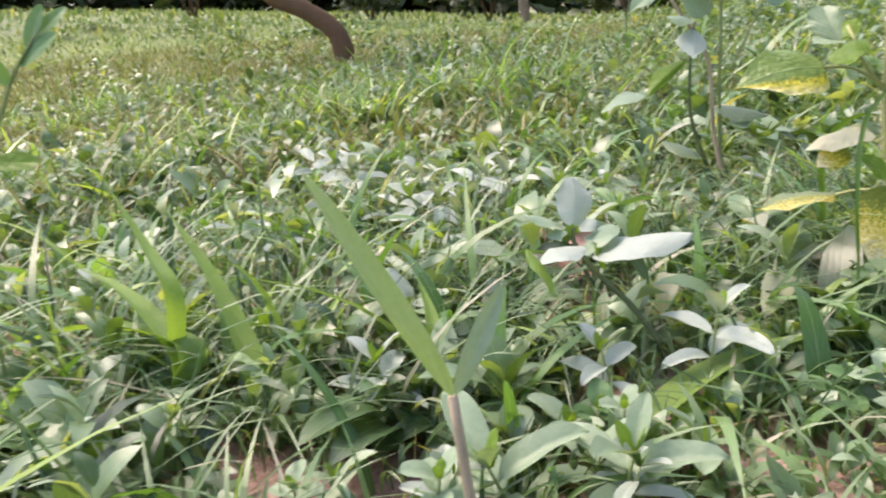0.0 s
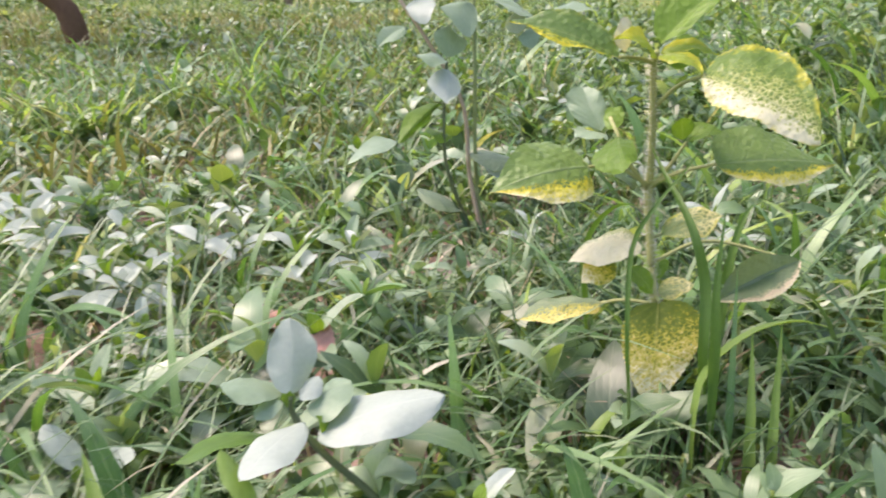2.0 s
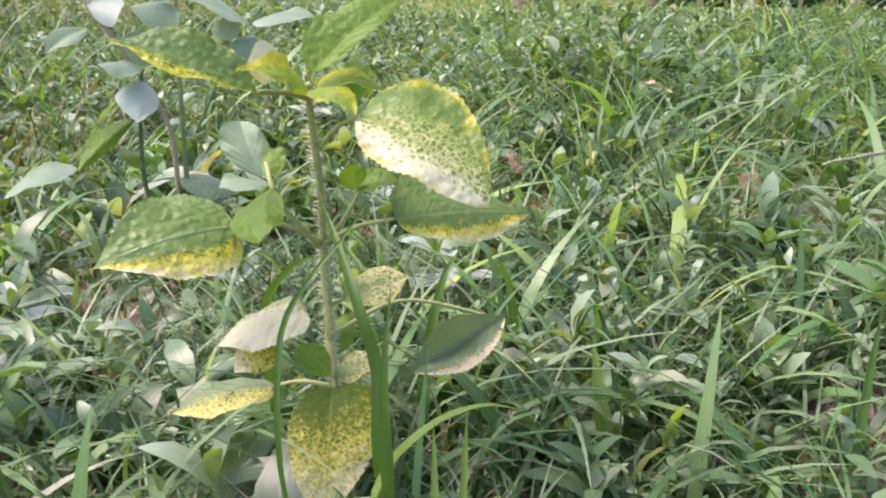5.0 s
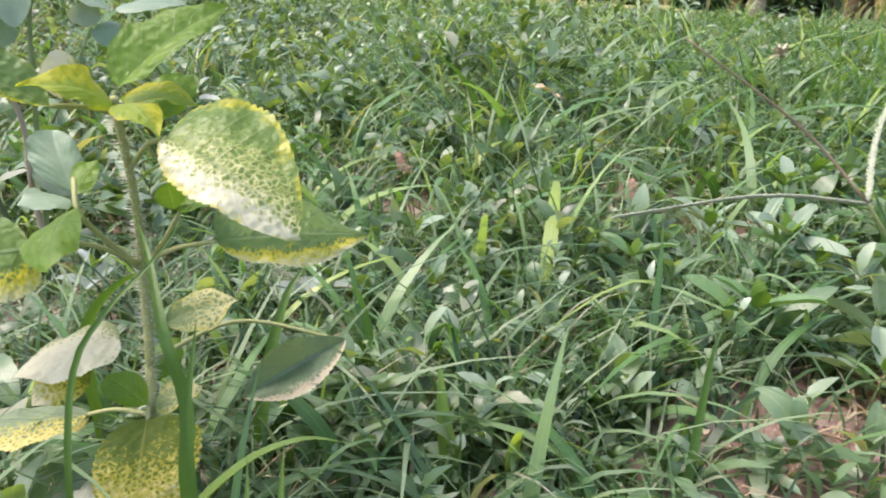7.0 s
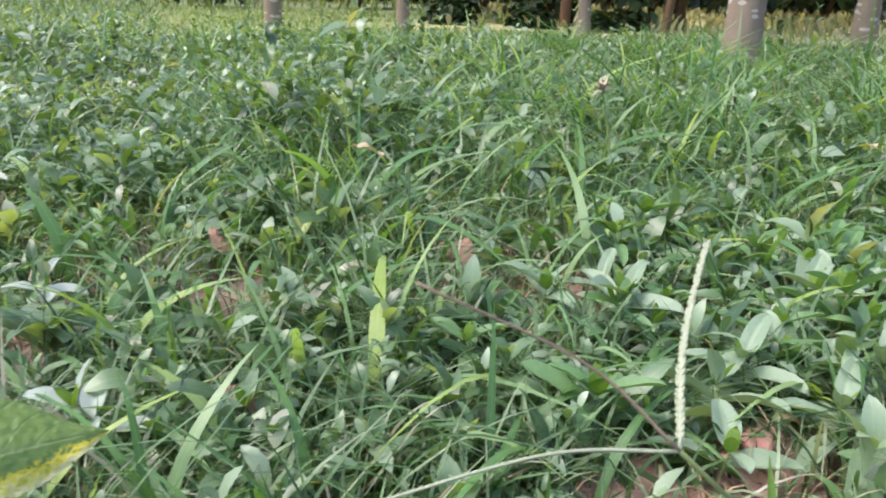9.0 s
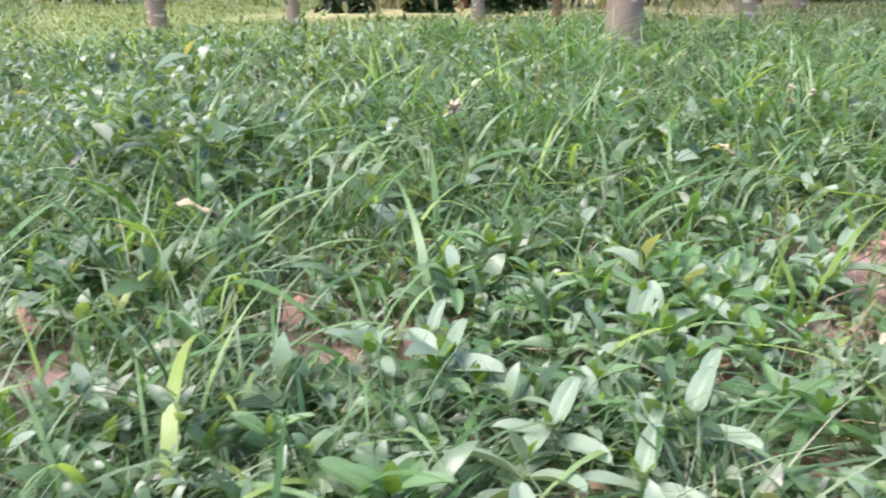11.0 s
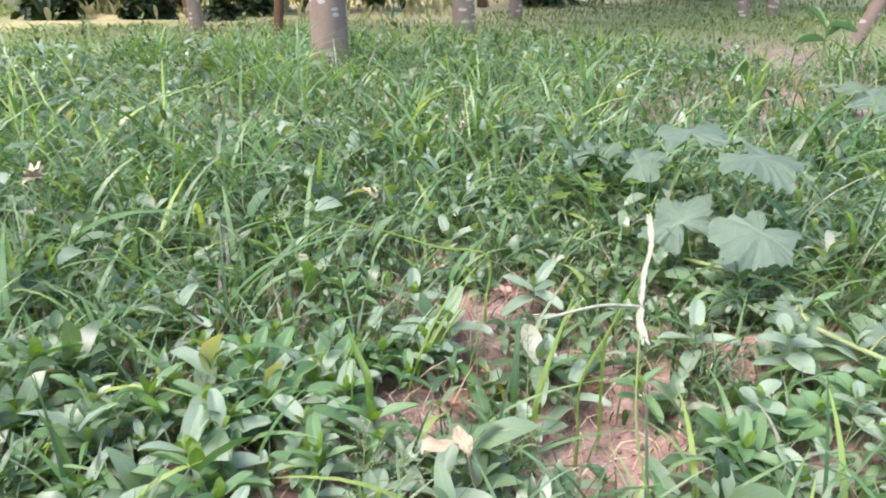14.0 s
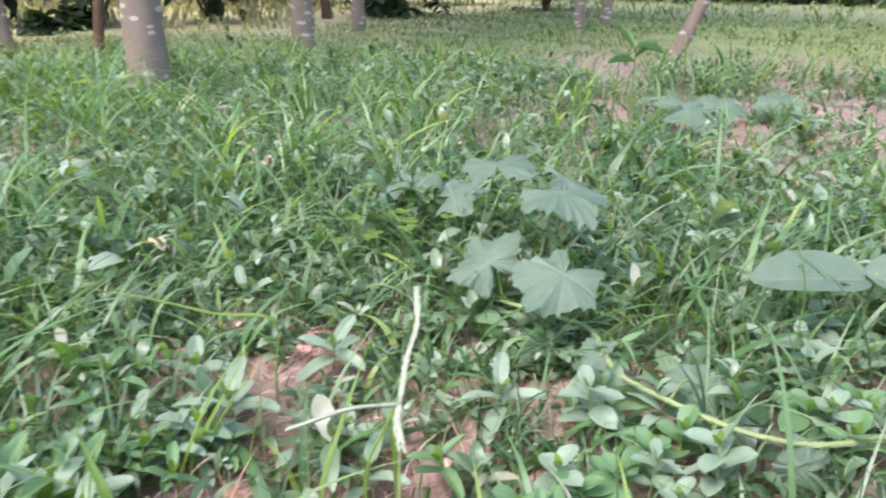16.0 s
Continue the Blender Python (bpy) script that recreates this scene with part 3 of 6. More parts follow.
def scatter(r, count, inner, outer, keep=0.12, tufts=0.0, arc=(-140, 100)):
    """Places on the side of the walk that is seen, between two distances from its middle, thinned on bare soil."""
    ang = np.radians(r.uniform(arc[0], arc[1], count))
    rad = np.sqrt(r.uniform(inner**2, outer**2, count))
    x, y = 0.45 - np.sin(ang) * rad, 0.22 + np.cos(ang) * rad
    if tufts:
        pick = r.randint(0, max(1, count // 14), count)
        x, y = x[pick] + r.normal(0, tufts, count), y[pick] + r.normal(0, tufts, count)
    hide = bareness(x, y) * (1 - keep)
    for cx, cy, size in OPEN:
        hide = np.maximum(hide, 0.7 * ((x - cx) ** 2 + (y - cy) ** 2 < (0.75 * size) ** 2))
    for cx, cy, size in CLEAR:
        hide = np.maximum(hide, 0.70 * ((x - cx) ** 2 + (y - cy) ** 2 < size**2))
    ok = r.uniform(0, 1, count) > hide
    return x[ok], y[ok]


def sparse(r, x, y):
    """Fewer weeds where fine grass has the upper hand, in the west of the meadow."""
    ok = r.uniform(0, 1, len(x)) > 0.6 / (1 + np.exp((x - 0.55) * 9)) / (1 + np.exp((0.62 - y) * 12))
    return x[ok], y[ok]


def weedy(r, x, y, most=0.5):
    """Thins grass where lance-leaved weeds cover the ground."""
    share = most * np.maximum(np.exp(-(((x - 1.30) / 0.24) ** 2 + ((y - 0.50) / 0.20) ** 2) ** 2), np.exp(-(((x - 1.05) / 0.20) ** 2 + ((y - 0.62) / 0.16) ** 2) ** 2))
    share = np.maximum(share, most * np.exp(-(((x - 1.47) / 0.17) ** 2 + ((y - 0.22) / 0.20) ** 2) ** 2))
    ok = r.uniform(0, 1, len(x)) > share
    return x[ok], y[ok]


def stand(x, y):
    """How tall the growth is, by place: 0.6 to 1.4."""
    tall = 0.95 * np.exp(-np.maximum(0, np.hypot(x - 0.45, y - 0.2) - 3.4) * 1.2) / (1 + np.exp(-(y - 0.35) * 5)) / (1 + np.exp(-(np.hypot(x - 0.45, y - 0.2) - 1.3) * 4))
    tall = tall * (0.35 + 0.65 / (1 + np.exp((y - 0.2 - 0.75 * (x - 0.45)) * 3)))
    return 1.0 - 0.32 / (1 + np.exp((x - 0.75) * 7)) + 0.5 * tall + 0.25 * np.sin(2.3 * x + 1.1) * np.sin(2.9 * y + 0.4) + 0.15 * np.sin(7.1 * x - 5.3 * y)


def room(x, y):
    """Growth is trodden short along the line of the walk."""
    d = np.full(np.shape(x), 9.0)
    for wx, wy in ((0.11, 0.14), (0.18, 0.24), (0.26, 0.33), (0.36, 0.33), (0.46, 0.32), (0.54, 0.28), (0.62, 0.22), (0.72, 0.13), (0.83, 0.08)):
        d = np.minimum(d, np.hypot(x - wx, y - wy))
    return np.clip(d / 0.36, 0.35, 1.0)


def blades(name, r, x, y, length, width, material, label, seg=4, lean=(0.15, 0.9), droop=(0.05, 0.6), category="grass"):
    """Grass leaves as one body of growth: each is a bent, keel-less ribbon that narrows to a point."""
    n = len(x)
    a = r.uniform(0, 2 * np.pi, n)
    L, W = length * np.clip(r.lognormal(0, 0.3, n), 0.5, 1.7) * room(x, y), width * np.clip(r.lognormal(0, 0.3, n), 0.5, 1.6)
    t = np.linspace(0, 1, seg + 1)
    out = L[:, None] * (r.uniform(lean[0], lean[1], n)[:, None] * t**1.7)
    rise = L[:, None] * (t - r.uniform(droop[0], droop[1], n)[:, None] * t**2.4)
    z0 = lie(x, y)
    cx = x[:, None] + np.cos(a)[:, None] * out
    cy = y[:, None] + np.sin(a)[:, None] * out
    cz = z0[:, None] + rise
    tw = a + np.pi / 2 + r.uniform(-0.7, 0.7, n)
    w = W[:, None] * np.clip(1 - t**2.2, 0, 1) * np.minimum(1, 0.5 + 2 * t)
    sx, sy = np.cos(tw)[:, None] * w, np.sin(tw)[:, None] * w
    left = np.stack([cx - sx, cy - sy, cz], -1)
    right = np.stack([cx + sx, cy + sy, cz + 0.25 * w], -1)
    verts = np.concatenate([np.stack([left[:, :seg], right[:, :seg]], 2).reshape(n, 2 * seg, 3), np.stack([cx, cy, cz], -1)[:, seg:]], 1)
    k = np.arange(seg - 1) * 2
    one = np.concatenate([np.stack([k, k + 1, k + 3], 1), np.stack([k, k + 3, k + 2], 1), [[2 * seg - 2, 2 * seg - 1, 2 * seg]]])
    m = 2 * seg + 1
    tris = (one[None] + np.arange(n)[:, None, None] * m).reshape(-1, 3)
    uv1 = np.concatenate([np.stack([np.tile([0.0, 1.0], seg), np.repeat(t[:seg], 2)], 1), [[0.5, 1.0]]])
    return thing(name, mesh_of(name, verts.reshape(-1, 3), tris, np.tile(uv1, (n, 1))), material, label, category, kind="stuff")


ROW_T = np.array([0.0, 0.15, 0.40, 0.68, 0.88, 1.0])
ROW_W = np.array([0.0, 0.62, 1.0, 0.88, 0.48, 0.0])


def leaves_mesh(name, r, base, azim, pitch, length, width):
    """Many small pointed leaves, each folded along its midrib and arched."""
    n = len(base)
    ways = np.stack([np.cos(azim) * np.cos(pitch), np.sin(azim) * np.cos(pitch), np.sin(pitch)], -1)
    side = np.stack([-np.sin(azim), np.cos(azim), r.uniform(-0.5, 0.5, n)], -1)
    up = np.cross(ways, side)
    droop = r.uniform(0.02, 0.30, n)
    fold = r.uniform(0.0, 0.35, n)
    mid = base[:, None] + ways[:, None] * (length[:, None] * ROW_T)[..., None] + up[:, None] * (length[:, None] * 0.12 * np.sin(np.pi * ROW_T))[..., None]
    mid[..., 2] -= (length * droop)[:, None] * ROW_T**2
    w = width[:, None] * ROW_W
    lift = up[:, None] * (w * fold[:, None])[..., None]
    lft, rgt = mid - side[:, None] * w[..., None] + lift, mid + side[:, None] * w[..., None] + lift
    verts = np.concatenate([mid[:, :1], np.stack([lft[:, 1:5], mid[:, 1:5], rgt[:, 1:5]], 2).reshape(n, 12, 3), mid[:, 5:]], 1)
    one = [[0, 2, 1], [0, 3, 2], [10, 11, 13], [11, 12, 13]]
    for k in (1, 4, 7):
        one += [[k, k + 1, k + 4], [k, k + 4, k + 3], [k + 1, k + 2, k + 5], [k + 1, k + 5, k + 4]]
    uv1 = np.array([[0.5, 0]] + [[u, ROW_T[k]] for k in (1, 2, 3, 4) for u in (0, 0.5, 1)] + [[0.5, 1]])
    tris = (np.array(one)[None] + np.arange(n)[:, None, None] * 14).reshape(-1, 3)
    return mesh_of(name, verts.reshape(-1, 3), tris, np.tile(uv1, (n, 1)))


def weed_growth(name, r, x, y, height, length, ratio, material, label, nodes=3):
    """Low broad-leaved weeds as one body of growth: leaves in crossed pairs up short stems."""
    bases, azims, pitches, lengths = [], [], [], []
    n = len(x)
    z0, turn = lie(x, y), r.uniform(0, 2 * np.pi, n)
    h = height * r.lognormal(0, 0.35, n) * stand(x, y) * room(x, y)
    tip_x, tip_y = r.normal(0, 0.3, n) * h, r.normal(0, 0.3, n) * h
    size = length * np.clip(r.lognormal(0, 0.28, n), 0.5, 1.6) * np.sqrt(room(x, y))
    for k in range(nodes):
        f = (k + 0.6) / nodes
        for s in (0, 1):
            bases.append(np.stack([x + tip_x * f, y + tip_y * f, z0 + h * f], -1))
            azims.append(turn + k * np.pi / 2 + s * np.pi + r.normal(0, 0.25, n))
            pitches.append(r.normal(0.25 + 0.35 * f, 0.40, n))
            lengths.append(size * (1.1 - 0.35 * f) * r.uniform(0.75, 1.2, n))
    top = np.stack([x + tip_x, y + tip_y, z0 + h], -1)
    for s in range(2):
        bases.append(top)
        azims.append(turn + s * 2.6 + r.normal(0, 0.3, n))
        pitches.append(r.uniform(0.6, 1.2, n))
        lengths.append(size * r.uniform(0.35, 0.6, n))
    base, azim, pitch, ln = np.concatenate(bases), np.concatenate(azims), np.concatenate(pitches), np.concatenate(lengths)
    ok = r.uniform(0, 1, len(base)) < 0.9
    base, azim, pitch, ln = base[ok], azim[ok], pitch[ok], ln[ok]
    return thing(name, leaves_mesh(name, r, base, azim, pitch, ln, ln * ratio * r.uniform(0.75, 1.25, len(ln))), material, label, "weeds", kind="stuff")


r = rand(11)
x, y = weedy(r, *scatter(r, 46000, 0.08, 1.8, keep=0.12), 0.2)
blades("fine_grass", r, x, y, 0.062 * stand(x, y), 0.0010, GRASS, "fine green meadow grass with some dry blades", seg=4, lean=(0.1, 0.8), droop=(0.05, 0.5))
x, y = weedy(r, *scatter(r, 19000, 0.10, 2.0, keep=0.04, tufts=0.012))
blades("tufted_grass", r, x, y, 0.112 * stand(x, y), 0.0020, GRASS, "bending green grass in loose tufts", seg=6, lean=(0.3, 1.15), droop=(0.12, 0.75))
x, y = weedy(r, *scatter(r, 7500, 0.12, 2.2, keep=0.05), 0.2)
blades("broad_grass", r, x, y, 0.120 * stand(x, y), 0.0038, GRASS_WIDE, "broad-bladed green grass", seg=7, lean=(0.4, 1.2), droop=(0.2, 0.85))
x, y = weedy(r, *scatter(r, 1700, 0.18, 2.3, keep=0.05), 0.2)
few = (np.hypot(x - 0.75, y - 0.55) > 0.30) | (r.uniform(0, 1, len(x)) < 0.3)
x, y = x[few], y[few]
blades("wide_grass", r, x, y, 0.140 * stand(x, y), 0.0062, GRASS_WIDE, "wide bending grass leaves with a pale keel", seg=8, lean=(0.4, 1.15), droop=(0.25, 0.85))
x, y = scatter(r, 11000, 0.10, 0.75, keep=0.2)
blades("trodden_grass", r, x, y, 0.075, 0.0015, GRASS, "short trodden grass along the line of the walk", seg=5, lean=(0.4, 1.3), droop=(0.2, 0.8))
x, y = scatter(r, 1100, 0.12, 0.75, keep=0.2)
weed_growth("trodden_weeds", r, x, y, 0.035, 0.034, 0.19, WEEDS, "small trodden weeds between short grass")
x, y = scatter(r, 46000, 1.6, 4.2, keep=0.10)
blades("meadow_grass", r, x, y, 0.100 * stand(x, y), 0.0026, GRASS, "green meadow grass", seg=5, lean=(0.35, 1.25), droop=(0.2, 0.9))
x, y = scatter(r, 12500, 1.5, 4.6, keep=0.05, tufts=0.03)
few = (y - 0.2 < 0.7 * (x - 0.45)) | (x < 0.6) | (r.uniform(0, 1, len(x)) < 0.8)
x, y = x[few], y[few]
blades("tall_grass", r, x, y, 0.160 * stand(x, y), 0.0042, GRASS_WIDE, "taller bending grass among the weeds", seg=7, lean=(0.3, 1.2), droop=(0.15, 0.85))
x, y = scatter(r, 62000, 4.0, 9.8, keep=0.15)
ok = (np.hypot(x - 0.45, y - 0.22) < 6.4) | (y < 1.6) | (y > 5.4)
x, y = x[ok], y[ok]
blades("far_grass", r, x, y, 0.080 * stand(x, y), 0.0042, GRASS_FAR, "yellowish green grass under the trees", seg=4, lean=(0.5, 1.3), droop=(0.3, 0.9))
x, y = scatter(r, 6500, 7.0, 26.0, arc=(-78, -50))
blades("field_grass", r, x, y, 0.14, 0.02, FIELD, "pale sunlit grass of the open field", seg=3, lean=(0.1, 0.6))
x, y = scatter(r, 6500, 8.8, 26.0, arc=(-140, -78))
blades("verge_grass", r, x, y, 0.12, 0.012, GRASS_FAR, "green grass beyond the clay patches", seg=3, lean=(0.3, 1.0))
x, y = scatter(r, 11000, 8.5, 26.0, arc=(-50, 100))
blades("bank_grass", r, x, y, 0.14, 0.02, GRASS_FAR, "pale green grass on the rising bank", seg=3, lean=(0.1, 0.6))

x, y = scatter(r, 24000, 3.4, 11.0, arc=(-30, 75))
blades("green_bank_grass", r, x, y, 0.105, 0.0050, GRASS, "soft green grass below the bank", seg=4, lean=(0.3, 1.1), droop=(0.2, 0.8))
x, y = scatter(r, 1800, 2.8, 10.0, arc=(-30, 75), tufts=0.10)
weed_growth("bank_weeds", r, x, y, 0.09, 0.062, 0.22, WEEDS, "clumps of leafy weeds on the bank")
x, y = scatter(r, 28000, 1.3, 7.5, keep=0.2, arc=(-16, 60))
blades("dry_grass", r, x, y, 0.095, 0.0032, DRY, "yellow-brown dry grass in the meadow", seg=4, lean=(0.3, 1.1))
x, y = sparse(r, *scatter(r, 3800, 0.10, 1.8, keep=0.35))
weed_growth("low_weeds", r, x, y, 0.026, 0.028, 0.20, WEEDS, "low weeds with small pointed pale green leaves")
x, y = sparse(r, *scatter(r, 2200, 0.12, 2.2, keep=0.12))
weed_growth("leafy_weeds", r, x, y, 0.042, 0.055, 0.15, WEEDS, "leafy weeds with longer narrow leaves", nodes=4)
x, y = scatter(r, 260, 0.3, 2.2, keep=0.08)
few = np.hypot(x - 0.5, y - 0.3) > 0.75
x, y = x[few], y[few]
weed_growth("large_weeds", r, x, y, 0.050, 0.064, 0.15, WEEDS, "larger weeds with lance-shaped grey-green leaves", nodes=3)
x, y = scatter(r, 4500, 1.4, 4.6, keep=0.10)
weed_growth("meadow_weeds", r, x, y, 0.065, 0.050, 0.20, WEEDS, "low leafy weeds in the meadow")
x, y = scatter(r, 800, 1.1, 4.2, keep=0.10, arc=(-62, -12), tufts=0.06)
weed_growth("shaded_weeds", r, x, y, 0.080, 0.048, 0.19, WEEDS, "low leafy weeds in the shaded meadow", nodes=4)
x, y = scatter(r, 46000, 0.25, 5.6, arc=(98, 222))
away = np.hypot(x - 0.45, y - 0.22)
x, y = x + r.normal(0, 0.11, len(x)) * away, y + r.normal(0, 0.11, len(y)) * away
blades("rear_grass", r, x, y, 0.105, 0.0075, GRASS, "green meadow grass behind the line of the walk", seg=3, lean=(0.4, 1.2), droop=(0.2, 0.8))
x, y = scatter(r, 4500, 0.25, 5.0, arc=(98, 222))
weed_growth("rear_weeds", r, x, y, 0.04, 0.055, 0.18, WEEDS, "low leafy weeds behind the line of the walk")
x, y = scatter(r, 34000, 4.2, 13.0, arc=(98, 222))
blades("rear_far_grass", r, x, y, 0.09, 0.010, GRASS_FAR, "yellowish green grass farther off", seg=3, lean=(0.1, 0.6))
x, y = scatter(r, 500, 4.4, 12.0, keep=0.15)
weed_growth("far_weeds", r, x, y, 0.07, 0.06, 0.22, GRASS_FAR, "patches of weeds under the trees")

x, y = scatter(r, 9000, 0.1, 2.2, keep=1.0)
blades("straw_litter", r, x, y, 0.042, 0.0010, STRAW, "dry straw and dead stalks on the soil", seg=3, lean=(0.9, 1.3), category="litter")
# dead leaf scraps lying on the soil
x, y = scatter(r, 1300, 0.1, 2.4, keep=1.0)
n = len(x)
scrap = leaves_mesh("leaf_scraps", r, np.stack([x, y, lie(x, y) + 0.004], -1), r.uniform(0, 6.28, n), r.normal(0.05, 0.2, n), 0.016 * r.lognormal(0, 0.4, n), 0.0045 * r.lognormal(0, 0.3, n))
thing("leaf_scraps", scrap, STRAW, "scraps of brown dead leaf on the soil", "litter", kind="stuff")


# crumbs and small clods on the bare clay: dented eight-cornered lumps
x, y = r.uniform(0.65, 2.0, 16000), r.uniform(-0.45, 0.62, 16000)
ok = r.uniform(0, 1, len(x)) < 0.02 + 0.5 * bareness(x, y)
x, y = x[ok], y[ok]
n = len(x)
size = 0.0015 * np.clip(r.lognormal(0, 0.55, n), 0.5, 4.0)
lump = np.array([(a, b, c) for a in (-1, 1) for b in (-1, 1) for c in (-0.6, 0.7)]) * 0.75
turn = r.uniform(0, 6.28, n)
spot = lump[None] * r.uniform(0.55, 1.25, (n, 8, 3)) * size[:, None, None]
spot = np.stack([spot[..., 0] * np.cos(turn)[:, None] - spot[..., 1] * np.sin(turn)[:, None] + x[:, None], spot[..., 0] * np.sin(turn)[:, None] + spot[..., 1] * np.cos(turn)[:, None] + y[:, None], spot[..., 2] + (lie(x, y) + size * 0.3)[:, None]], -1)
sides = np.array([(0, 1, 3), (0, 3, 2), (4, 6, 7), (4, 7, 5), (0, 4, 5), (0, 5, 1), (2, 3, 7), (2, 7, 6), (1, 5, 7), (1, 7, 3), (0, 2, 6), (0, 6, 4)])
thing("soil_clods", mesh_of("soil_clods", spot.reshape(-1, 3), (sides[None] + np.arange(n)[:, None, None] * 8).reshape(-1, 3)), SOIL, "crumbs and small clods of pinkish clay on bare soil", "soil", kind="stuff")
# dead grass lying on the bare clay
x, y = r.uniform(0.65, 2.0, 9000), r.uniform(-0.45, 0.62, 9000)
ok = r.uniform(0, 1, len(x)) < 0.04 + 0.34 * bareness(x, y)
blades("dead_grass", r, x[ok], y[ok], 0.040, 0.0009, STRAW, "dead straw-coloured grass lying on the bare clay", seg=3, lean=(0.9, 1.3), droop=(0.7, 1.0), category="litter")


# ---- trees ----
def crown_mesh(name, r, centre, size, clumps, per, leaf, flat=0.7):
    """A crown of many leaves in uneven clumps with gaps between them."""
    c = np.array(centre) + r.normal(0, 0.42, (clumps, 3)) * np.array([size, size, size * flat])
    spot = c[r.randint(0, clumps, clumps * per)] + r.normal(0, size * 0.17, (clumps * per, 3))
    n = len(spot)
    ln = leaf * r.lognormal(0, 0.25, n)
    return mesh_and_uv(name, r, spot, ln)


def mesh_and_uv(name, r, spot, ln):
    n = len(spot)
    return leaves_mesh(name, r, spot, r.uniform(0, 6.28, n), r.normal(-0.25, 0.5, n), ln, ln * 0.3)


def tree(x, y, radius, height, lean, bark, label, seed, crown=1.5, leaf=0.13, low=False, bow=0.0):
    """A plantation tree: bare tapered trunk, limbs and an airy crown."""
    r = rand(seed)
    root = plant_root("tree", (x, y, 0), label, "tree", "trees of the grove")
    lx, ly = lean
    g = float(lie(np.array(x), np.array(y)))
    height += g
    line = [(x, y, g - 0.05), (x + lx * 0.12 + bow, y + ly * 0.12, g + (height - g) * 0.12), (x + lx * 0.5 + r.normal(0, 0.03), y + ly * 0.5 + r.normal(0, 0.03), height * 0.5), (x + lx, y + ly, height)]
    mesh = tube_mesh("trunk", line, radius * 1.08, 0.55, 16, 40, 0.05, seed)
    part("trunk", mesh, bark, root)
    for k in range(5):
        t = 0.6 + 0.08 * k
        start = bezier(line, np.array([t]))[0]
        a = k * 2.4 + r.uniform(0, 1)
        end = start + np.array([math.cos(a), math.sin(a), 0.75]) * crown * r.uniform(0.5, 0.8)
        part("limb", tube_mesh("limb", [start, (start + end) / 2 + [0, 0, -0.08], end], radius * 0.35, 0.3, 8), bark, root)
    part("crown", crown_mesh("crown", r, (x + lx, y + ly, height + crown * 0.15), crown, 26, 42, leaf), CROWN, root)
    return root


GREY = "slim grey plantation tree with pale lichen blotches"
BROWN = "thin dark brown tree trunk"
tree(3.735, 1.45, 0.078, 5.2, (0.10, 0.05), BARK_GREY, "grey tree trunk with pale round lichen blotches", 21)
tree(6.05, 1.42, 0.075, 5.6, (-0.08, 0.1), BARK_GREY, GREY, 22)
tree(7.30, 1.28, 0.055, 5.4, (0.1, -0.1), BARK_GREY, GREY, 23)
tree(3.915, 4.73, 0.060, 5.0, (0.0, 0.15), BARK_GREY, GREY, 24)
tree(4.28, 3.855, 0.042, 5.0, (0.1, 0.0), BARK_GREY, GREY, 25)
tree(5.27, 3.03, 0.045, 5.2, (-0.1, 0.25), BARK_GREY, GREY, 26)
tree(5.25, 2.46, 0.030, 4.4, (0.4, -0.45), BARK_BROWN, "thin dark brown tree trunk leaning over", 27)
tree(5.9, -1.02, 0.043, 5.0, (0.35, -2.2), BARK_GREY, "slanting brown-grey tree trunk", 28)
tree(8.2, -0.63, 0.05, 5.0, (0.1, 0.1), BARK_GREY, GREY, 29)
tree(8.6, -0.92, 0.05, 5.0, (0.0, -0.1), BARK_GREY, GREY, 30)
tree(8.9, 1.9, 0.05, 5.0, (0.0, 0.2), BARK_BROWN, BROWN, 31)
tree(7.0, 4.2, 0.05, 5.0, (0.2, 0.1), BARK_BROWN, BROWN, 32)
tree(7.6, 3.3, 0.05, 5.0, (0.1, 0.2), BARK_BROWN, BROWN, 33)
tree(9.5, 6.0, 0.06, 5.0, (0.1, 0.2), BARK_GREY, GREY, 34)
tree(6.2, 7.6, 0.06, 5.0, (0.1, 0.2), BARK_GREY, GREY, 35)
tree(2.0, 13.5, 0.09, 5.5, (0.1, 0.2), BARK_GREY, GREY, 36)


# the bowed trunk that bends over near the ground
def bowed_tree():
    r = rand(40)
    root = plant_root("tree", (-0.33, 4.9, 0), "dark brown bowed tree trunk bending over the grass", "tree", "trees of the grove")
    line = [(-0.33, 4.9, 0.03), (-0.345, 4.91, 0.20), (-0.39, 4.93, 0.30), (-0.53, 4.97, 0.42), (-0.80, 5.05, 0.60), (-1.2, 5.3, 1.2), (-1.3, 5.4, 2.4)]
    part("trunk", tube_mesh("trunk", line, 0.065, 0.7, 14, 48, 0.06, 3), BARK_BROWN, root)
    for k in range(4):
        a = 1.7 * k
        end = np.array([-1.3 + math.cos(a), 5.4 + math.sin(a), 3.2])
        part("limb", tube_mesh("limb", [(-1.3, 5.4, 2.3), (-1.3 + 0.4 * math.cos(a), 5.4 + 0.4 * math.sin(a), 2.8), end], 0.03, 0.3), BARK_BROWN, root)
    part("crown", crown_mesh("crown", r, (-1.3, 5.4, 3.4), 1.2, 22, 40, 0.12), CROWN, root)


bowed_tree()


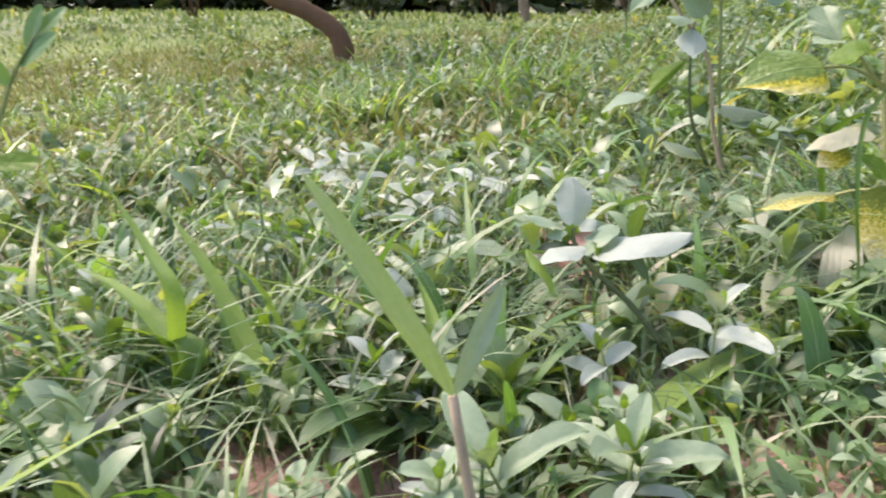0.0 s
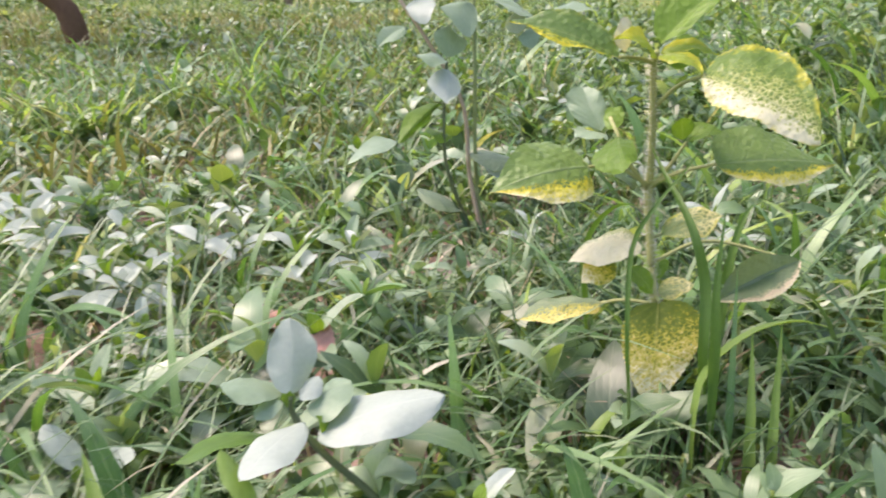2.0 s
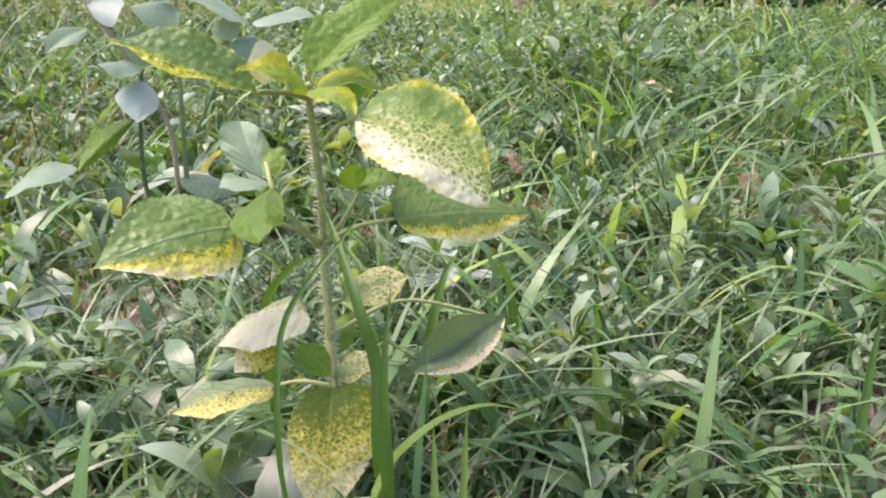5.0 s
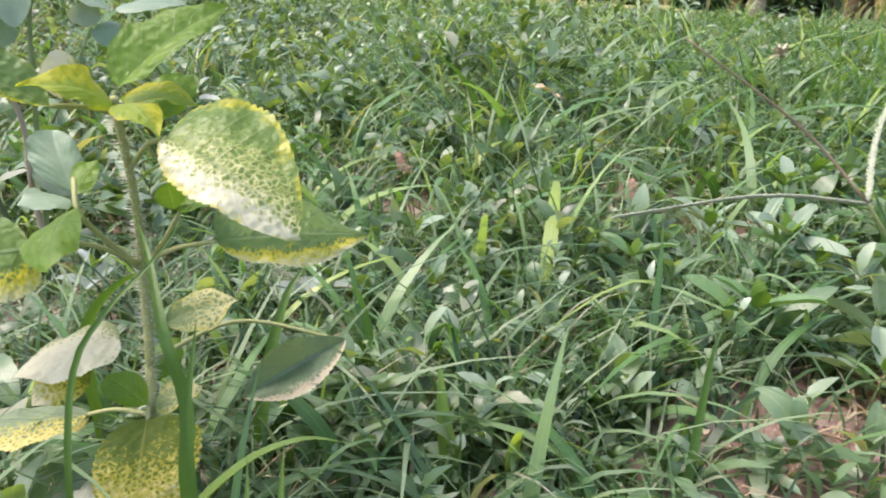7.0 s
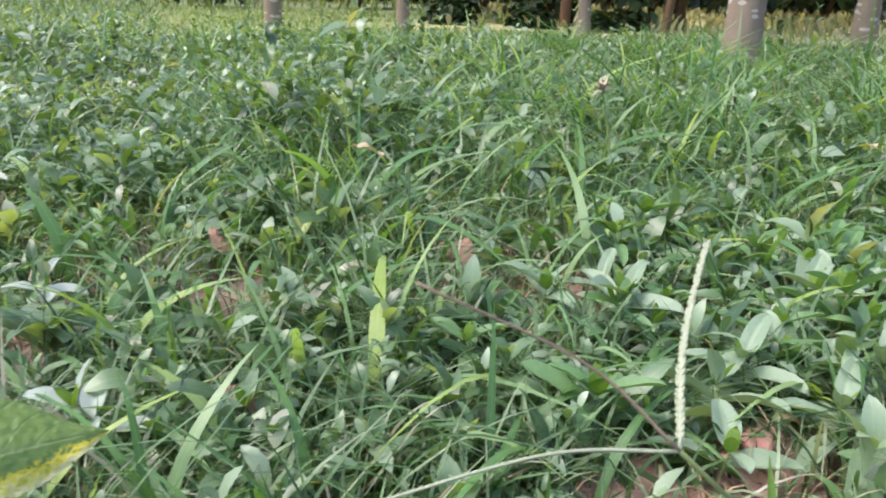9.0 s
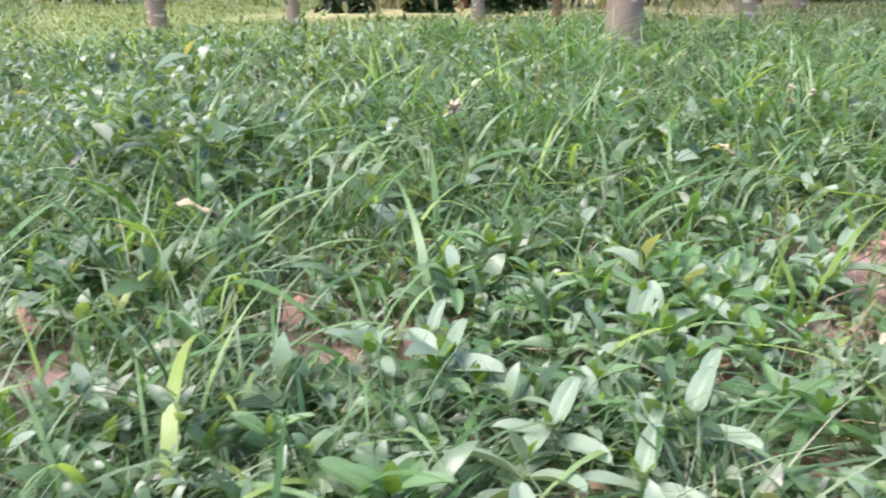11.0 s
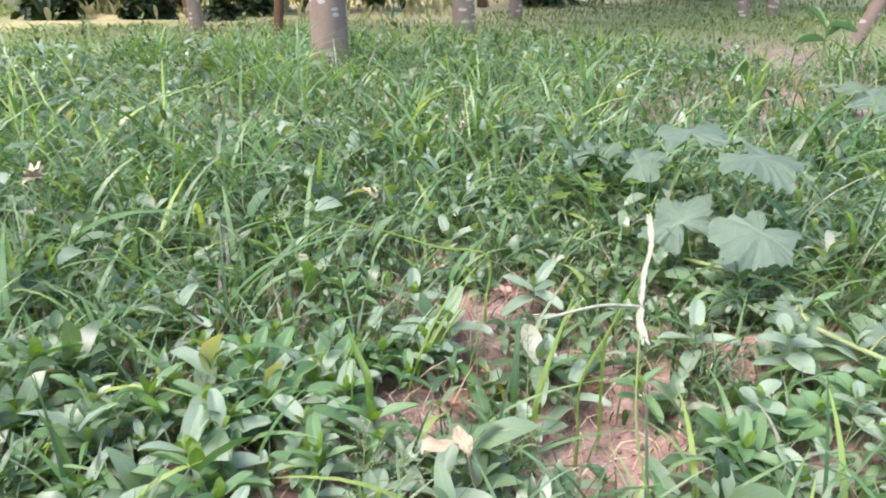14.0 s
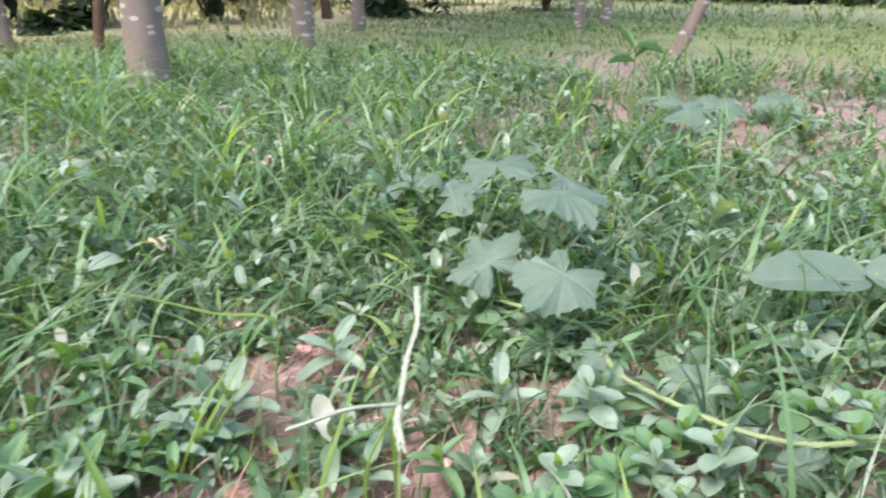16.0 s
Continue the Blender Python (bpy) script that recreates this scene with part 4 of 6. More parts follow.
def bush(x, y, size, seed, hang=0.0):
    """A leafy bush in shade-darkened colour: stems and clumps of leaves down to the grass."""
    r = rand(seed)
    g = float(lie(np.array(x), np.array(y)))
    root = plant_root("bush", (x, y, 0), "leafy bush, dark green with the shade of the grove painted in", "bush", "bushes behind the trees")
    for k in range(4):
        a = k * 1.6 + r.uniform(0, 1)
        part("stem", tube_mesh("stem", [(x, y, g - 0.03), (x + 0.15 * size * math.cos(a), y + 0.15 * size * math.sin(a), g + 0.4 * size), (x + 0.4 * size * math.cos(a), y + 0.4 * size * math.sin(a), g + size)], 0.018 * size + 0.006, 0.4, 7), BARK_BROWN, root)
    part("foliage", crown_mesh("foliage", r, (x, y, g + size * (0.85 - hang)), size * 0.8, 30, 36, 0.12 - 0.06 * hang, 0.75), SHADED_BUSH, root)


for k, (bx, by, bs) in enumerate([(7.0, 5.5, 0.8), (7.6, 4.7, 0.8), (7.5, 3.6, 0.7), (8.2, 2.9, 0.7), (9.6, 1.3, 0.8), (11.5, 1.9, 0.9), (9.0, 7.4, 0.9), (6.6, 9.4, 0.9),
                                  (-3.0, 11.5, 1.0), (-0.6, 13.5, 1.0), (1.5, 14.5, 1.1), (3.6, 13.0, 1.0), (11.5, -0.5, 1.0), (11.0, 3.6, 1.1),
                                  (8.6, 8.6, 1.0), (9.8, 7.2, 1.0), (10.9, 5.8, 1.0), (12.0, 4.6, 1.1), (12.6, 3.2, 1.0), (12.8, 2.3, 1.1), (13.0, 1.1, 1.0)]):
    bush(bx, by, bs, 60 + k)


for k, (bx, by, bs) in enumerate([(6.05, 4.85, 0.22), (6.40, 4.18, 0.17), (6.60, 3.62, 0.11), (7.00, 3.54, 0.13), (9.2, 1.35, 0.25)]):
    bush(bx, by, bs, 160 + k, 0.45)


def shrub_belt():
    """Far woods that close the view all round."""
    r = rand(77)
    n = 26000
    ang = r.uniform(0, 2 * np.pi, n)
    lump = 1.0 + 0.5 * np.sin(ang * 17) * np.sin(ang * 7 + 1) + 0.3 * np.sin(ang * 41)
    near = np.cos(ang - 0.25) > 0.45
    rad = np.where(near, r.normal(18, 1.3, n), r.normal(38, 3, n))
    h = np.abs(r.normal(0, 1, n)) * 2.4 * lump * np.where(near, 0.6, 1.0) + np.where(near, 0.05, 0.2)
    spot = np.stack([rad * np.cos(ang), rad * np.sin(ang), h + lie(rad * np.cos(ang), rad * np.sin(ang))], -1)
    thing("far_woods", mesh_and_uv("far_woods", r, spot, r.uniform(0.8, 1.5, n) * np.where(near, 0.42, 1.0)), SHADED_BUSH, "far belt of woods round the field in shade-darkened green", "woods", kind="stuff")


shrub_belt()


# ---- the plants that stand out ----
def hairs_mesh(name, line, radius, count, long):
    """Fine bristles all round a stem."""
    r = rand(9)
    t = r.uniform(0.02, 0.98, count)
    root = bezier(line, t)
    a = r.uniform(0, 6.28, count)
    way = np.stack([np.cos(a), np.sin(a), r.uniform(-0.2, 0.4, count)], -1)
    side = np.stack([-np.sin(a), np.cos(a), np.zeros(count)], -1) * 0.00018
    start = root + way * radius * 0.7
    tip = root + way * (radius + long * r.uniform(0.5, 1.2, count))[:, None]
    verts = np.stack([start - side, start + side, tip, start + [0, 0, 0.0003]], 1).reshape(-1, 3)
    one = np.array([[0, 1, 2], [1, 3, 2], [3, 0, 2]])
    return mesh_of(name, verts, (one[None] + np.arange(count)[:, None, None] * 4).reshape(-1, 3))


weed = plant_root("variegated_weed", (0.404, 0.640, 0), "tall hairy weed with leaves bleached yellow and cream", "weed plant")


def petiole(a, b, c):
    stem_tube("petiole", [a, b, c], 0.0013, STEM_HAIRY, weed, 0.8)


# main plant: stem line, then leaves as base, tip, and the two edges
STEM = [(0.411, 0.657, 0.086), (0.416, 0.668, 0.102), (0.419, 0.675, 0.119), (0.421, 0.681, 0.138), (0.422, 0.683, 0.156), (0.421, 0.680, 0.178), (0.418, 0.676, 0.204), (0.414, 0.671, 0.227), (0.411, 0.664, 0.239)]
CREAMY, MARGINED, BLOTCHED, BLEACHED, TURNING = "leaf bleached cream over green with a yellow rim", "green leaf with a yellow and cream margin", "yellow leaf with green mottling", "pale bleached leaf", "fresh green leaf turning yellow"
# upper pair and the large bleached leaf
rough_leaf((0.420, 0.633, 0.228), (0.450, 0.581, 0.197), (0.455, 0.628, 0.241), (0.417, 0.606, 0.212), LEAF_VARIEGATED, weed, CREAMY, widest=0.46, blunt=0.55, arch=0.10)
petiole((0.419, 0.677, 0.205), (0.420, 0.656, 0.220), (0.420, 0.633, 0.228))
rough_leaf((0.386, 0.662, 0.238), (0.335, 0.691, 0.260), (0.358, 0.666, 0.246), (0.372, 0.681, 0.261), LEAF_TURNING, weed, TURNING, arch=0.06)
petiole((0.412, 0.668, 0.232), (0.400, 0.664, 0.236), (0.386, 0.662, 0.238))
rough_leaf((0.412, 0.661, 0.244), (0.464, 0.668, 0.275), (0.434, 0.650, 0.259), (0.424, 0.674, 0.268), LEAF_FRESH, weed, widest=0.42, teeth=26, blister=0.022)
rough_leaf((0.410, 0.662, 0.236), (0.372, 0.645, 0.249), (0.401, 0.667, 0.250), (0.389, 0.643, 0.243), LEAF_YELLOWED, weed, TURNING, arch=0.12, blister=0.02)
rough_leaf((0.411, 0.660, 0.237), (0.417, 0.631, 0.229), (0.424, 0.652, 0.238), (0.405, 0.645, 0.236), LEAF_YELLOWED, weed, TURNING, arch=0.14, blister=0.02)
rough_leaf((0.414, 0.664, 0.238), (0.443, 0.652, 0.235), (0.432, 0.667, 0.243), (0.424, 0.650, 0.238), LEAF_YELLOWED, weed, TURNING, arch=0.14, blister=0.02)
rough_leaf((0.422, 0.668, 0.230), (0.454, 0.685, 0.243), (0.444, 0.674, 0.230), (0.434, 0.682, 0.242), LEAF_FRESH, weed)
rough_leaf((0.391, 0.664, 0.240), (0.394, 0.670, 0.258), (0.385, 0.664, 0.251), (0.400, 0.670, 0.248), LEAF_PALE, weed, BLEACHED, blunt=0.7)
# middle pair
rough_leaf((0.375, 0.676, 0.176), (0.312, 0.674, 0.169), (0.360, 0.658, 0.162), (0.354, 0.695, 0.192), LEAF_MARGIN, weed, MARGINED, widest=0.32, arch=0.10)
petiole((0.421, 0.682, 0.157), (0.398, 0.680, 0.172), (0.375, 0.676, 0.176))
rough_leaf((0.446, 0.652, 0.173), (0.524, 0.641, 0.165), (0.478, 0.636, 0.158), (0.478, 0.672, 0.186), LEAF_MARGIN, weed, MARGINED, arch=0.05)
petiole((0.422, 0.682, 0.157), (0.434, 0.668, 0.167), (0.446, 0.652, 0.173))
# small side shoots from the axils
stem_tube("side_shoot", [(0.420, 0.683, 0.155), (0.401, 0.678, 0.179), (0.394, 0.673, 0.191), (0.398, 0.690, 0.200)], 0.0015, STEM_HAIRY, weed, 0.7)
rough_leaf((0.393, 0.672, 0.192), (0.371, 0.630, 0.182), (0.370, 0.662, 0.183), (0.388, 0.646, 0.190), LEAF_FRESH, weed, arch=0.10)
rough_leaf((0.401, 0.705, 0.189), (0.400, 0.727, 0.214), (0.386, 0.721, 0.204), (0.407, 0.710, 0.206), LEAF_SILVER, weed, blunt=0.7)
rough_leaf((0.396, 0.690, 0.190), (0.374, 0.690, 0.191), (0.384, 0.700, 0.193), (0.386, 0.680, 0.189), LEAF_SILVER, weed)
rough_leaf((0.397, 0.690, 0.193), (0.412, 0.700, 0.204), (0.407, 0.690, 0.196), (0.402, 0.702, 0.201), LEAF_FRESH, weed)
stem_tube("side_shoot", [(0.424, 0.683, 0.155), (0.431, 0.675, 0.170), (0.436, 0.665, 0.187)], 0.0014, STEM_HAIRY, weed, 0.7)
rough_leaf((0.434, 0.666, 0.186), (0.452, 0.656, 0.191), (0.446, 0.670, 0.194), (0.437, 0.650, 0.189), LEAF_FRESH, weed)
rough_leaf((0.434, 0.668, 0.186), (0.430, 0.664, 0.200), (0.425, 0.668, 0.193), (0.438, 0.664, 0.195), LEAF_FRESH, weed)
# lower pairs
rough_leaf((0.403, 0.664, 0.129), (0.359, 0.670, 0.121), (0.383, 0.648, 0.127), (0.392, 0.682, 0.133), LEAF_PALE, weed, BLEACHED, arch=0.10)
rough_leaf((0.428, 0.676, 0.126), (0.457, 0.656, 0.139), (0.437, 0.652, 0.131), (0.443, 0.674, 0.141), LEAF_DAPPLED, weed, BLEACHED)
petiole((0.419, 0.676, 0.121), (0.423, 0.678, 0.124), (0.428, 0.676, 0.126))
rough_leaf((0.390, 0.670, 0.118), (0.363, 0.660, 0.111), (0.381, 0.658, 0.110), (0.371, 0.668, 0.121), LEAF_MOTTLED, weed, BLOTCHED)
rough_leaf((0.390, 0.685, 0.083), (0.340, 0.706, 0.072), (0.365, 0.680, 0.077), (0.371, 0.707, 0.081), LEAF_SPECKLED, weed, "green leaf with a speckled yellow edge", arch=0.08)
petiole((0.412, 0.660, 0.088), (0.401, 0.675, 0.087), (0.390, 0.685, 0.083))
rough_leaf((0.406, 0.646, 0.096), (0.386, 0.622, 0.043), (0.420, 0.622, 0.085), (0.379, 0.642, 0.081), LEAF_MOTTLED, weed, BLOTCHED, blunt=0.8, arch=0.10)
petiole((0.412, 0.660, 0.089), (0.409, 0.653, 0.096), (0.406, 0.645, 0.096))
rough_leaf((0.519, 0.656, 0.099), (0.458, 0.658, 0.082), (0.482, 0.634, 0.088), (0.478, 0.656, 0.107), LEAF_DULL, weed, "dull green leaf with a pinkish edge", widest=0.55)
petiole((0.418, 0.672, 0.110), (0.470, 0.684, 0.112), (0.519, 0.656, 0.098))
rough_leaf((0.410, 0.657, 0.096), (0.394, 0.660, 0.116), (0.391, 0.652, 0.108), (0.408, 0.662, 0.110), LEAF_FRESH, weed)
rough_leaf((0.413, 0.656, 0.096), (0.434, 0.650, 0.101), (0.426, 0.664, 0.100), (0.418, 0.642, 0.097), LEAF_DAPPLED, weed, BLEACHED)
rough_leaf((0.415, 0.668, 0.104), (0.440, 0.690, 0.108), (0.432, 0.676, 0.100), (0.424, 0.686, 0.108), LEAF_FRESH, weed)

ROOTED = [(0.404, 0.640, -0.01), (0.406, 0.646, 0.03)] + STEM
main_stem = stem_tube("stem", ROOTED, 0.0031, STEM_HAIRY, weed, 0.55, "hairy pale green stem")
part("stem_hair", hairs_mesh("stem_hair", ROOTED, 0.0030, 1100, 0.0035), HAIR, main_stem, "fine white bristles on the stem")

weed = plant_root("pale_weed", (0.44, 1.05, 0), "taller pale green weed with broad greyish leaves", "weed plant")
# taller pale weed behind: stems and leaves
rough_leaf((0.381, 1.150, 0.274), (0.314, 1.140, 0.272), (0.352, 1.170, 0.286), (0.352, 1.120, 0.270), LEAF_SILVER, weed, teeth=0, crumple=0.012)
rough_leaf((0.394, 1.150, 0.278), (0.365, 1.130, 0.294), (0.381, 1.150, 0.304), (0.384, 1.130, 0.278), LEAF_FRESH, weed, teeth=0, crumple=0.012)
rough_leaf((0.398, 1.150, 0.282), (0.418, 1.140, 0.309), (0.397, 1.140, 0.301), (0.416, 1.160, 0.289), LEAF_FRESH, weed, teeth=0, crumple=0.012)
rough_leaf((0.405, 1.130, 0.258), (0.434, 1.110, 0.260), (0.427, 1.140, 0.271), (0.416, 1.100, 0.244), LEAF_SHEEN_PALE, weed, teeth=0, crumple=0.012)
rough_leaf((0.400, 1.120, 0.239), (0.359, 1.090, 0.221), (0.373, 1.110, 0.241), (0.384, 1.090, 0.230), LEAF_SILVER, weed, teeth=0, crumple=0.012)
rough_leaf((0.437, 1.090, 0.205), (0.447, 1.110, 0.238), (0.421, 1.090, 0.226), (0.465, 1.110, 0.216), LEAF_SILVER, weed, teeth=0, crumple=0.012)
rough_leaf((0.436, 1.090, 0.201), (0.396, 1.070, 0.212), (0.424, 1.110, 0.210), (0.413, 1.060, 0.201), LEAF_SILVER, weed, teeth=0, crumple=0.012)
rough_leaf((0.435, 1.090, 0.194), (0.416, 1.040, 0.163), (0.406, 1.070, 0.184), (0.444, 1.070, 0.176), LEAF_SHEEN_PALE, weed, teeth=0, crumple=0.012)
rough_leaf((0.482, 1.120, 0.258), (0.435, 1.100, 0.257), (0.470, 1.140, 0.261), (0.462, 1.080, 0.231), LEAF_SILVER, weed, teeth=0, crumple=0.012)
rough_leaf((0.486, 1.120, 0.264), (0.543, 1.090, 0.237), (0.526, 1.130, 0.265), (0.512, 1.080, 0.251), LEAF_SILVER, weed, teeth=0, crumple=0.012)
rough_leaf((0.548, 1.100, 0.239), (0.614, 1.090, 0.242), (0.595, 1.120, 0.252), (0.571, 1.080, 0.240), LEAF_SILVER, weed, teeth=0, crumple=0.012)
rough_leaf((0.474, 1.120, 0.260), (0.452, 1.110, 0.273), (0.470, 1.120, 0.280), (0.468, 1.110, 0.263), LEAF_SHEEN_PALE, weed, teeth=0, crumple=0.012)
rough_leaf((0.518, 1.090, 0.224), (0.529, 1.090, 0.248), (0.500, 1.080, 0.239), (0.533, 1.100, 0.231), LEAF_SHEEN_PALE, weed, teeth=0, crumple=0.012)
rough_leaf((0.521, 1.090, 0.219), (0.549, 1.090, 0.221), (0.544, 1.100, 0.230), (0.533, 1.080, 0.209), LEAF_SILVER, weed, teeth=0, crumple=0.012)
rough_leaf((0.422, 1.080, 0.159), (0.363, 1.050, 0.126), (0.387, 1.080, 0.152), (0.379, 1.060, 0.129), LEAF_FRESH, weed, teeth=0, crumple=0.012)
rough_leaf((0.365, 1.060, 0.126), (0.303, 1.030, 0.116), (0.342, 1.070, 0.129), (0.335, 1.030, 0.121), LEAF_SILVER, weed, teeth=0, crumple=0.012)
rough_leaf((0.456, 1.090, 0.095), (0.512, 1.060, 0.083), (0.492, 1.110, 0.093), (0.468, 1.050, 0.086), LEAF_DULL, weed, teeth=0, crumple=0.012)
rough_leaf((0.466, 1.070, 0.087), (0.492, 1.060, 0.078), (0.485, 1.090, 0.080), (0.475, 1.050, 0.072), LEAF_SHEEN_PALE, weed, teeth=0, crumple=0.012)
rough_leaf((0.437, 1.090, 0.118), (0.397, 1.070, 0.132), (0.424, 1.110, 0.124), (0.409, 1.060, 0.124), LEAF_FRESH, weed, teeth=0, crumple=0.012)
rough_leaf((0.391, 1.090, 0.063), (0.434, 1.050, 0.039), (0.416, 1.110, 0.056), (0.404, 1.040, 0.053), LEAF_DULL, weed, teeth=0, crumple=0.012)
stem_tube("stem", [(0.463, 1.070, -0.010), (0.456, 1.090, 0.072), (0.456, 1.100, 0.150), (0.428, 1.120, 0.217), (0.398, 1.150, 0.280), (0.397, 1.170, 0.315)], 0.0028, STEM_PINK, weed, 0.7)
stem_tube("stem", [(0.463, 1.070, -0.010), (0.464, 1.090, 0.065), (0.472, 1.100, 0.195), (0.482, 1.120, 0.262), (0.485, 1.140, 0.314)], 0.0028, STEM_GREEN, weed, 0.7)
stem_tube("stem", [(0.454, 1.070, -0.007), (0.423, 1.070, 0.085), (0.426, 1.080, 0.150), (0.436, 1.090, 0.201)], 0.0024, STEM_DARK, weed, 0.7)
stem_tube("stem", [(0.482, 1.100, 0.137), (0.510, 1.090, 0.197), (0.522, 1.090, 0.223)], 0.0014, STEM_GREEN, weed, 0.7)
stem_tube("stem", [(0.486, 1.120, 0.264), (0.506, 1.120, 0.265), (0.522, 1.120, 0.262)], 0.0012, STEM_GREEN, weed, 0.7)
stem_tube("stem", [(0.426, 1.080, 0.154), (0.422, 1.080, 0.159), (0.414, 1.080, 0.161)], 0.0012, STEM_GREEN, weed, 0.7)

weed = plant_root("broad_leaf_weed", (0.24, 0.61, 0), "low weed with broad whitish green leaves, paled further by painted sky sheen", "weed plant")
# low weed with broad white-green leaves, their colour raised for sky sheen
rough_leaf((0.185, 0.615, 0.105), (0.192, 0.645, 0.130), (0.177, 0.625, 0.120), (0.201, 0.635, 0.111), LEAF_SHEEN_PALE, weed, teeth=0, crumple=0.014, blunt=0.5, widest=0.5)
rough_leaf((0.194, 0.605, 0.086), (0.256, 0.600, 0.095), (0.226, 0.625, 0.091), (0.214, 0.585, 0.088), LEAF_SHEEN_PALE, weed, teeth=0, crumple=0.014, blunt=0.5, widest=0.5)
rough_leaf((0.189, 0.605, 0.094), (0.157, 0.565, 0.099), (0.168, 0.595, 0.099), (0.180, 0.575, 0.098), LEAF_SHEEN_PALE, weed, teeth=0, crumple=0.014, blunt=0.5, widest=0.5)
rough_leaf((0.182, 0.625, 0.101), (0.155, 0.615, 0.116), (0.168, 0.635, 0.109), (0.168, 0.605, 0.111), LEAF_SILVER, weed, teeth=0, crumple=0.014, blunt=0.55, widest=0.48)
rough_leaf((0.181, 0.615, 0.102), (0.167, 0.605, 0.103), (0.172, 0.615, 0.104), (0.175, 0.605, 0.101), LEAF_SILVER, weed, teeth=0, crumple=0.014, blunt=0.55, widest=0.48)
rough_leaf((0.189, 0.615, 0.101), (0.201, 0.625, 0.105), (0.193, 0.625, 0.105), (0.198, 0.615, 0.101), LEAF_SHEEN_PALE, weed, teeth=0, crumple=0.014, blunt=0.5, widest=0.5)
rough_leaf((0.191, 0.615, 0.096), (0.216, 0.625, 0.099), (0.205, 0.635, 0.094), (0.205, 0.605, 0.093), LEAF_SILVER, weed, teeth=0, crumple=0.014, blunt=0.55, widest=0.48)
rough_leaf((0.183, 0.615, 0.098), (0.185, 0.615, 0.107), (0.182, 0.615, 0.103), (0.187, 0.615, 0.101), LEAF_FRESH, weed, teeth=0, crumple=0.010)
rough_leaf((0.186, 0.615, 0.097), (0.181, 0.615, 0.106), (0.182, 0.615, 0.100), (0.184, 0.615, 0.104), LEAF_FRESH, weed, teeth=0, crumple=0.010)
rough_leaf((0.171, 0.605, 0.092), (0.131, 0.585, 0.101), (0.150, 0.615, 0.090), (0.153, 0.585, 0.100), BLADE_DARK, weed, teeth=0, crumple=0.010, widest=0.3)
rough_leaf((0.151, 0.585, 0.104), (0.160, 0.555, 0.082), (0.161, 0.575, 0.092), (0.152, 0.565, 0.097), BLADE_BROAD, weed, teeth=0, crumple=0.010)
rough_leaf((0.204, 0.615, 0.073), (0.194, 0.605, 0.097), (0.196, 0.605, 0.087), (0.203, 0.615, 0.085), LEAF_FRESH, weed, teeth=0, crumple=0.010)
rough_leaf((0.220, 0.615, 0.049), (0.237, 0.595, 0.060), (0.230, 0.615, 0.057), (0.222, 0.575, 0.070), LEAF_SILVER, weed, teeth=0, crumple=0.014, blunt=0.55, widest=0.48)
stem_tube("stem", [(0.229, 0.585, 0.031), (0.213, 0.595, 0.056), (0.194, 0.605, 0.078), (0.185, 0.615, 0.094), (0.185, 0.615, 0.104)], 0.0022, STEM_DARK, weed)

weed = plant_root("broad_leaf_weed", (0.04, 0.70, 0), "small weed with a rosette of whitish green leaves, sky sheen painted in", "weed plant")
rough_leaf((0.070, 0.700, 0.039), (0.059, 0.720, 0.061), (0.055, 0.710, 0.053), (0.074, 0.710, 0.046), LEAF_SHEEN_PALE, weed, teeth=0, crumple=0.014, blunt=0.5, widest=0.5)
rough_leaf((0.073, 0.700, 0.036), (0.102, 0.700, 0.044), (0.082, 0.720, 0.035), (0.093, 0.680, 0.041), LEAF_SHEEN_PALE, weed, teeth=0, crumple=0.014, blunt=0.5, widest=0.5)
rough_leaf((0.067, 0.700, 0.033), (0.036, 0.680, 0.044), (0.047, 0.710, 0.035), (0.058, 0.670, 0.046), LEAF_SILVER, weed, teeth=0, crumple=0.014, blunt=0.55, widest=0.48)
rough_leaf((0.071, 0.690, 0.028), (0.095, 0.670, 0.028), (0.081, 0.700, 0.023), (0.086, 0.650, 0.035), LEAF_SHEEN_PALE, weed, teeth=0, crumple=0.014, blunt=0.5, widest=0.5)
rough_leaf((0.066, 0.690, 0.030), (0.064, 0.670, 0.032), (0.063, 0.680, 0.033), (0.069, 0.680, 0.028), LEAF_SILVER, weed, teeth=0, crumple=0.014, blunt=0.55, widest=0.48)
rough_leaf((0.070, 0.700, 0.030), (0.072, 0.700, 0.043), (0.068, 0.700, 0.037), (0.074, 0.700, 0.036), LEAF_FRESH, weed, teeth=0, crumple=0.010)
stem_tube("stem", [(0.068, 0.680, -0.003), (0.069, 0.690, 0.018), (0.071, 0.700, 0.034)], 0.0018, STEM_GREEN, weed)


def grass_leaf(points, width, material):
    """One broad grass leaf that rises from the soil."""
    x, y, z = points[0]
    g = float(lie(np.array(x), np.array(y)))
    line = [(x, y, g - 0.004)] + ([((x * 3 + points[1][0]) / 4 if z > 0.05 else x, y, (z + g) / 2)] if z > 0.02 else []) + list(points)
    root = plant_root("grass_shoot", (x, y, 0), "single broad green grass shoot rising from the soil", "grass", "broad grass shoots")
    part("blade", strip_mesh("blade", line, width, 21), material, root)
    stem_tube("sheath", list(bezier(line, np.linspace(0, 0.22, 4))), width * 0.34, STEM_GREEN, root, 0.6)
    return root


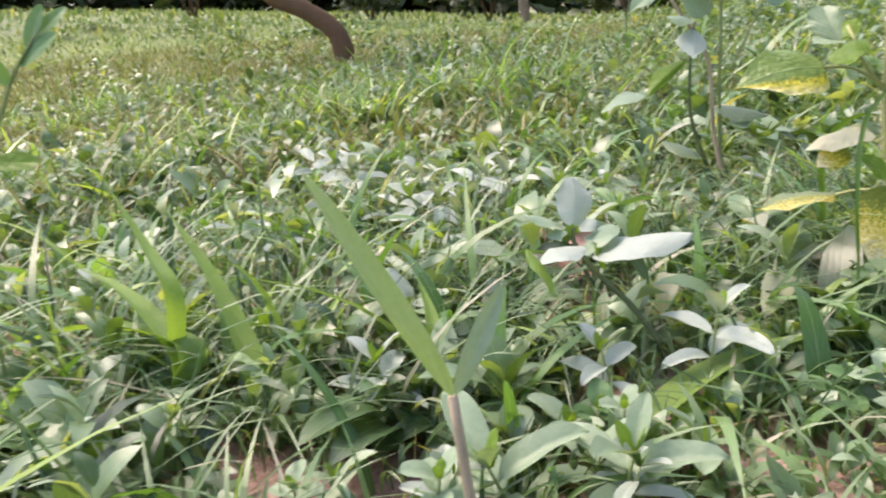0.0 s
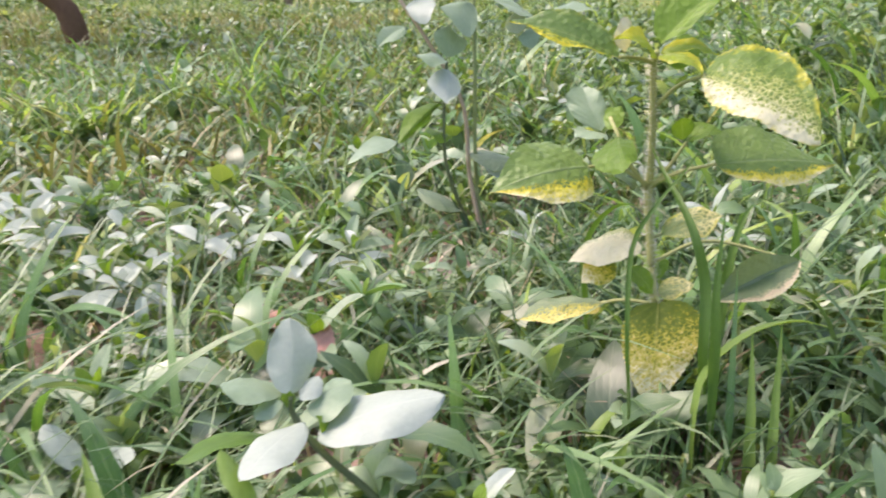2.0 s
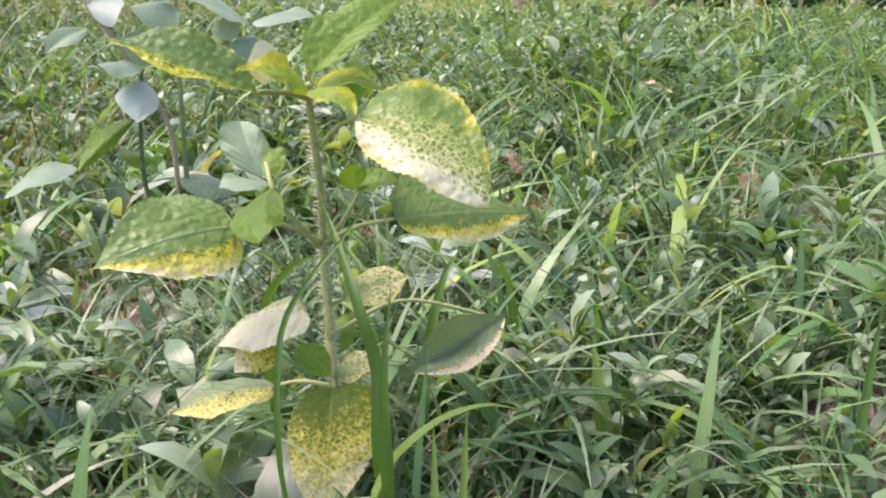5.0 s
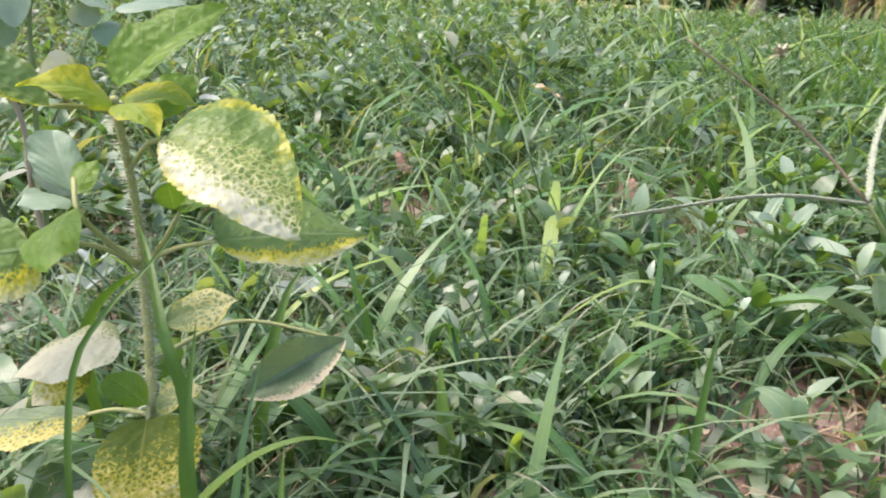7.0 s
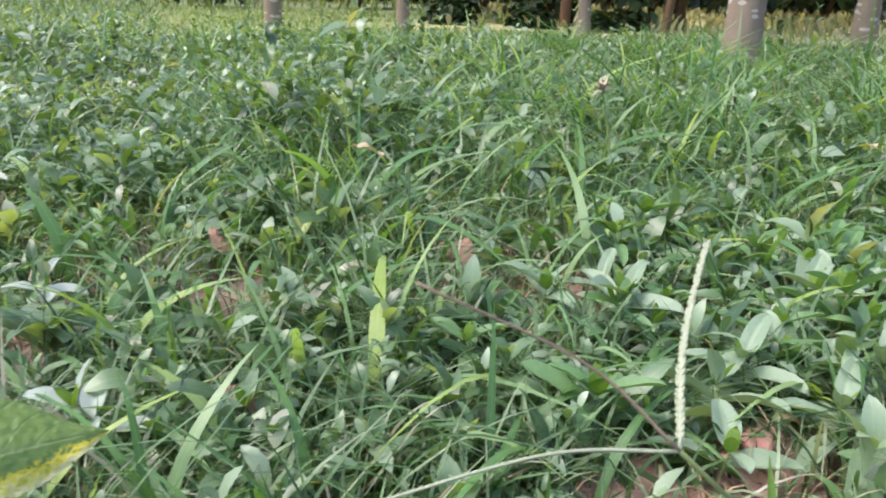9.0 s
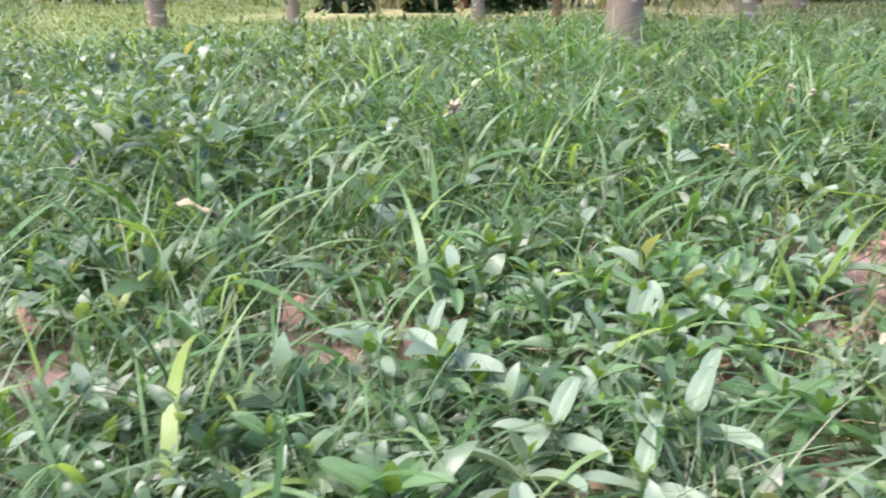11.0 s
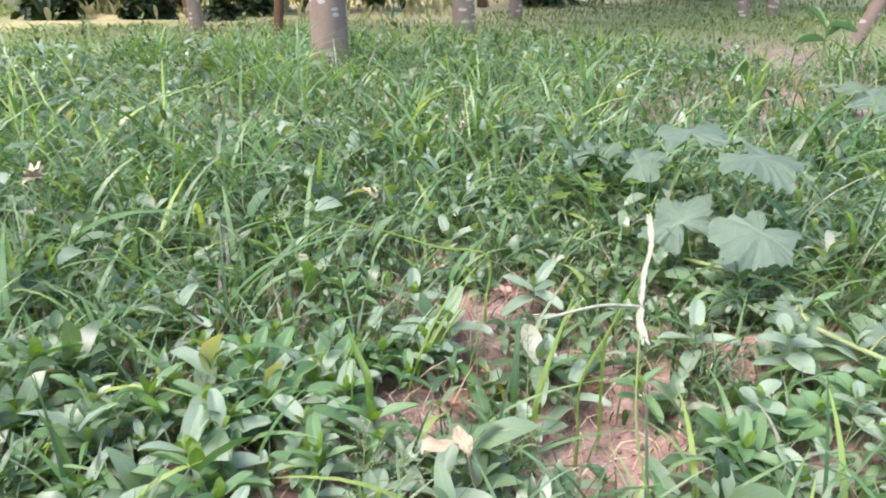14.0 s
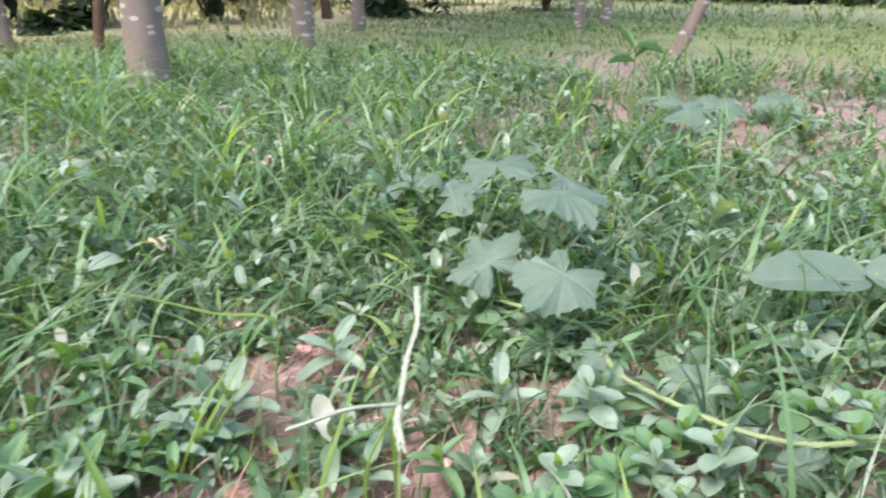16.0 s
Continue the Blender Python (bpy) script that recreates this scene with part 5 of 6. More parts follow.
# grass by the main plant
grass_leaf([(0.407, 0.605, 0.087), (0.413, 0.614, 0.118), (0.409, 0.623, 0.149), (0.418, 0.662, 0.169), (0.419, 0.680, 0.184)], 0.0036, BLADE_DARK)
grass_leaf([(0.404, 0.592, 0.096), (0.407, 0.597, 0.126), (0.417, 0.606, 0.162)], 0.0034, BLADE_DARK)
grass_leaf([(0.477, 0.678, 0.049), (0.489, 0.687, 0.086), (0.505, 0.696, 0.115), (0.520, 0.700, 0.128)], 0.0045, BLADE_DARK)
grass_leaf([(0.364, 0.613, 0.096), (0.374, 0.626, 0.141), (0.389, 0.627, 0.163), (0.412, 0.633, 0.179), (0.433, 0.637, 0.201)], 0.0016, BLADE_DARK)
grass_leaf([(0.402, 0.725, 0.095), (0.412, 0.729, 0.118), (0.435, 0.733, 0.129), (0.455, 0.721, 0.125)], 0.006, BLADE_DARK)
near_blade = plant_root("grass_sprout", (0.10, 0.38, 0), "near grass sprout with two wide soft green leaves", "grass")
blade_leaf("leaf", (0.099, 0.386, 0.118), (0.059, 0.408, 0.195), (0.0875, 0.396, 0.152), (0.0795, 0.395, 0.1495), BLADE_SOFT, near_blade, 0.0)
blade_leaf("leaf", (0.100, 0.386, 0.118), (0.120, 0.396, 0.151), (0.113, 0.391, 0.133), (0.106, 0.391, 0.136), LEAF_SILVER, near_blade, 0.0)
stem_tube("stem", [(0.102, 0.375, -0.005), (0.101, 0.378, 0.06), (0.099, 0.386, 0.118)], 0.0022, STEM_PINK, near_blade, 0.8)
grass_leaf([(0.089, 0.604, 0.030), (0.088, 0.641, 0.047), (0.081, 0.677, 0.065)], 0.0095, BLADE_BROAD)
grass_leaf([(-0.027, 0.602, 0.027), (-0.043, 0.641, 0.053), (-0.070, 0.683, 0.092), (-0.103, 0.725, 0.129)], 0.0135, BLADE_BROAD)
grass_leaf([(-0.075, 0.621, 0.094), (-0.099, 0.659, 0.117), (-0.131, 0.701, 0.154)], 0.0108, BLADE_BROAD)
grass_leaf([(-0.073, 0.609, 0.051), (-0.103, 0.646, 0.072), (-0.136, 0.680, 0.086), (-0.177, 0.714, 0.096)], 0.0135, BLADE_BROAD)
grass_leaf([(-0.069, 0.611, 0.058), (-0.120, 0.643, 0.065), (-0.177, 0.672, 0.059), (-0.255, 0.696, 0.037)], 0.0162, BLADE_BROAD)
grass_leaf([(-0.002, 0.605, 0.035), (0.010, 0.639, 0.046), (0.030, 0.677, 0.065)], 0.0095, BLADE_BROAD)
grass_leaf([(0.194, 0.507, 0.020), (0.242, 0.542, 0.029), (0.305, 0.573, 0.027), (0.376, 0.601, 0.013)], 0.0135, BLADE_BROAD)
grass_leaf([(0.217, 0.513, 0.020), (0.249, 0.544, 0.016), (0.240, 0.576, 0.021)], 0.0081, BLADE_BROAD)
grass_leaf([(0.387, 0.582, 0.010), (0.402, 0.597, 0.066), (0.428, 0.597, 0.089), (0.455, 0.591, 0.096), (0.475, 0.583, 0.091)], 0.007, BLADE_BROAD)
grass_leaf([(0.337, 0.618, 0.010), (0.361, 0.630, 0.034), (0.391, 0.635, 0.044)], 0.008, BLADE_BROAD)
grass_leaf([(0.413, 0.569, 0.010), (0.421, 0.580, 0.050), (0.430, 0.594, 0.096)], 0.004, BLADE_BROAD)
grass_leaf([(0.423, 0.564, 0.010), (0.434, 0.577, 0.055), (0.445, 0.589, 0.100)], 0.0035, BLADE_BROAD)
grass_leaf([(0.354, 0.594, 0.010), (0.352, 0.601, 0.028), (0.361, 0.603, 0.042)], 0.007, BLADE_BROAD)
grass_leaf([(0.778, 0.436, 0.010), (0.793, 0.444, 0.053), (0.804, 0.454, 0.093)], 0.009, BLADE_BROAD)
grass_leaf([(0.562, 0.605, 0.010), (0.565, 0.621, 0.047), (0.570, 0.634, 0.082)], 0.007, BLADE_BROAD)
grass_leaf([(0.668, 0.519, 0.010), (0.688, 0.530, 0.068), (0.701, 0.536, 0.104)], 0.004, BLADE_DARK)
grass_leaf([(0.596, 0.571, 0.010), (0.624, 0.579, 0.017), (0.655, 0.576, 0.007), (0.682, 0.565, -0.025)], 0.008, BLADE_BROAD)
grass_leaf([(1.430, 0.241, 0.010), (1.475, 0.231, 0.059), (1.531, 0.210, 0.129)], 0.008, BLADE_BROAD)
grass_leaf([(1.483, 0.329, 0.010), (1.506, 0.322, 0.060), (1.516, 0.321, 0.085)], 0.004, BLADE_BROAD)
grass_leaf([(1.701, 0.938, 0.010), (1.724, 0.943, 0.071), (1.735, 0.953, 0.106)], 0.007, BLADE_BROAD)
grass_leaf([(1.480, 0.387, 0.010), (1.522, 0.371, 0.050), (1.568, 0.347, 0.099)], 0.008, BLADE_BROAD)
grass_leaf([(1.565, 0.721, 0.010), (1.613, 0.683, 0.053), (1.655, 0.624, 0.067), (1.684, 0.569, 0.052)], 0.006, BLADE_DARK)
grass_leaf([(1.818, 0.529, 0.010), (1.838, 0.593, 0.046), (1.841, 0.693, 0.061)], 0.006, BLADE_BROAD)
grass_leaf([(1.710, 0.874, 0.010), (1.733, 0.874, 0.069), (1.761, 0.868, 0.136)], 0.007, BLADE_BROAD)
grass_leaf([(1.854, 0.482, 0.010), (1.877, 0.537, 0.047), (1.897, 0.613, 0.089)], 0.009, BLADE_DARK)
grass_leaf([(1.449, 0.388, 0.010), (1.499, 0.364, 0.084), (1.548, 0.315, 0.146)], 0.007, BLADE_BROAD)
grass_leaf([(1.851, 0.604, 0.010), (1.869, 0.682, 0.017), (1.886, 0.776, 0.025)], 0.007, BLADE_BROAD)
grass_leaf([(1.792, -0.334, 0.010), (1.818, -0.327, 0.081), (1.844, -0.329, 0.152)], 0.006, BLADE_BROAD)
grass_leaf([(1.334, 0.422, 0.010), (1.357, 0.429, 0.070), (1.385, 0.417, 0.117)], 0.005, BLADE_BROAD)
grass_leaf([(1.465, 0.942, 0.010), (1.481, 0.958, 0.069), (1.498, 0.974, 0.127)], 0.008, BLADE_BROAD)
grass_leaf([(1.517, 0.670, 0.010), (1.580, 0.644, 0.058), (1.647, 0.589, 0.077)], 0.007, BLADE_DARK)
grass_leaf([(1.161, 0.601, 0.010), (1.173, 0.622, 0.066), (1.176, 0.642, 0.100)], 0.005, BLADE_DARK)

grass_leaf([(1.429, 0.196, 0.050), (1.447, 0.176, 0.095), (1.465, 0.157, 0.139), (1.485, 0.135, 0.187)], 0.008, BLADE_BROAD)
grass_leaf([(1.472, 0.175, 0.079), (1.482, 0.167, 0.105), (1.489, 0.171, 0.126)], 0.007, BLADE_BROAD)
grass_leaf([(1.690, -0.281, 0.076), (1.709, -0.288, 0.127), (1.723, -0.284, 0.165), (1.736, -0.270, 0.202)], 0.006, BLADE_BROAD)
grass_leaf([(1.347, 0.404, 0.068), (1.356, 0.419, 0.095), (1.365, 0.432, 0.122)], 0.006, BLADE_BROAD)
grass_leaf([(1.616, 0.338, 0.106), (1.613, 0.403, 0.112), (1.613, 0.488, 0.130), (1.611, 0.585, 0.144)], 0.008, BLADE_BROAD)
grass_leaf([(1.338, 0.416, 0.024), (1.351, 0.421, 0.060), (1.367, 0.420, 0.095), (1.385, 0.412, 0.124)], 0.006, BLADE_BROAD)
grass_leaf([(1.504, 0.372, 0.029), (1.526, 0.357, 0.055), (1.556, 0.334, 0.092)], 0.008, BLADE_BROAD)


# ---- climbing vine with lobed leaves ----
def lobed_mesh(name, centre, size, facing, turn, seed):
    """A five-lobed toothed leaf, cupped, with a notch where the stalk joins."""
    r = rand(seed)
    m, rings = 90, 9
    a = np.linspace(-np.pi, np.pi, m, endpoint=False)
    peak = 1 - np.abs(np.mod(a * 5 / (2 * np.pi) + 0.5, 1.0) * 2 - 1)
    lobes = 0.70 + 0.30 * peak**1.5 + 0.10 * np.cos(a)
    notch = np.clip((np.abs(a) - 2.55) / 0.5, 0, 1)
    edge = (lobes * (1 - 0.75 * notch) + 0.035 * np.where(np.arange(m) % 4 == 0, 1.3, -0.4)) * (1 + 0.10 * np.sin(2 * a + r.uniform(0, 6)) + 0.05 * r.normal(0, 0.6, m))
    f = np.linspace(0, 1, rings)[1:]
    x = f[:, None] * edge * np.cos(a)
    y = f[:, None] * edge * np.sin(a)
    z = -0.22 * (x**2 + y**2) + 0.10 * np.sin(5 * a + seed) * f[:, None] ** 2 + 0.08 * np.sin(4 * x + seed) * f[:, None] + 0.04 * r.normal(0, 1, m) * f[:, None] ** 2
    pts = np.concatenate([[[0, 0, 0]], np.stack([x, y, z], -1).reshape(-1, 3)]) * size
    up = Vector(facing).normalized()
    q = up.to_track_quat("Z", "Y").to_matrix() @ Matrix.Rotation(turn, 3, "Z")
    verts = pts @ np.array(q).T + np.array(centre)
    j = np.arange(m)
    k = (j + 1) % m
    tris = [np.stack([np.zeros(m, int), 1 + j, 1 + k], 1)]
    for i in range(rings - 2):
        b = 1 + i * m
        tris += [np.stack([b + j, b + m + j, b + m + k], 1), np.stack([b + j, b + m + k, b + k], 1)]
    flat = np.concatenate([[[0, 0]], np.stack([x, y], -1).reshape(-1, 2)])
    return mesh_of(name, verts, np.concatenate(tris), flat * 0.5 + 0.5)


VINE = [(1.9, 0.12, 0.03), (1.77, 0.024, 0.06), (1.724, -0.038, 0.062), (1.642, -0.056, 0.055), (1.593, -0.075, 0.06), (1.537, -0.13, 0.06), (1.507, -0.178, 0.058), (1.498, -0.23, 0.056), (1.506, -0.271, 0.055), (1.52, -0.314, 0.055), (1.54, -0.46, 0.035)]
vine = plant_root("climbing_vine", (1.61, -0.05, 0), "bristly green vine with lobed grey-green leaves", "vine")
vine_stem = stem_tube("stem", VINE, 0.0032, STEM_VINE, vine, 0.9)
part("stem_hair", hairs_mesh("stem_hair", VINE, 0.0040, 1200, 0.0045), HAIR, vine_stem, "pale bristles on the stem")
stem_tube("stem", [(1.503, -0.21, 0.046), (1.53, -0.30, 0.040), (1.56, -0.42, 0.035)], 0.0028, STEM_GREEN, vine)
for k, (c, size, facing, turn) in enumerate([
        ((2.20, 0.24, 0.115), 0.10, (-0.1, 0.1, 1), 2.2), ((1.95, 0.087, 0.215), 0.09, (0.0, 0.05, 1), 3.4), ((1.85, 0.0, 0.205), 0.092, (-0.05, -0.12, 1), 4.2),
        ((1.83, 0.092, 0.105), 0.072, (-0.9, 0.3, 1), 2.4), ((1.722, -0.002, 0.135), 0.078, (-0.40, -0.1, 1), 3.9), ((1.72, 0.018, 0.04), 0.045, (-0.3, 0.2, 1), 3.0),
        ((1.60, -0.150, 0.056), 0.044, (-0.75, 0.2, 1), 2.8), ((1.655, -0.045, 0.058), 0.038, (-0.9, 0.4, 0.8), 3.6), ((2.08, 0.16, 0.13), 0.07, (-0.3, 0.3, 1), 1.0),
        ((2.02, -0.02, 0.18), 0.07, (0.0, -0.3, 1), 5.2), ((1.485, -0.225, 0.035), 0.040, (-1.0, 0.1, 0.5), 3.1)]):
    lobed = part("leaf", lobed_mesh("leaf", c, size * 0.82, facing, turn, 300 + k), LEAF_VINE, vine)
    near = bezier(VINE, np.linspace(0, 1, 60))
    foot = near[np.argmin(((near - np.array(c)) ** 2).sum(1))] if k not in (0, 8, 9) else np.array((c[0] - 0.02, c[1] + 0.01, -0.004))
    stem_tube("petiole", [foot, (np.array(c) + foot) / 2 + [0.01, 0, 0.01], c], 0.0016, STEM_GREEN, lobed, 0.8)

far_vine = plant_root("creeping_gourd", (3.25, -0.55, 0), "broad grey-green creeping leaves beside bare clay", "vine")
for k, (c, size) in enumerate([((3.25, -0.50, 0.09), 0.115), ((3.42, -0.64, 0.07), 0.10), ((3.6, -0.9, 0.07), 0.09)]):
    part("leaf", lobed_mesh("leaf", c, size, (-0.4, 0.1 * k, 1), 1.3 * k, 330 + k), LEAF_VINE, far_vine)
    stem_tube("petiole", [(c[0], c[1] - 0.03, -0.005), (c[0] + 0.01, c[1] - 0.01, c[2] * 0.6), c], 0.002, STEM_GREEN, far_vine)

# a broad leaf with a small hole, beside the vine
hole = plant_root("broad_leaf_weed", (1.78, -0.36, 0), "broad grey-green leaf with a small insect hole", "weed plant")
bitten = blade_leaf("leaf", (1.80, -0.41, 0.116), (1.785, -0.25, 0.112), (1.83, -0.335, 0.135), (1.745, -0.335, 0.110), LEAF_VINE, hole, 0.0)
bm = bmesh.new()
bm.from_mesh(bitten.data)
gone = [fc for fc in bm.faces if (fc.calc_center_median() - Vector((1.775, -0.365, 0.112))).xy.length < 0.006]
bmesh.ops.delete(bm, geom=gone, context="FACES")
bm.to_mesh(bitten.data)
bm.free()
blade_leaf("leaf", (1.80, -0.40, 0.12), (1.75, -0.52, 0.13), (1.82, -0.46, 0.14), (1.72, -0.45, 0.115), LEAF_VINE, hole, 0.0)
stem_tube("stem", [(1.79, -0.40, -0.005), (1.80, -0.41, 0.06), (1.80, -0.415, 0.124)], 0.003, STEM_GREEN, hole)


# ---- seed heads ----
ring = [(math.cos(a * math.pi / 3), math.sin(a * math.pi / 3)) for a in range(6)]
SEED = mesh_of("seed", [(0, 0, 0)] + [(c * 0.85, d * 0.85, 0.3) for c, d in ring] + [(c * 0.7, d * 0.7, 0.65) for c, d in ring] + [(0, 0, 1)],
               [(0, 1 + (k + 1) % 6, 1 + k) for k in range(6)] + [(1 + k, 1 + (k + 1) % 6, 7 + k) for k in range(6)] + [(1 + (k + 1) % 6, 7 + (k + 1) % 6, 7 + k) for k in range(6)] + [(7 + k, 7 + (k + 1) % 6, 13) for k in range(6)])


def spike(parent, line, count, seed, size=1.0):
    """A slender seed spike: an axis with two rows of small overlapping seeds."""
    axis_part = stem_tube("axis", line, 0.0012 * size, SEED_PALE, parent, 0.7)
    r = rand(seed)
    for k in range(2 * count):
        t = 0.05 + 0.95 * (k // 2) / (count - 1)
        at = bezier(line, np.array([t]))[0]
        way = Vector(bezier(line, np.array([min(1, t + 0.02)]))[0] - bezier(line, np.array([max(0, t - 0.02)]))[0]).normalized()
        side = way.cross(Vector((0.3, 0.5, 0.8))).normalized() * (1 if k % 2 else -1)
        ln = 0.0062 * size * r.uniform(0.8, 1.2)
        axis = (way + side * r.uniform(0.25, 0.5)).normalized()
        ob = part("seed", SEED, SEED_PALE, axis_part)
        turn = axis.to_track_quat("Z", "Y").to_matrix().to_4x4()
        ob.matrix_basis = Matrix.Translation(Vector(at) + side * 0.0005 * size) @ turn @ Matrix.Diagonal((0.0014 * size, 0.0014 * size, ln, 1.0))


head = plant_root("seed_head", (0.62, 0.37, 0), "pale grass seed head with spreading spikes", "seed head", "grass seed heads")
stem_tube("stalk", [(0.66, 0.35, -0.005), (0.64, 0.39, 0.14), (0.552, 0.423, 0.239)], 0.0008, STEM_GREEN, head, 0.8)
spike(head, [(0.552, 0.423, 0.239), (0.576, 0.434, 0.254), (0.600, 0.440, 0.272)], 34, 1, 0.45)
spike(head, [(0.552, 0.423, 0.239), (0.532, 0.446, 0.238), (0.500, 0.473, 0.229)], 48, 2, 0.42)
stem_tube("axis", [(0.552, 0.423, 0.239), (0.540, 0.442, 0.259), (0.506, 0.464, 0.283)], 0.0005, TWIG, head, 0.6)

head = plant_root("seed_head", (1.25, 0.13, 0), "pale grass seed head with spreading spikes", "seed head", "grass seed heads")
stem_tube("stalk", [(1.23, 0.10, -0.005), (1.26, 0.14, 0.10), (1.30, 0.148, 0.20)], 0.0012, STEM_GREEN, head, 0.8)
spike(head, [(1.30, 0.148, 0.203), (1.335, 0.1475, 0.218), (1.37, 0.1435, 0.231), (1.40, 0.147, 0.246)], 30, 3, 1.05)
spike(head, [(1.30, 0.148, 0.203), (1.288, 0.18, 0.205), (1.275, 0.216, 0.197)], 22, 4, 1.3)
spike(head, [(1.30, 0.148, 0.203), (1.288, 0.148, 0.197), (1.274, 0.144, 0.189)], 8, 5, 1.3)


# ---- dry leaves and dried flowers ----
def dry_leaf(place, size, turn, material, label, seed, tilt=0.25, z=None, group="fallen dry leaves"):
    """A fallen curled leaf that lies in the grass."""
    r = rand(seed)
    x, y = place
    g = float(lie(np.array(x), np.array(y))) + 0.012 if z is None else z
    c, s = math.cos(turn), math.sin(turn)
    rot = lambda a, b, h: (x + a * c - b * s, y + a * s + b * c, g + h)
    ob = thing("dry_leaf", leaf_mesh("dry_leaf", rot(-size, 0, 0.0), rot(size, 0, size * tilt), rot(0, -size * 0.6, size * 0.35), rot(-0.1 * size, size * 0.55, size * 0.45), 0.05, crumple=0.06), material, label, "dry leaf", group)
    foot = part("leaf_stalk", tube_mesh("leaf_stalk", [rot(-size, 0, 0.0), rot(-size * 1.3, size * 0.08, 0.0), rot(-size * 1.6, 0.0, -0.012)], 0.0007, 0.7, 6), TWIG, ob)
    return ob


dry_leaf((1.055, 0.864), 0.021, 0.6, LEAF_DRY, "curled reddish brown dry leaf caught in grass", 1, 0.8, 0.042)
dry_leaf((1.06, 1.02), 0.020, 2.2, LEAF_STRAW, "crumpled straw-coloured dry leaf on grass tips", 2, 0.6, 0.138)
dry_leaf((0.887, 1.095), 0.018, 1.4, LEAF_DRY, "reddish brown dry leaf standing in the grass", 3, 1.2, 0.04)
dry_leaf((1.895, 0.60), 0.020, 0.9, LEAF_STRAW, "crumpled straw-coloured dry leaf on grass tips", 4, 0.5, 0.085)
dry_leaf((1.245, 0.30), 0.020, 2.6, LEAF_STRAW, "torn whitish dry leaf on bare soil", 5, 0.5, 0.072)
dry_leaf((1.26, 0.285), 0.014, 0.6, LEAF_STRAW, "torn whitish dry leaf on bare soil", 6, 0.7, 0.072)
dry_leaf((0.895, 0.485), 0.022, 1.2, LEAF_PINK, "flat pinkish dead leaf on the soil", 7, 0.6)
dry_leaf((0.937, 0.498), 0.026, 0.9, LEAF_PINK, "flat pinkish dead leaf on the soil", 8, 0.2)
dry_leaf((0.220, 0.800), 0.022, 0.8, LEAF_PINK, "pink dead leaf standing on edge in the grass", 9, 1.2, 0.018)
dry_leaf((0.196, 0.893), 0.018, 2.0, LEAF_PINK, "flat pinkish dead leaf on the soil", 10, 0.6, 0.02)
dry_leaf((0.70, 0.80), 0.018, 2.0, LEAF_DRY, "reddish brown dry leaf standing in the grass", 11, 0.9, 0.03)
dry_leaf((2.30, 0.56), 0.020, 2.0, LEAF_STRAW, "crumpled straw-coloured dry leaf on grass tips", 12, 0.5, 0.11)
dry_leaf((1.62, 0.30), 0.022, 2.0, LEAF_DRY, "reddish brown dry leaf lying on clay", 13, 0.2)
dry_leaf((1.45, 0.34), 0.020, 1.0, LEAF_DRY, "reddish brown dry leaf lying on clay", 14, 0.2)
for k in range(26):
    q = rand(400 + k)
    px, py = scatter(q, 40, 0.3, 2.4, keep=1.0)
    pick = int(np.argmax(bareness(px, py) + q.uniform(0, 0.4, len(px))))
    dry_leaf((float(px[pick]), float(py[pick])), float(q.uniform(0.008, 0.018)), float(q.uniform(0, 6.28)), (LEAF_DRY, LEAF_PINK, LEAF_STRAW)[k % 3],
             ("small reddish brown dry leaf on soil", "small pinkish dead leaf on soil", "small straw-coloured dead leaf on soil")[k % 3], 420 + k, float(q.uniform(0.1, 0.6)))


def twig(a, b, thick, seed):
    """A thin bent dead stalk with a side shoot, lying on the soil or leaning in the growth."""
    r = rand(seed)
    a, b = np.array(a), np.array(b)
    mid = (a + b) / 2 + r.normal(0, 0.08, 3) * np.linalg.norm(b - a) * (1, 1, 0.3)
    ob = thing("twig", tube_mesh("twig", [a, mid, b], thick, 0.6, 6), TWIG, "thin brown dead twig lying on the clay", "twig", "fallen twigs")
    end = mid + (b - mid) * 0.5 + r.normal(0, 0.1, 3) * np.linalg.norm(b - a) * (1, 1, 0.2)
    stem_tube("side_shoot", [mid, (mid + end) / 2 + (0, 0, 0.001), end], thick * 0.6, TWIG, ob, 0.5)


for k, (ax, ay, bx, by, za, zb) in enumerate([(0.93, 0.43, 0.99, 0.51, 0.004, 0.030), (0.83, 0.46, 0.80, 0.53, 0.004, 0.012), (0.90, 0.52, 0.96, 0.46, 0.004, 0.016), (1.43, 0.14, 1.49, 0.22, 0.004, 0.010), (1.40, 0.24, 1.50, 0.13, 0.004, 0.012), (1.36, 0.21, 1.44, 0.28, 0.004, 0.014),
                                               (1.30, 0.38, 1.38, 0.44, 0.004, 0.020), (1.57, 0.33, 1.66, 0.37, 0.004, 0.010), (1.60, 0.28, 1.71, 0.33, 0.004, 0.024), (1.48, 0.08, 1.56, 0.13, 0.004, 0.012), (1.24, 0.33, 1.31, 0.28, 0.004, 0.020), (0.62, 0.62, 0.70, 0.60, 0.004, 0.060)]):
    twig((ax, ay, float(lie(np.array(ax), np.array(ay))) + za), (bx, by, float(lie(np.array(bx), np.array(by))) + zb), 0.0009 + 0.0002 * (k % 3), 700 + k)



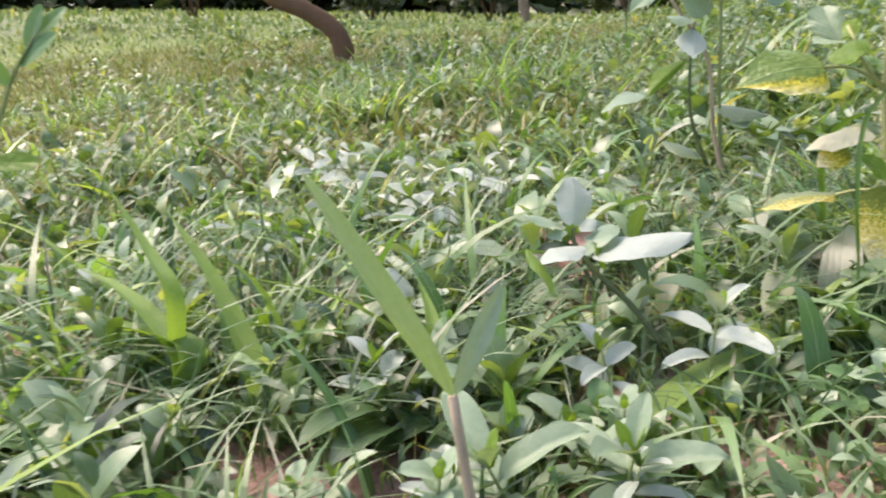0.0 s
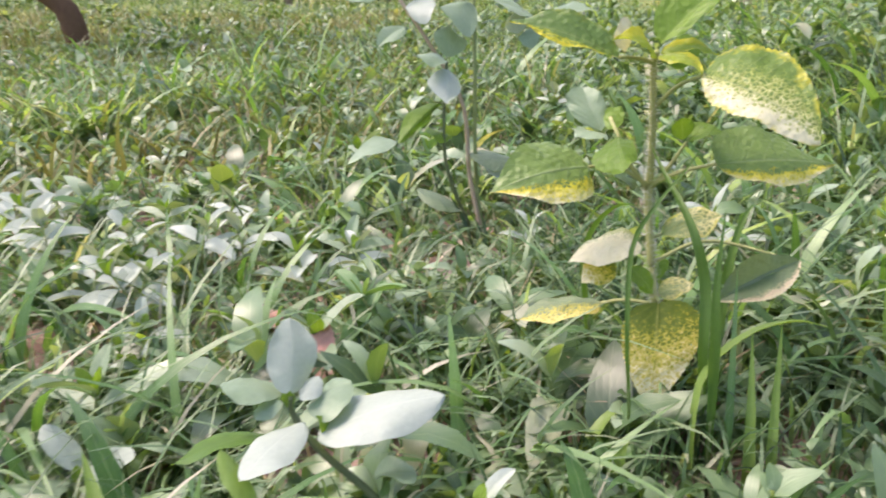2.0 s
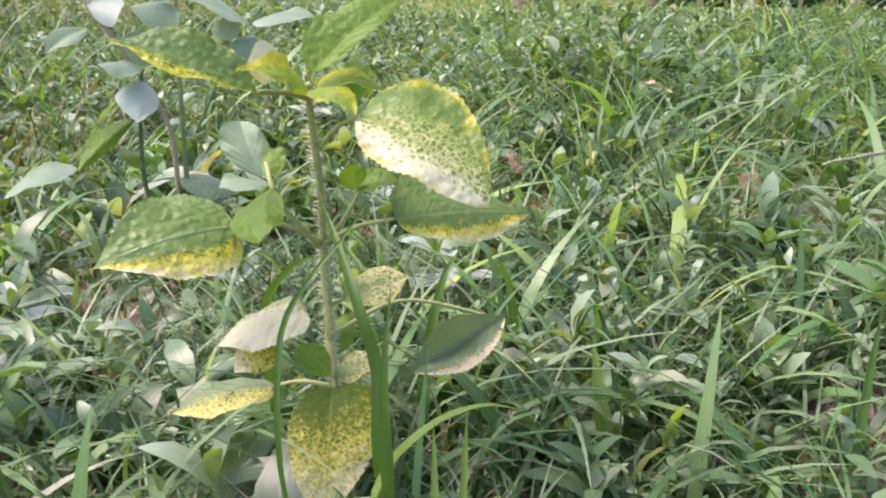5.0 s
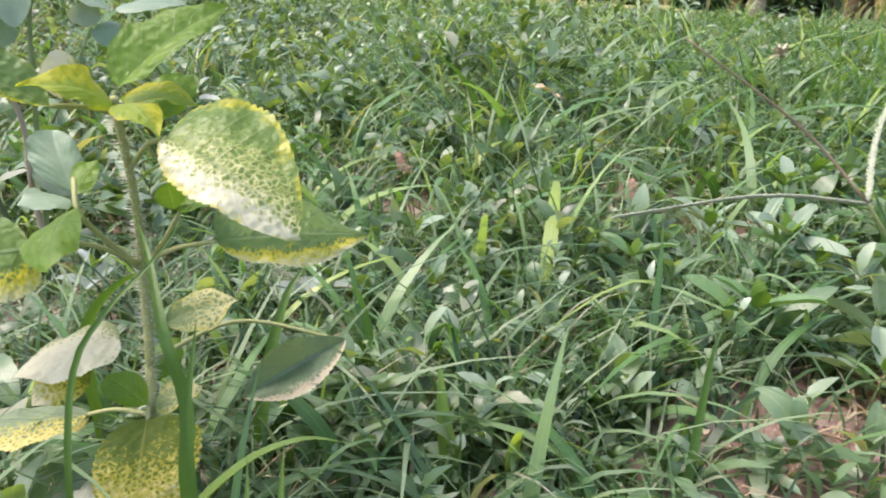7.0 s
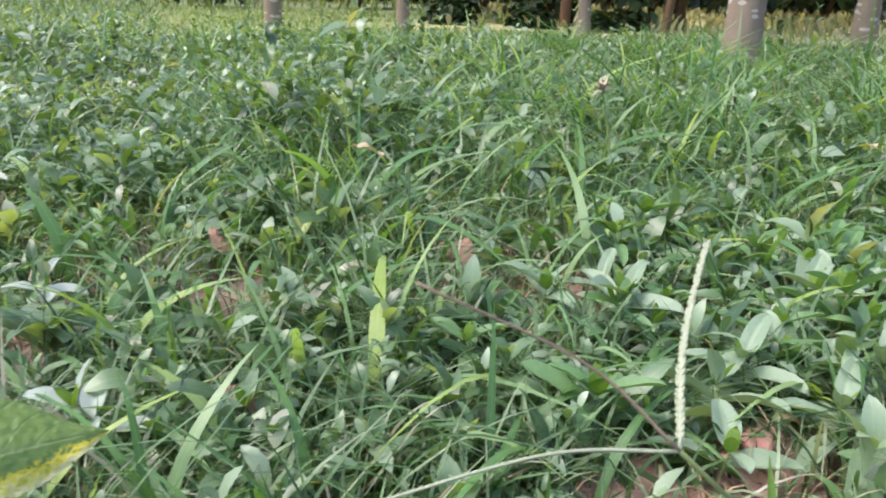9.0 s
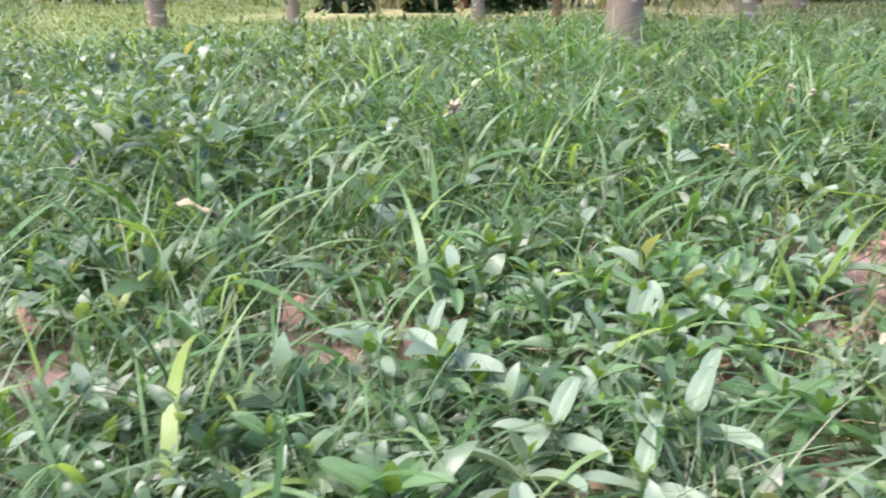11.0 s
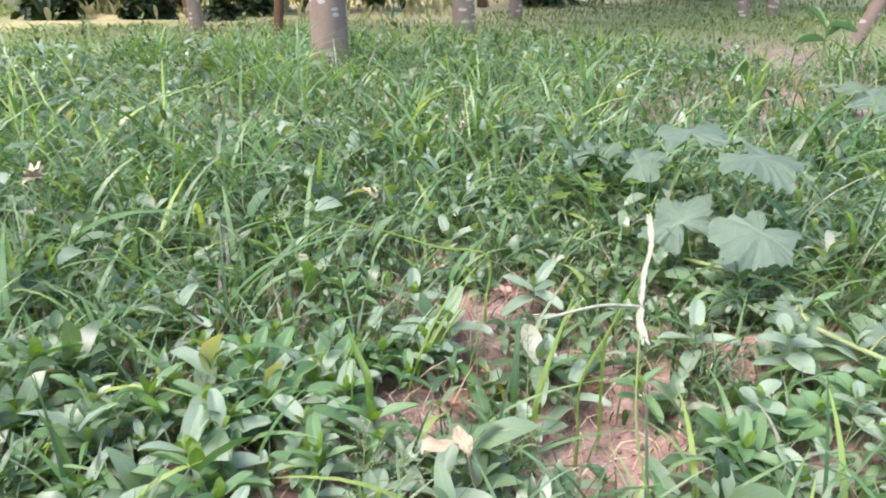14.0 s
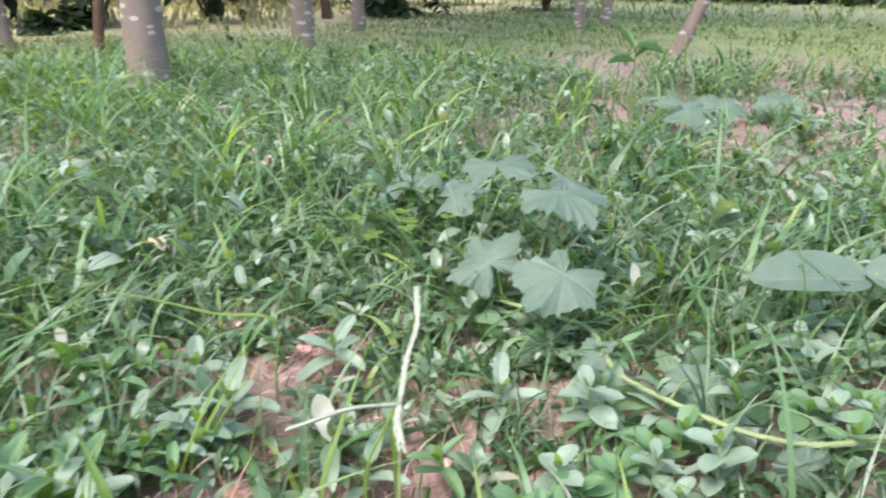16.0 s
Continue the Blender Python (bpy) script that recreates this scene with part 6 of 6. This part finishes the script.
def dried_flower(foot, top, size, seed):
    r = rand(seed)
    root = plant_root("dried_flower", (*foot, 0), "dried tan flower head on a thin bent stalk", "dried flower", "dried flowers")
    g = float(lie(np.array(foot[0]), np.array(foot[1])))
    stem_tube("stalk", [(*foot, g - 0.004), ((foot[0] + top[0]) / 2 + 0.01, (foot[1] + top[1]) / 2, top[2] * 0.55), top], 0.0017, STEM_GREEN, root, 0.8)
    top = np.array(top)
    for k in range(44):
        a = k * 2.4 + r.uniform(0, 0.3)
        w = np.array([math.cos(a), math.sin(a), r.uniform(-0.5, 1.2)]) * r.uniform(0.35, 0.72)
        s = np.array([-math.sin(a), math.cos(a), 0]) * size * 0.11
        end = top + w * size
        part("petal", leaf_mesh("petal", top, end, (top + end) / 2 + s, (top + end) / 2 - s, 0.0, 7, 3, 0.02), FLOWER_DRY, root)


dried_flower((1.56, 0.93), (1.548, 0.958, 0.183), 0.026, 1)
dried_flower((2.20, 0.50), (2.184, 0.507, 0.155), 0.014, 2)
dried_flower((2.27, 0.58), (2.25, 0.557, 0.15), 0.013, 3)


# ---- airy seed panicles over the clay ----
def panicle(foot, top, spread, seed):
    """A fine stalk with hair-thin side branches that carry tiny seeds."""
    r = rand(seed)
    root = plant_root("grass_panicle", (foot[0], foot[1], 0), "airy pale green grass panicle on a thin stalk", "seed head", "airy grass panicles")
    g = float(lie(np.array(foot[0]), np.array(foot[1])))
    line = [(foot[0], foot[1], g - 0.004), ((foot[0] + top[0]) / 2 + 0.003, (foot[1] + top[1]) / 2, (g + top[2]) / 2), top]
    stem_tube("stalk", line, 0.0007, STEM_GREEN, root, 0.5)
    for k in range(18):
        t = 0.38 + 0.62 * k / 17
        at = bezier(line, np.array([t]))[0]
        a = k * 2.4 + r.uniform(-0.3, 0.3)
        reach = spread * (1.15 - t) * r.uniform(0.7, 1.2)
        end = at + np.array([math.cos(a) * reach, math.sin(a) * reach, reach * 0.55])
        branch = stem_tube("branch", [at, (at + end) / 2 + [0, 0, 0.002], end], 0.0003, STEM_GREEN, root, 0.7)
        for j in range(5):
            spot = at + (end - at) * (0.35 + 0.16 * j) + r.normal(0, 0.0012, 3)
            ob = part("seed", SEED, SEED_PALE, branch)
            ob.matrix_basis = Matrix.Translation(Vector(spot)) @ Matrix.Rotation(a, 4, "Z") @ Matrix.Diagonal((0.0007, 0.0007, 0.0022, 1.0))


panicle((1.404, 0.246), (1.441, 0.257, 0.102), 0.022, 1)
panicle((1.524, 0.328), (1.548, 0.336, 0.086), 0.018, 2)
panicle((1.208, 0.360), (1.223, 0.360, 0.108), 0.040, 3)
panicle((1.238, 0.340), (1.248, 0.330, 0.098), 0.035, 4)


# ---- single weeds and tufts among the growth ----
def weed_template(seed, pairs, leaf, ratio, height, material, label="small weed with paired pointed pale green leaves", widest=0.42):
    """A small weed with leaves in crossed pairs, built at the origin."""
    r = rand(seed)
    root = plant_root("small_weed", (0, 0, 0), label, "weed plant", "small weeds")
    bend = r.normal(0, 0.012, 2)
    line = [(0, 0, -0.006), (bend[0] * 0.5, bend[1] * 0.3, height * 0.5), (bend[0], bend[1], height)]
    stem_tube("stem", line, 0.0012, STEM_GREEN, root, 0.7)
    for k in range(pairs):
        t = 0.35 + 0.65 * (k + 1) / pairs
        at = bezier(line, np.array([t]))[0]
        for s in (0, 1):
            a = seed + k * 1.57 + s * 3.14 + r.normal(0, 0.2)
            p = r.normal(0.15 if k < pairs - 1 else 0.55, 0.2)
            w = np.array([math.cos(a) * math.cos(p), math.sin(a) * math.cos(p), math.sin(p)])
            ln = leaf * (1.0 - 0.30 * k / pairs) * r.uniform(0.8, 1.15)
            tip = at + w * ln + [0, 0, -0.12 * ln]
            sd = np.array([-math.sin(a), math.cos(a), r.normal(0, 0.2)]) * ln * ratio
            mid = at + w * ln * 0.45 + [0, 0, 0.06 * ln]
            part("leaf", leaf_mesh("leaf", at, tip, mid + sd, mid - sd, 0.0, 11, 7, 0.014, widest), material, root)
    for s in range(2):
        a = seed * 1.3 + s * 3.0
        ln = leaf * 0.4
        at = np.array(line[-1])
        w = np.array([math.cos(a) * 0.4, math.sin(a) * 0.4, 0.9])
        sd = np.array([-math.sin(a), math.cos(a), 0]) * ln * 0.25
        part("leaf", leaf_mesh("leaf", at, at + w * ln, at + w * ln * 0.45 + sd, at + w * ln * 0.45 - sd, 0.0, 7, 5, 0.01), LEAF_FRESH, root)
    return root


TEMPLATES = [weed_template(1, 2, 0.040, 0.20, 0.030, LEAF_WEED), weed_template(2, 3, 0.034, 0.24, 0.045, LEAF_SILVER), weed_template(3, 3, 0.046, 0.16, 0.055, LEAF_WEED),
             weed_template(4, 2, 0.048, 0.22, 0.035, LEAF_SILVER), weed_template(5, 4, 0.034, 0.25, 0.060, LEAF_WEED),
             weed_template(6, 3, 0.060, 0.17, 0.050, LEAF_SILVER, "weed with long lance-shaped silvery green leaves"), weed_template(7, 3, 0.062, 0.15, 0.060, LEAF_WEED, "weed with long lance-shaped green leaves"),
             weed_template(8, 3, 0.034, 0.33, 0.040, LEAF_WEED, "low weed with rounded pale green leaves", 0.58), weed_template(10, 3, 0.052, 0.17, 0.075, LEAF_SHEEN_PALE, "weed with whitish lance-shaped leaves, sky sheen painted into their colour"), weed_template(9, 4, 0.031, 0.31, 0.055, LEAF_SILVER, "low weed with rounded pale green leaves", 0.58)]


def plant_weed(k, x, y, size, turn, tilt=(0, 0)):
    ob = TEMPLATES[k % 10]
    m = pose(x, y, float(lie(np.array(x), np.array(y))), tilt[0], tilt[1], math.degrees(turn)) @ Matrix.Scale(size, 4)
    made = copy_thing(ob, m)
    made.scale = (size, size, size)
    return made


ROUND = [(1.81, -0.41), (1.78, -0.35), (1.68, -0.34), (1.70, -0.38), (1.59, -0.25), (1.57, -0.28), (1.60, -0.34), (1.70, -0.30), (1.51, -0.28), (1.56, -0.33), (1.47, -0.03), (1.46, 0.01), (1.44, -0.02), (1.46, -0.07), (1.51, -0.11), (1.46, -0.14), (1.51, -0.07),
         (1.65, -0.42), (1.74, -0.43), (1.63, -0.30), (1.66, -0.26), (1.73, -0.26), (1.55, -0.38), (1.42, -0.10), (1.41, 0.03), (1.56, -0.03), (0.30, 0.52), (0.32, 0.51), (0.35, 0.50), (0.32, 0.48), (0.17, 0.52), (0.18, 0.50)]
LANCE = [(1.48, 0.41), (1.45, 0.43), (1.63, 0.45), (1.44, 0.51), (1.48, 0.55), (1.94, 0.52), (1.62, 0.57), (1.56, 0.49), (1.57, 0.25), (1.50, 0.21), (1.52, 0.11), (1.17, 0.49), (1.14, 0.44), (1.03, 0.63), (1.04, 0.46), (0.93, 0.52), (0.89, 0.70), (0.88, 0.61), (1.06, 0.42), (0.76, 0.87), (0.80, 0.78), (1.16, 0.58), (0.94, 0.88), (1.26, 0.43), (1.0, 0.52), (1.34, 0.49), (1.27, 0.52),
         (1.46, 0.70), (1.28, 0.67), (1.30, 0.78), (1.56, 0.37), (1.40, 0.02), (1.36, -0.02), (1.25, 0.30), (1.19, 0.72), (1.69, -0.05), (1.50, 0.44), (1.42, 0.46), (1.44, 0.25), (1.61, 0.07), (1.40, 0.55), (1.12, 0.36), (0.98, 0.44), (1.40, 0.52), (1.37, 0.47), (1.36, 0.43), (1.45, 0.58), (1.33, 0.42), (1.48, 0.49), (1.43, 0.50), (1.39, 0.46),
         (0.23, 0.81), (0.29, 0.83), (1.08, 0.54), (1.10, 0.70), (0.97, 0.74), (0.88, 0.50)]
# pale and broad weeds that stand alone: x, y, kind, size
SINGLE = [(0.24, 0.55, 8, 0.75), (0.19, 0.55, 8, 0.6), (0.16, 0.48, 5, 0.6), (0.17, 0.46, 8, 0.5), (0.21, 0.48, 3, 0.6), (0.06, 0.58, 8, 0.7), (0.03, 0.50, 3, 0.6), (0.08, 0.48, 8, 0.55), (-0.12, 0.95, 8, 0.8), (-0.07, 0.94, 5, 0.8), (0.10, 1.10, 8, 0.9), (-0.09, 1.36, 8, 1.0),
          (-0.10, 0.73, 5, 0.7), (-0.08, 0.54, 8, 0.55), (-0.19, 0.77, 8, 0.7), (0.19, 1.04, 8, 0.9), (0.12, 0.97, 8, 0.8), (0.10, 0.91, 8, 0.75), (0.13, 1.04, 5, 0.8), (0.00, 1.13, 8, 0.9), (0.13, 0.82, 8, 0.7), (0.17, 0.79, 5, 0.7), (0.22, 1.08, 5, 0.8), (0.29, 0.96, 8, 0.8),
          (1.042, 0.666, 5, 1.15), (0.886, 0.879, 9, 0.9), (0.668, 1.068, 8, 0.8), (0.625, 0.82, 8, 0.95), (0.70, 0.80, 5, 0.8), (1.023, 0.621, 3, 1.1), (1.426, 0.632, 3, 1.1), (1.021, 0.735, 5, 1.0), (1.502, 0.395, 3, 0.95)]
FIRST = [(0.16, 0.52), (0.12, 0.47), (-0.15, 0.56), (-0.13, 0.67), (-0.08, 0.75), (0.17, 0.46), (0.02, 0.48), (0.14, 0.78), (-0.02, 0.66), (-0.10, 0.52), (0.08, 0.45)]
PALE = [(-0.06, 1.39), (-0.0, 1.25), (0.04, 1.28), (0.08, 1.13), (0.1, 0.97), (0.13, 1.15), (0.18, 1.19), (-0.0, 1.14), (0.06, 1.08), (0.14, 1.06), (0.24, 0.95), (0.29, 1.04), (0.04, 1.0), (-0.0, 1.32), (0.11, 1.25), (0.15, 1.07), (-0.03, 0.84), (0.07, 0.77), (0.08, 0.98)]
q = rand(510)
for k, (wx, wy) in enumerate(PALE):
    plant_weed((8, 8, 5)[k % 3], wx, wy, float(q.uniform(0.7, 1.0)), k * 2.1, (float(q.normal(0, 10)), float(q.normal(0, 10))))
for k, (wx, wy, kind, size) in enumerate(SINGLE):
    plant_weed(kind, wx, wy, size, k * 1.7, (float(q.normal(0, 8)), float(q.normal(0, 8))))
for k, (wx, wy) in enumerate(ROUND):
    plant_weed((7, 9)[k % 2], wx, wy, float(q.uniform(1.0, 1.35)) * (0.55 if wx < 0.6 else 1.0), k * 2.1, (float(q.normal(0, 6)), float(q.normal(0, 6))))
for k, (wx, wy) in enumerate(LANCE):
    plant_weed((5, 6, 3, 5, 2, 6)[k % 6], wx, wy, float(q.uniform(0.75, 1.1)), k * 2.1, (float(q.normal(0, 8)), float(q.normal(0, 8))))
for k, (wx, wy) in enumerate(FIRST):
    plant_weed((3, 5, 9, 1)[k % 4], wx, wy, float(q.uniform(0.65, 0.9)), k * 2.1, (float(q.normal(0, 8)), float(q.normal(0, 8))))
# lance-leaved weeds that cover the ground beside the clay
q = rand(530)
for k in range(54):
    u, v = q.normal(0, 1, 2)
    wx, wy = ((1.28 + 0.16 * u, 0.50 + 0.12 * v), (1.04 + 0.14 * u, 0.62 + 0.10 * v))[k % 3 == 2]
    if np.hypot(wx - 0.55, wy - 0.30) > 0.42:
        plant_weed((5, 6, 3, 2, 5, 3)[k % 6], float(wx), float(wy), float(q.uniform(0.55, 1.05)), float(q.uniform(0, 6.28)), (float(q.normal(0, 10)), float(q.normal(0, 10))))
q = rand(500)
px, py = scatter(q, 170, 0.25, 1.9, keep=0.25)
for k in range(len(px)):
    plant_weed(k if k % 10 != 8 or px[k] < 0.5 else 5, float(px[k]), float(py[k]), float(q.uniform(0.5, 1.0) * room(px[k], py[k])), float(q.uniform(0, 6.28)), (float(q.normal(0, 8)), float(q.normal(0, 8))))
for ob in TEMPLATES[:]:
    ob.matrix_basis = pose(-0.25 + 0.13 * TEMPLATES.index(ob), 1.15 + 0.05 * TEMPLATES.index(ob), 0.0)

# weed with dark top leaves and one lime leaf
edge_weed = plant_root("dark_leaf_weed", (-0.20, 0.62, 0), "thin weed with small dark green top leaves", "weed plant")
stem_tube("stem", [(-0.20, 0.62, -0.004), (-0.177, 0.62, 0.152), (-0.14, 0.62, 0.228), (-0.112, 0.62, 0.262)], 0.0016, STEM_GREEN, edge_weed, 0.6)
for b, t, half, mat in (((-0.128, 0.62, 0.243), (-0.100, 0.615, 0.258), 0.006, LEAF_WEED), ((-0.122, 0.62, 0.250), (-0.108, 0.622, 0.275), 0.0055, LEAF_WEED), ((-0.136, 0.62, 0.233), (-0.150, 0.612, 0.256), 0.006, LEAF_WEED),
                        ((-0.118, 0.62, 0.255), (-0.096, 0.626, 0.272), 0.005, LEAF_WEED), ((-0.163, 0.62, 0.190), (-0.128, 0.612, 0.187), 0.0065, LEAF_FRESH), ((-0.168, 0.62, 0.178), (-0.196, 0.616, 0.196), 0.0065, LEAF_FRESH)):
    b, t = np.array(b), np.array(t)
    s = np.cross(t - b, (0, -0.8, 0.6))
    s = s / np.linalg.norm(s) * half
    blade_leaf("leaf", b, t, (b + t) / 2 + s, (b + t) / 2 - s, mat, edge_weed, 0.0)

# tall sprout standing over the meadow
sprout = plant_root("tall_sprout", (2.62, -0.215, 0), "tall green sprout with narrow drooping leaves", "weed plant")
stem_tube("stem", [(2.62, -0.215, -0.005), (2.63, -0.22, 0.15), (2.62, -0.217, 0.345)], 0.0028, STEM_GREEN, sprout)
for k, (dx, dy, dz) in enumerate([(0.0, 0.10, -0.01), (0.02, -0.08, 0.05), (-0.08, 0.02, 0.02), (0.05, 0.06, 0.07), (-0.02, -0.10, -0.02)]):
    b = np.array((2.62, -0.217, 0.30 + 0.008 * k))
    t = b + np.array([dx, dy, dz]) * 0.6
    s = np.cross([dx, dy, dz], [0, 0, 1.0])
    s = s / np.linalg.norm(s) * 0.006
    blade_leaf("leaf", b, t, (b + t) / 2 + s + [0, 0, 0.015], (b + t) / 2 - s + [0, 0, 0.015], LEAF_WEED, sprout, 0.0)

# clover-like weed by the vine
clover = plant_root("clover", (2.02, 0.27, 0), "bright green clover patch with rounded leaflets", "weed plant")
q = rand(600)
for k in range(14):
    c = np.array((2.02 + q.normal(0, 0.035), 0.25 + q.normal(0, 0.05), 0.05 + q.uniform(0, 0.06)))
    stem_tube("stalk", [(c[0], c[1] - 0.02, -0.005), c - [0.005, 0, 0.02], c], 0.0007, STEM_GREEN, clover)
    for j in range(3):
        a = j * 2.09 + k
        w = np.array([math.cos(a), math.sin(a), 0.15]) * 0.016
        s = np.array([-math.sin(a), math.cos(a), 0]) * 0.008
        part("leaflet", leaf_mesh("leaflet", c, c + w, c + w * 0.65 + s, c + w * 0.65 - s, 0.0, 7, 5, 0.01, 0.62), LEAF_FRESH, clover)

# small twigs on the clay
for k, (a, b) in enumerate([((1.45, 0.10), (1.60, 0.16)), ((1.28, 0.20), (1.38, 0.12)), ((0.78, 0.46), (0.90, 0.53)), ((1.66, 0.36), (1.75, 0.30)), ((1.5, 0.36), (1.6, 0.40)), ((1.1, 0.36), (1.2, 0.30)), ((0.14, 0.70), (0.24, 0.75))]):
    ga, gb = (float(lie(np.array(p[0]), np.array(p[1]))) + 0.003 for p in (a, b))
    thing("twig", tube_mesh("twig", [(*a, ga), ((a[0] + b[0]) / 2, (a[1] + b[1]) / 2 + 0.006, (ga + gb) / 2 + 0.004), (*b, gb)], 0.0014, 0.6, 7), TWIG, "thin brown dead twig lying on soil", "twig", "twigs on the soil")
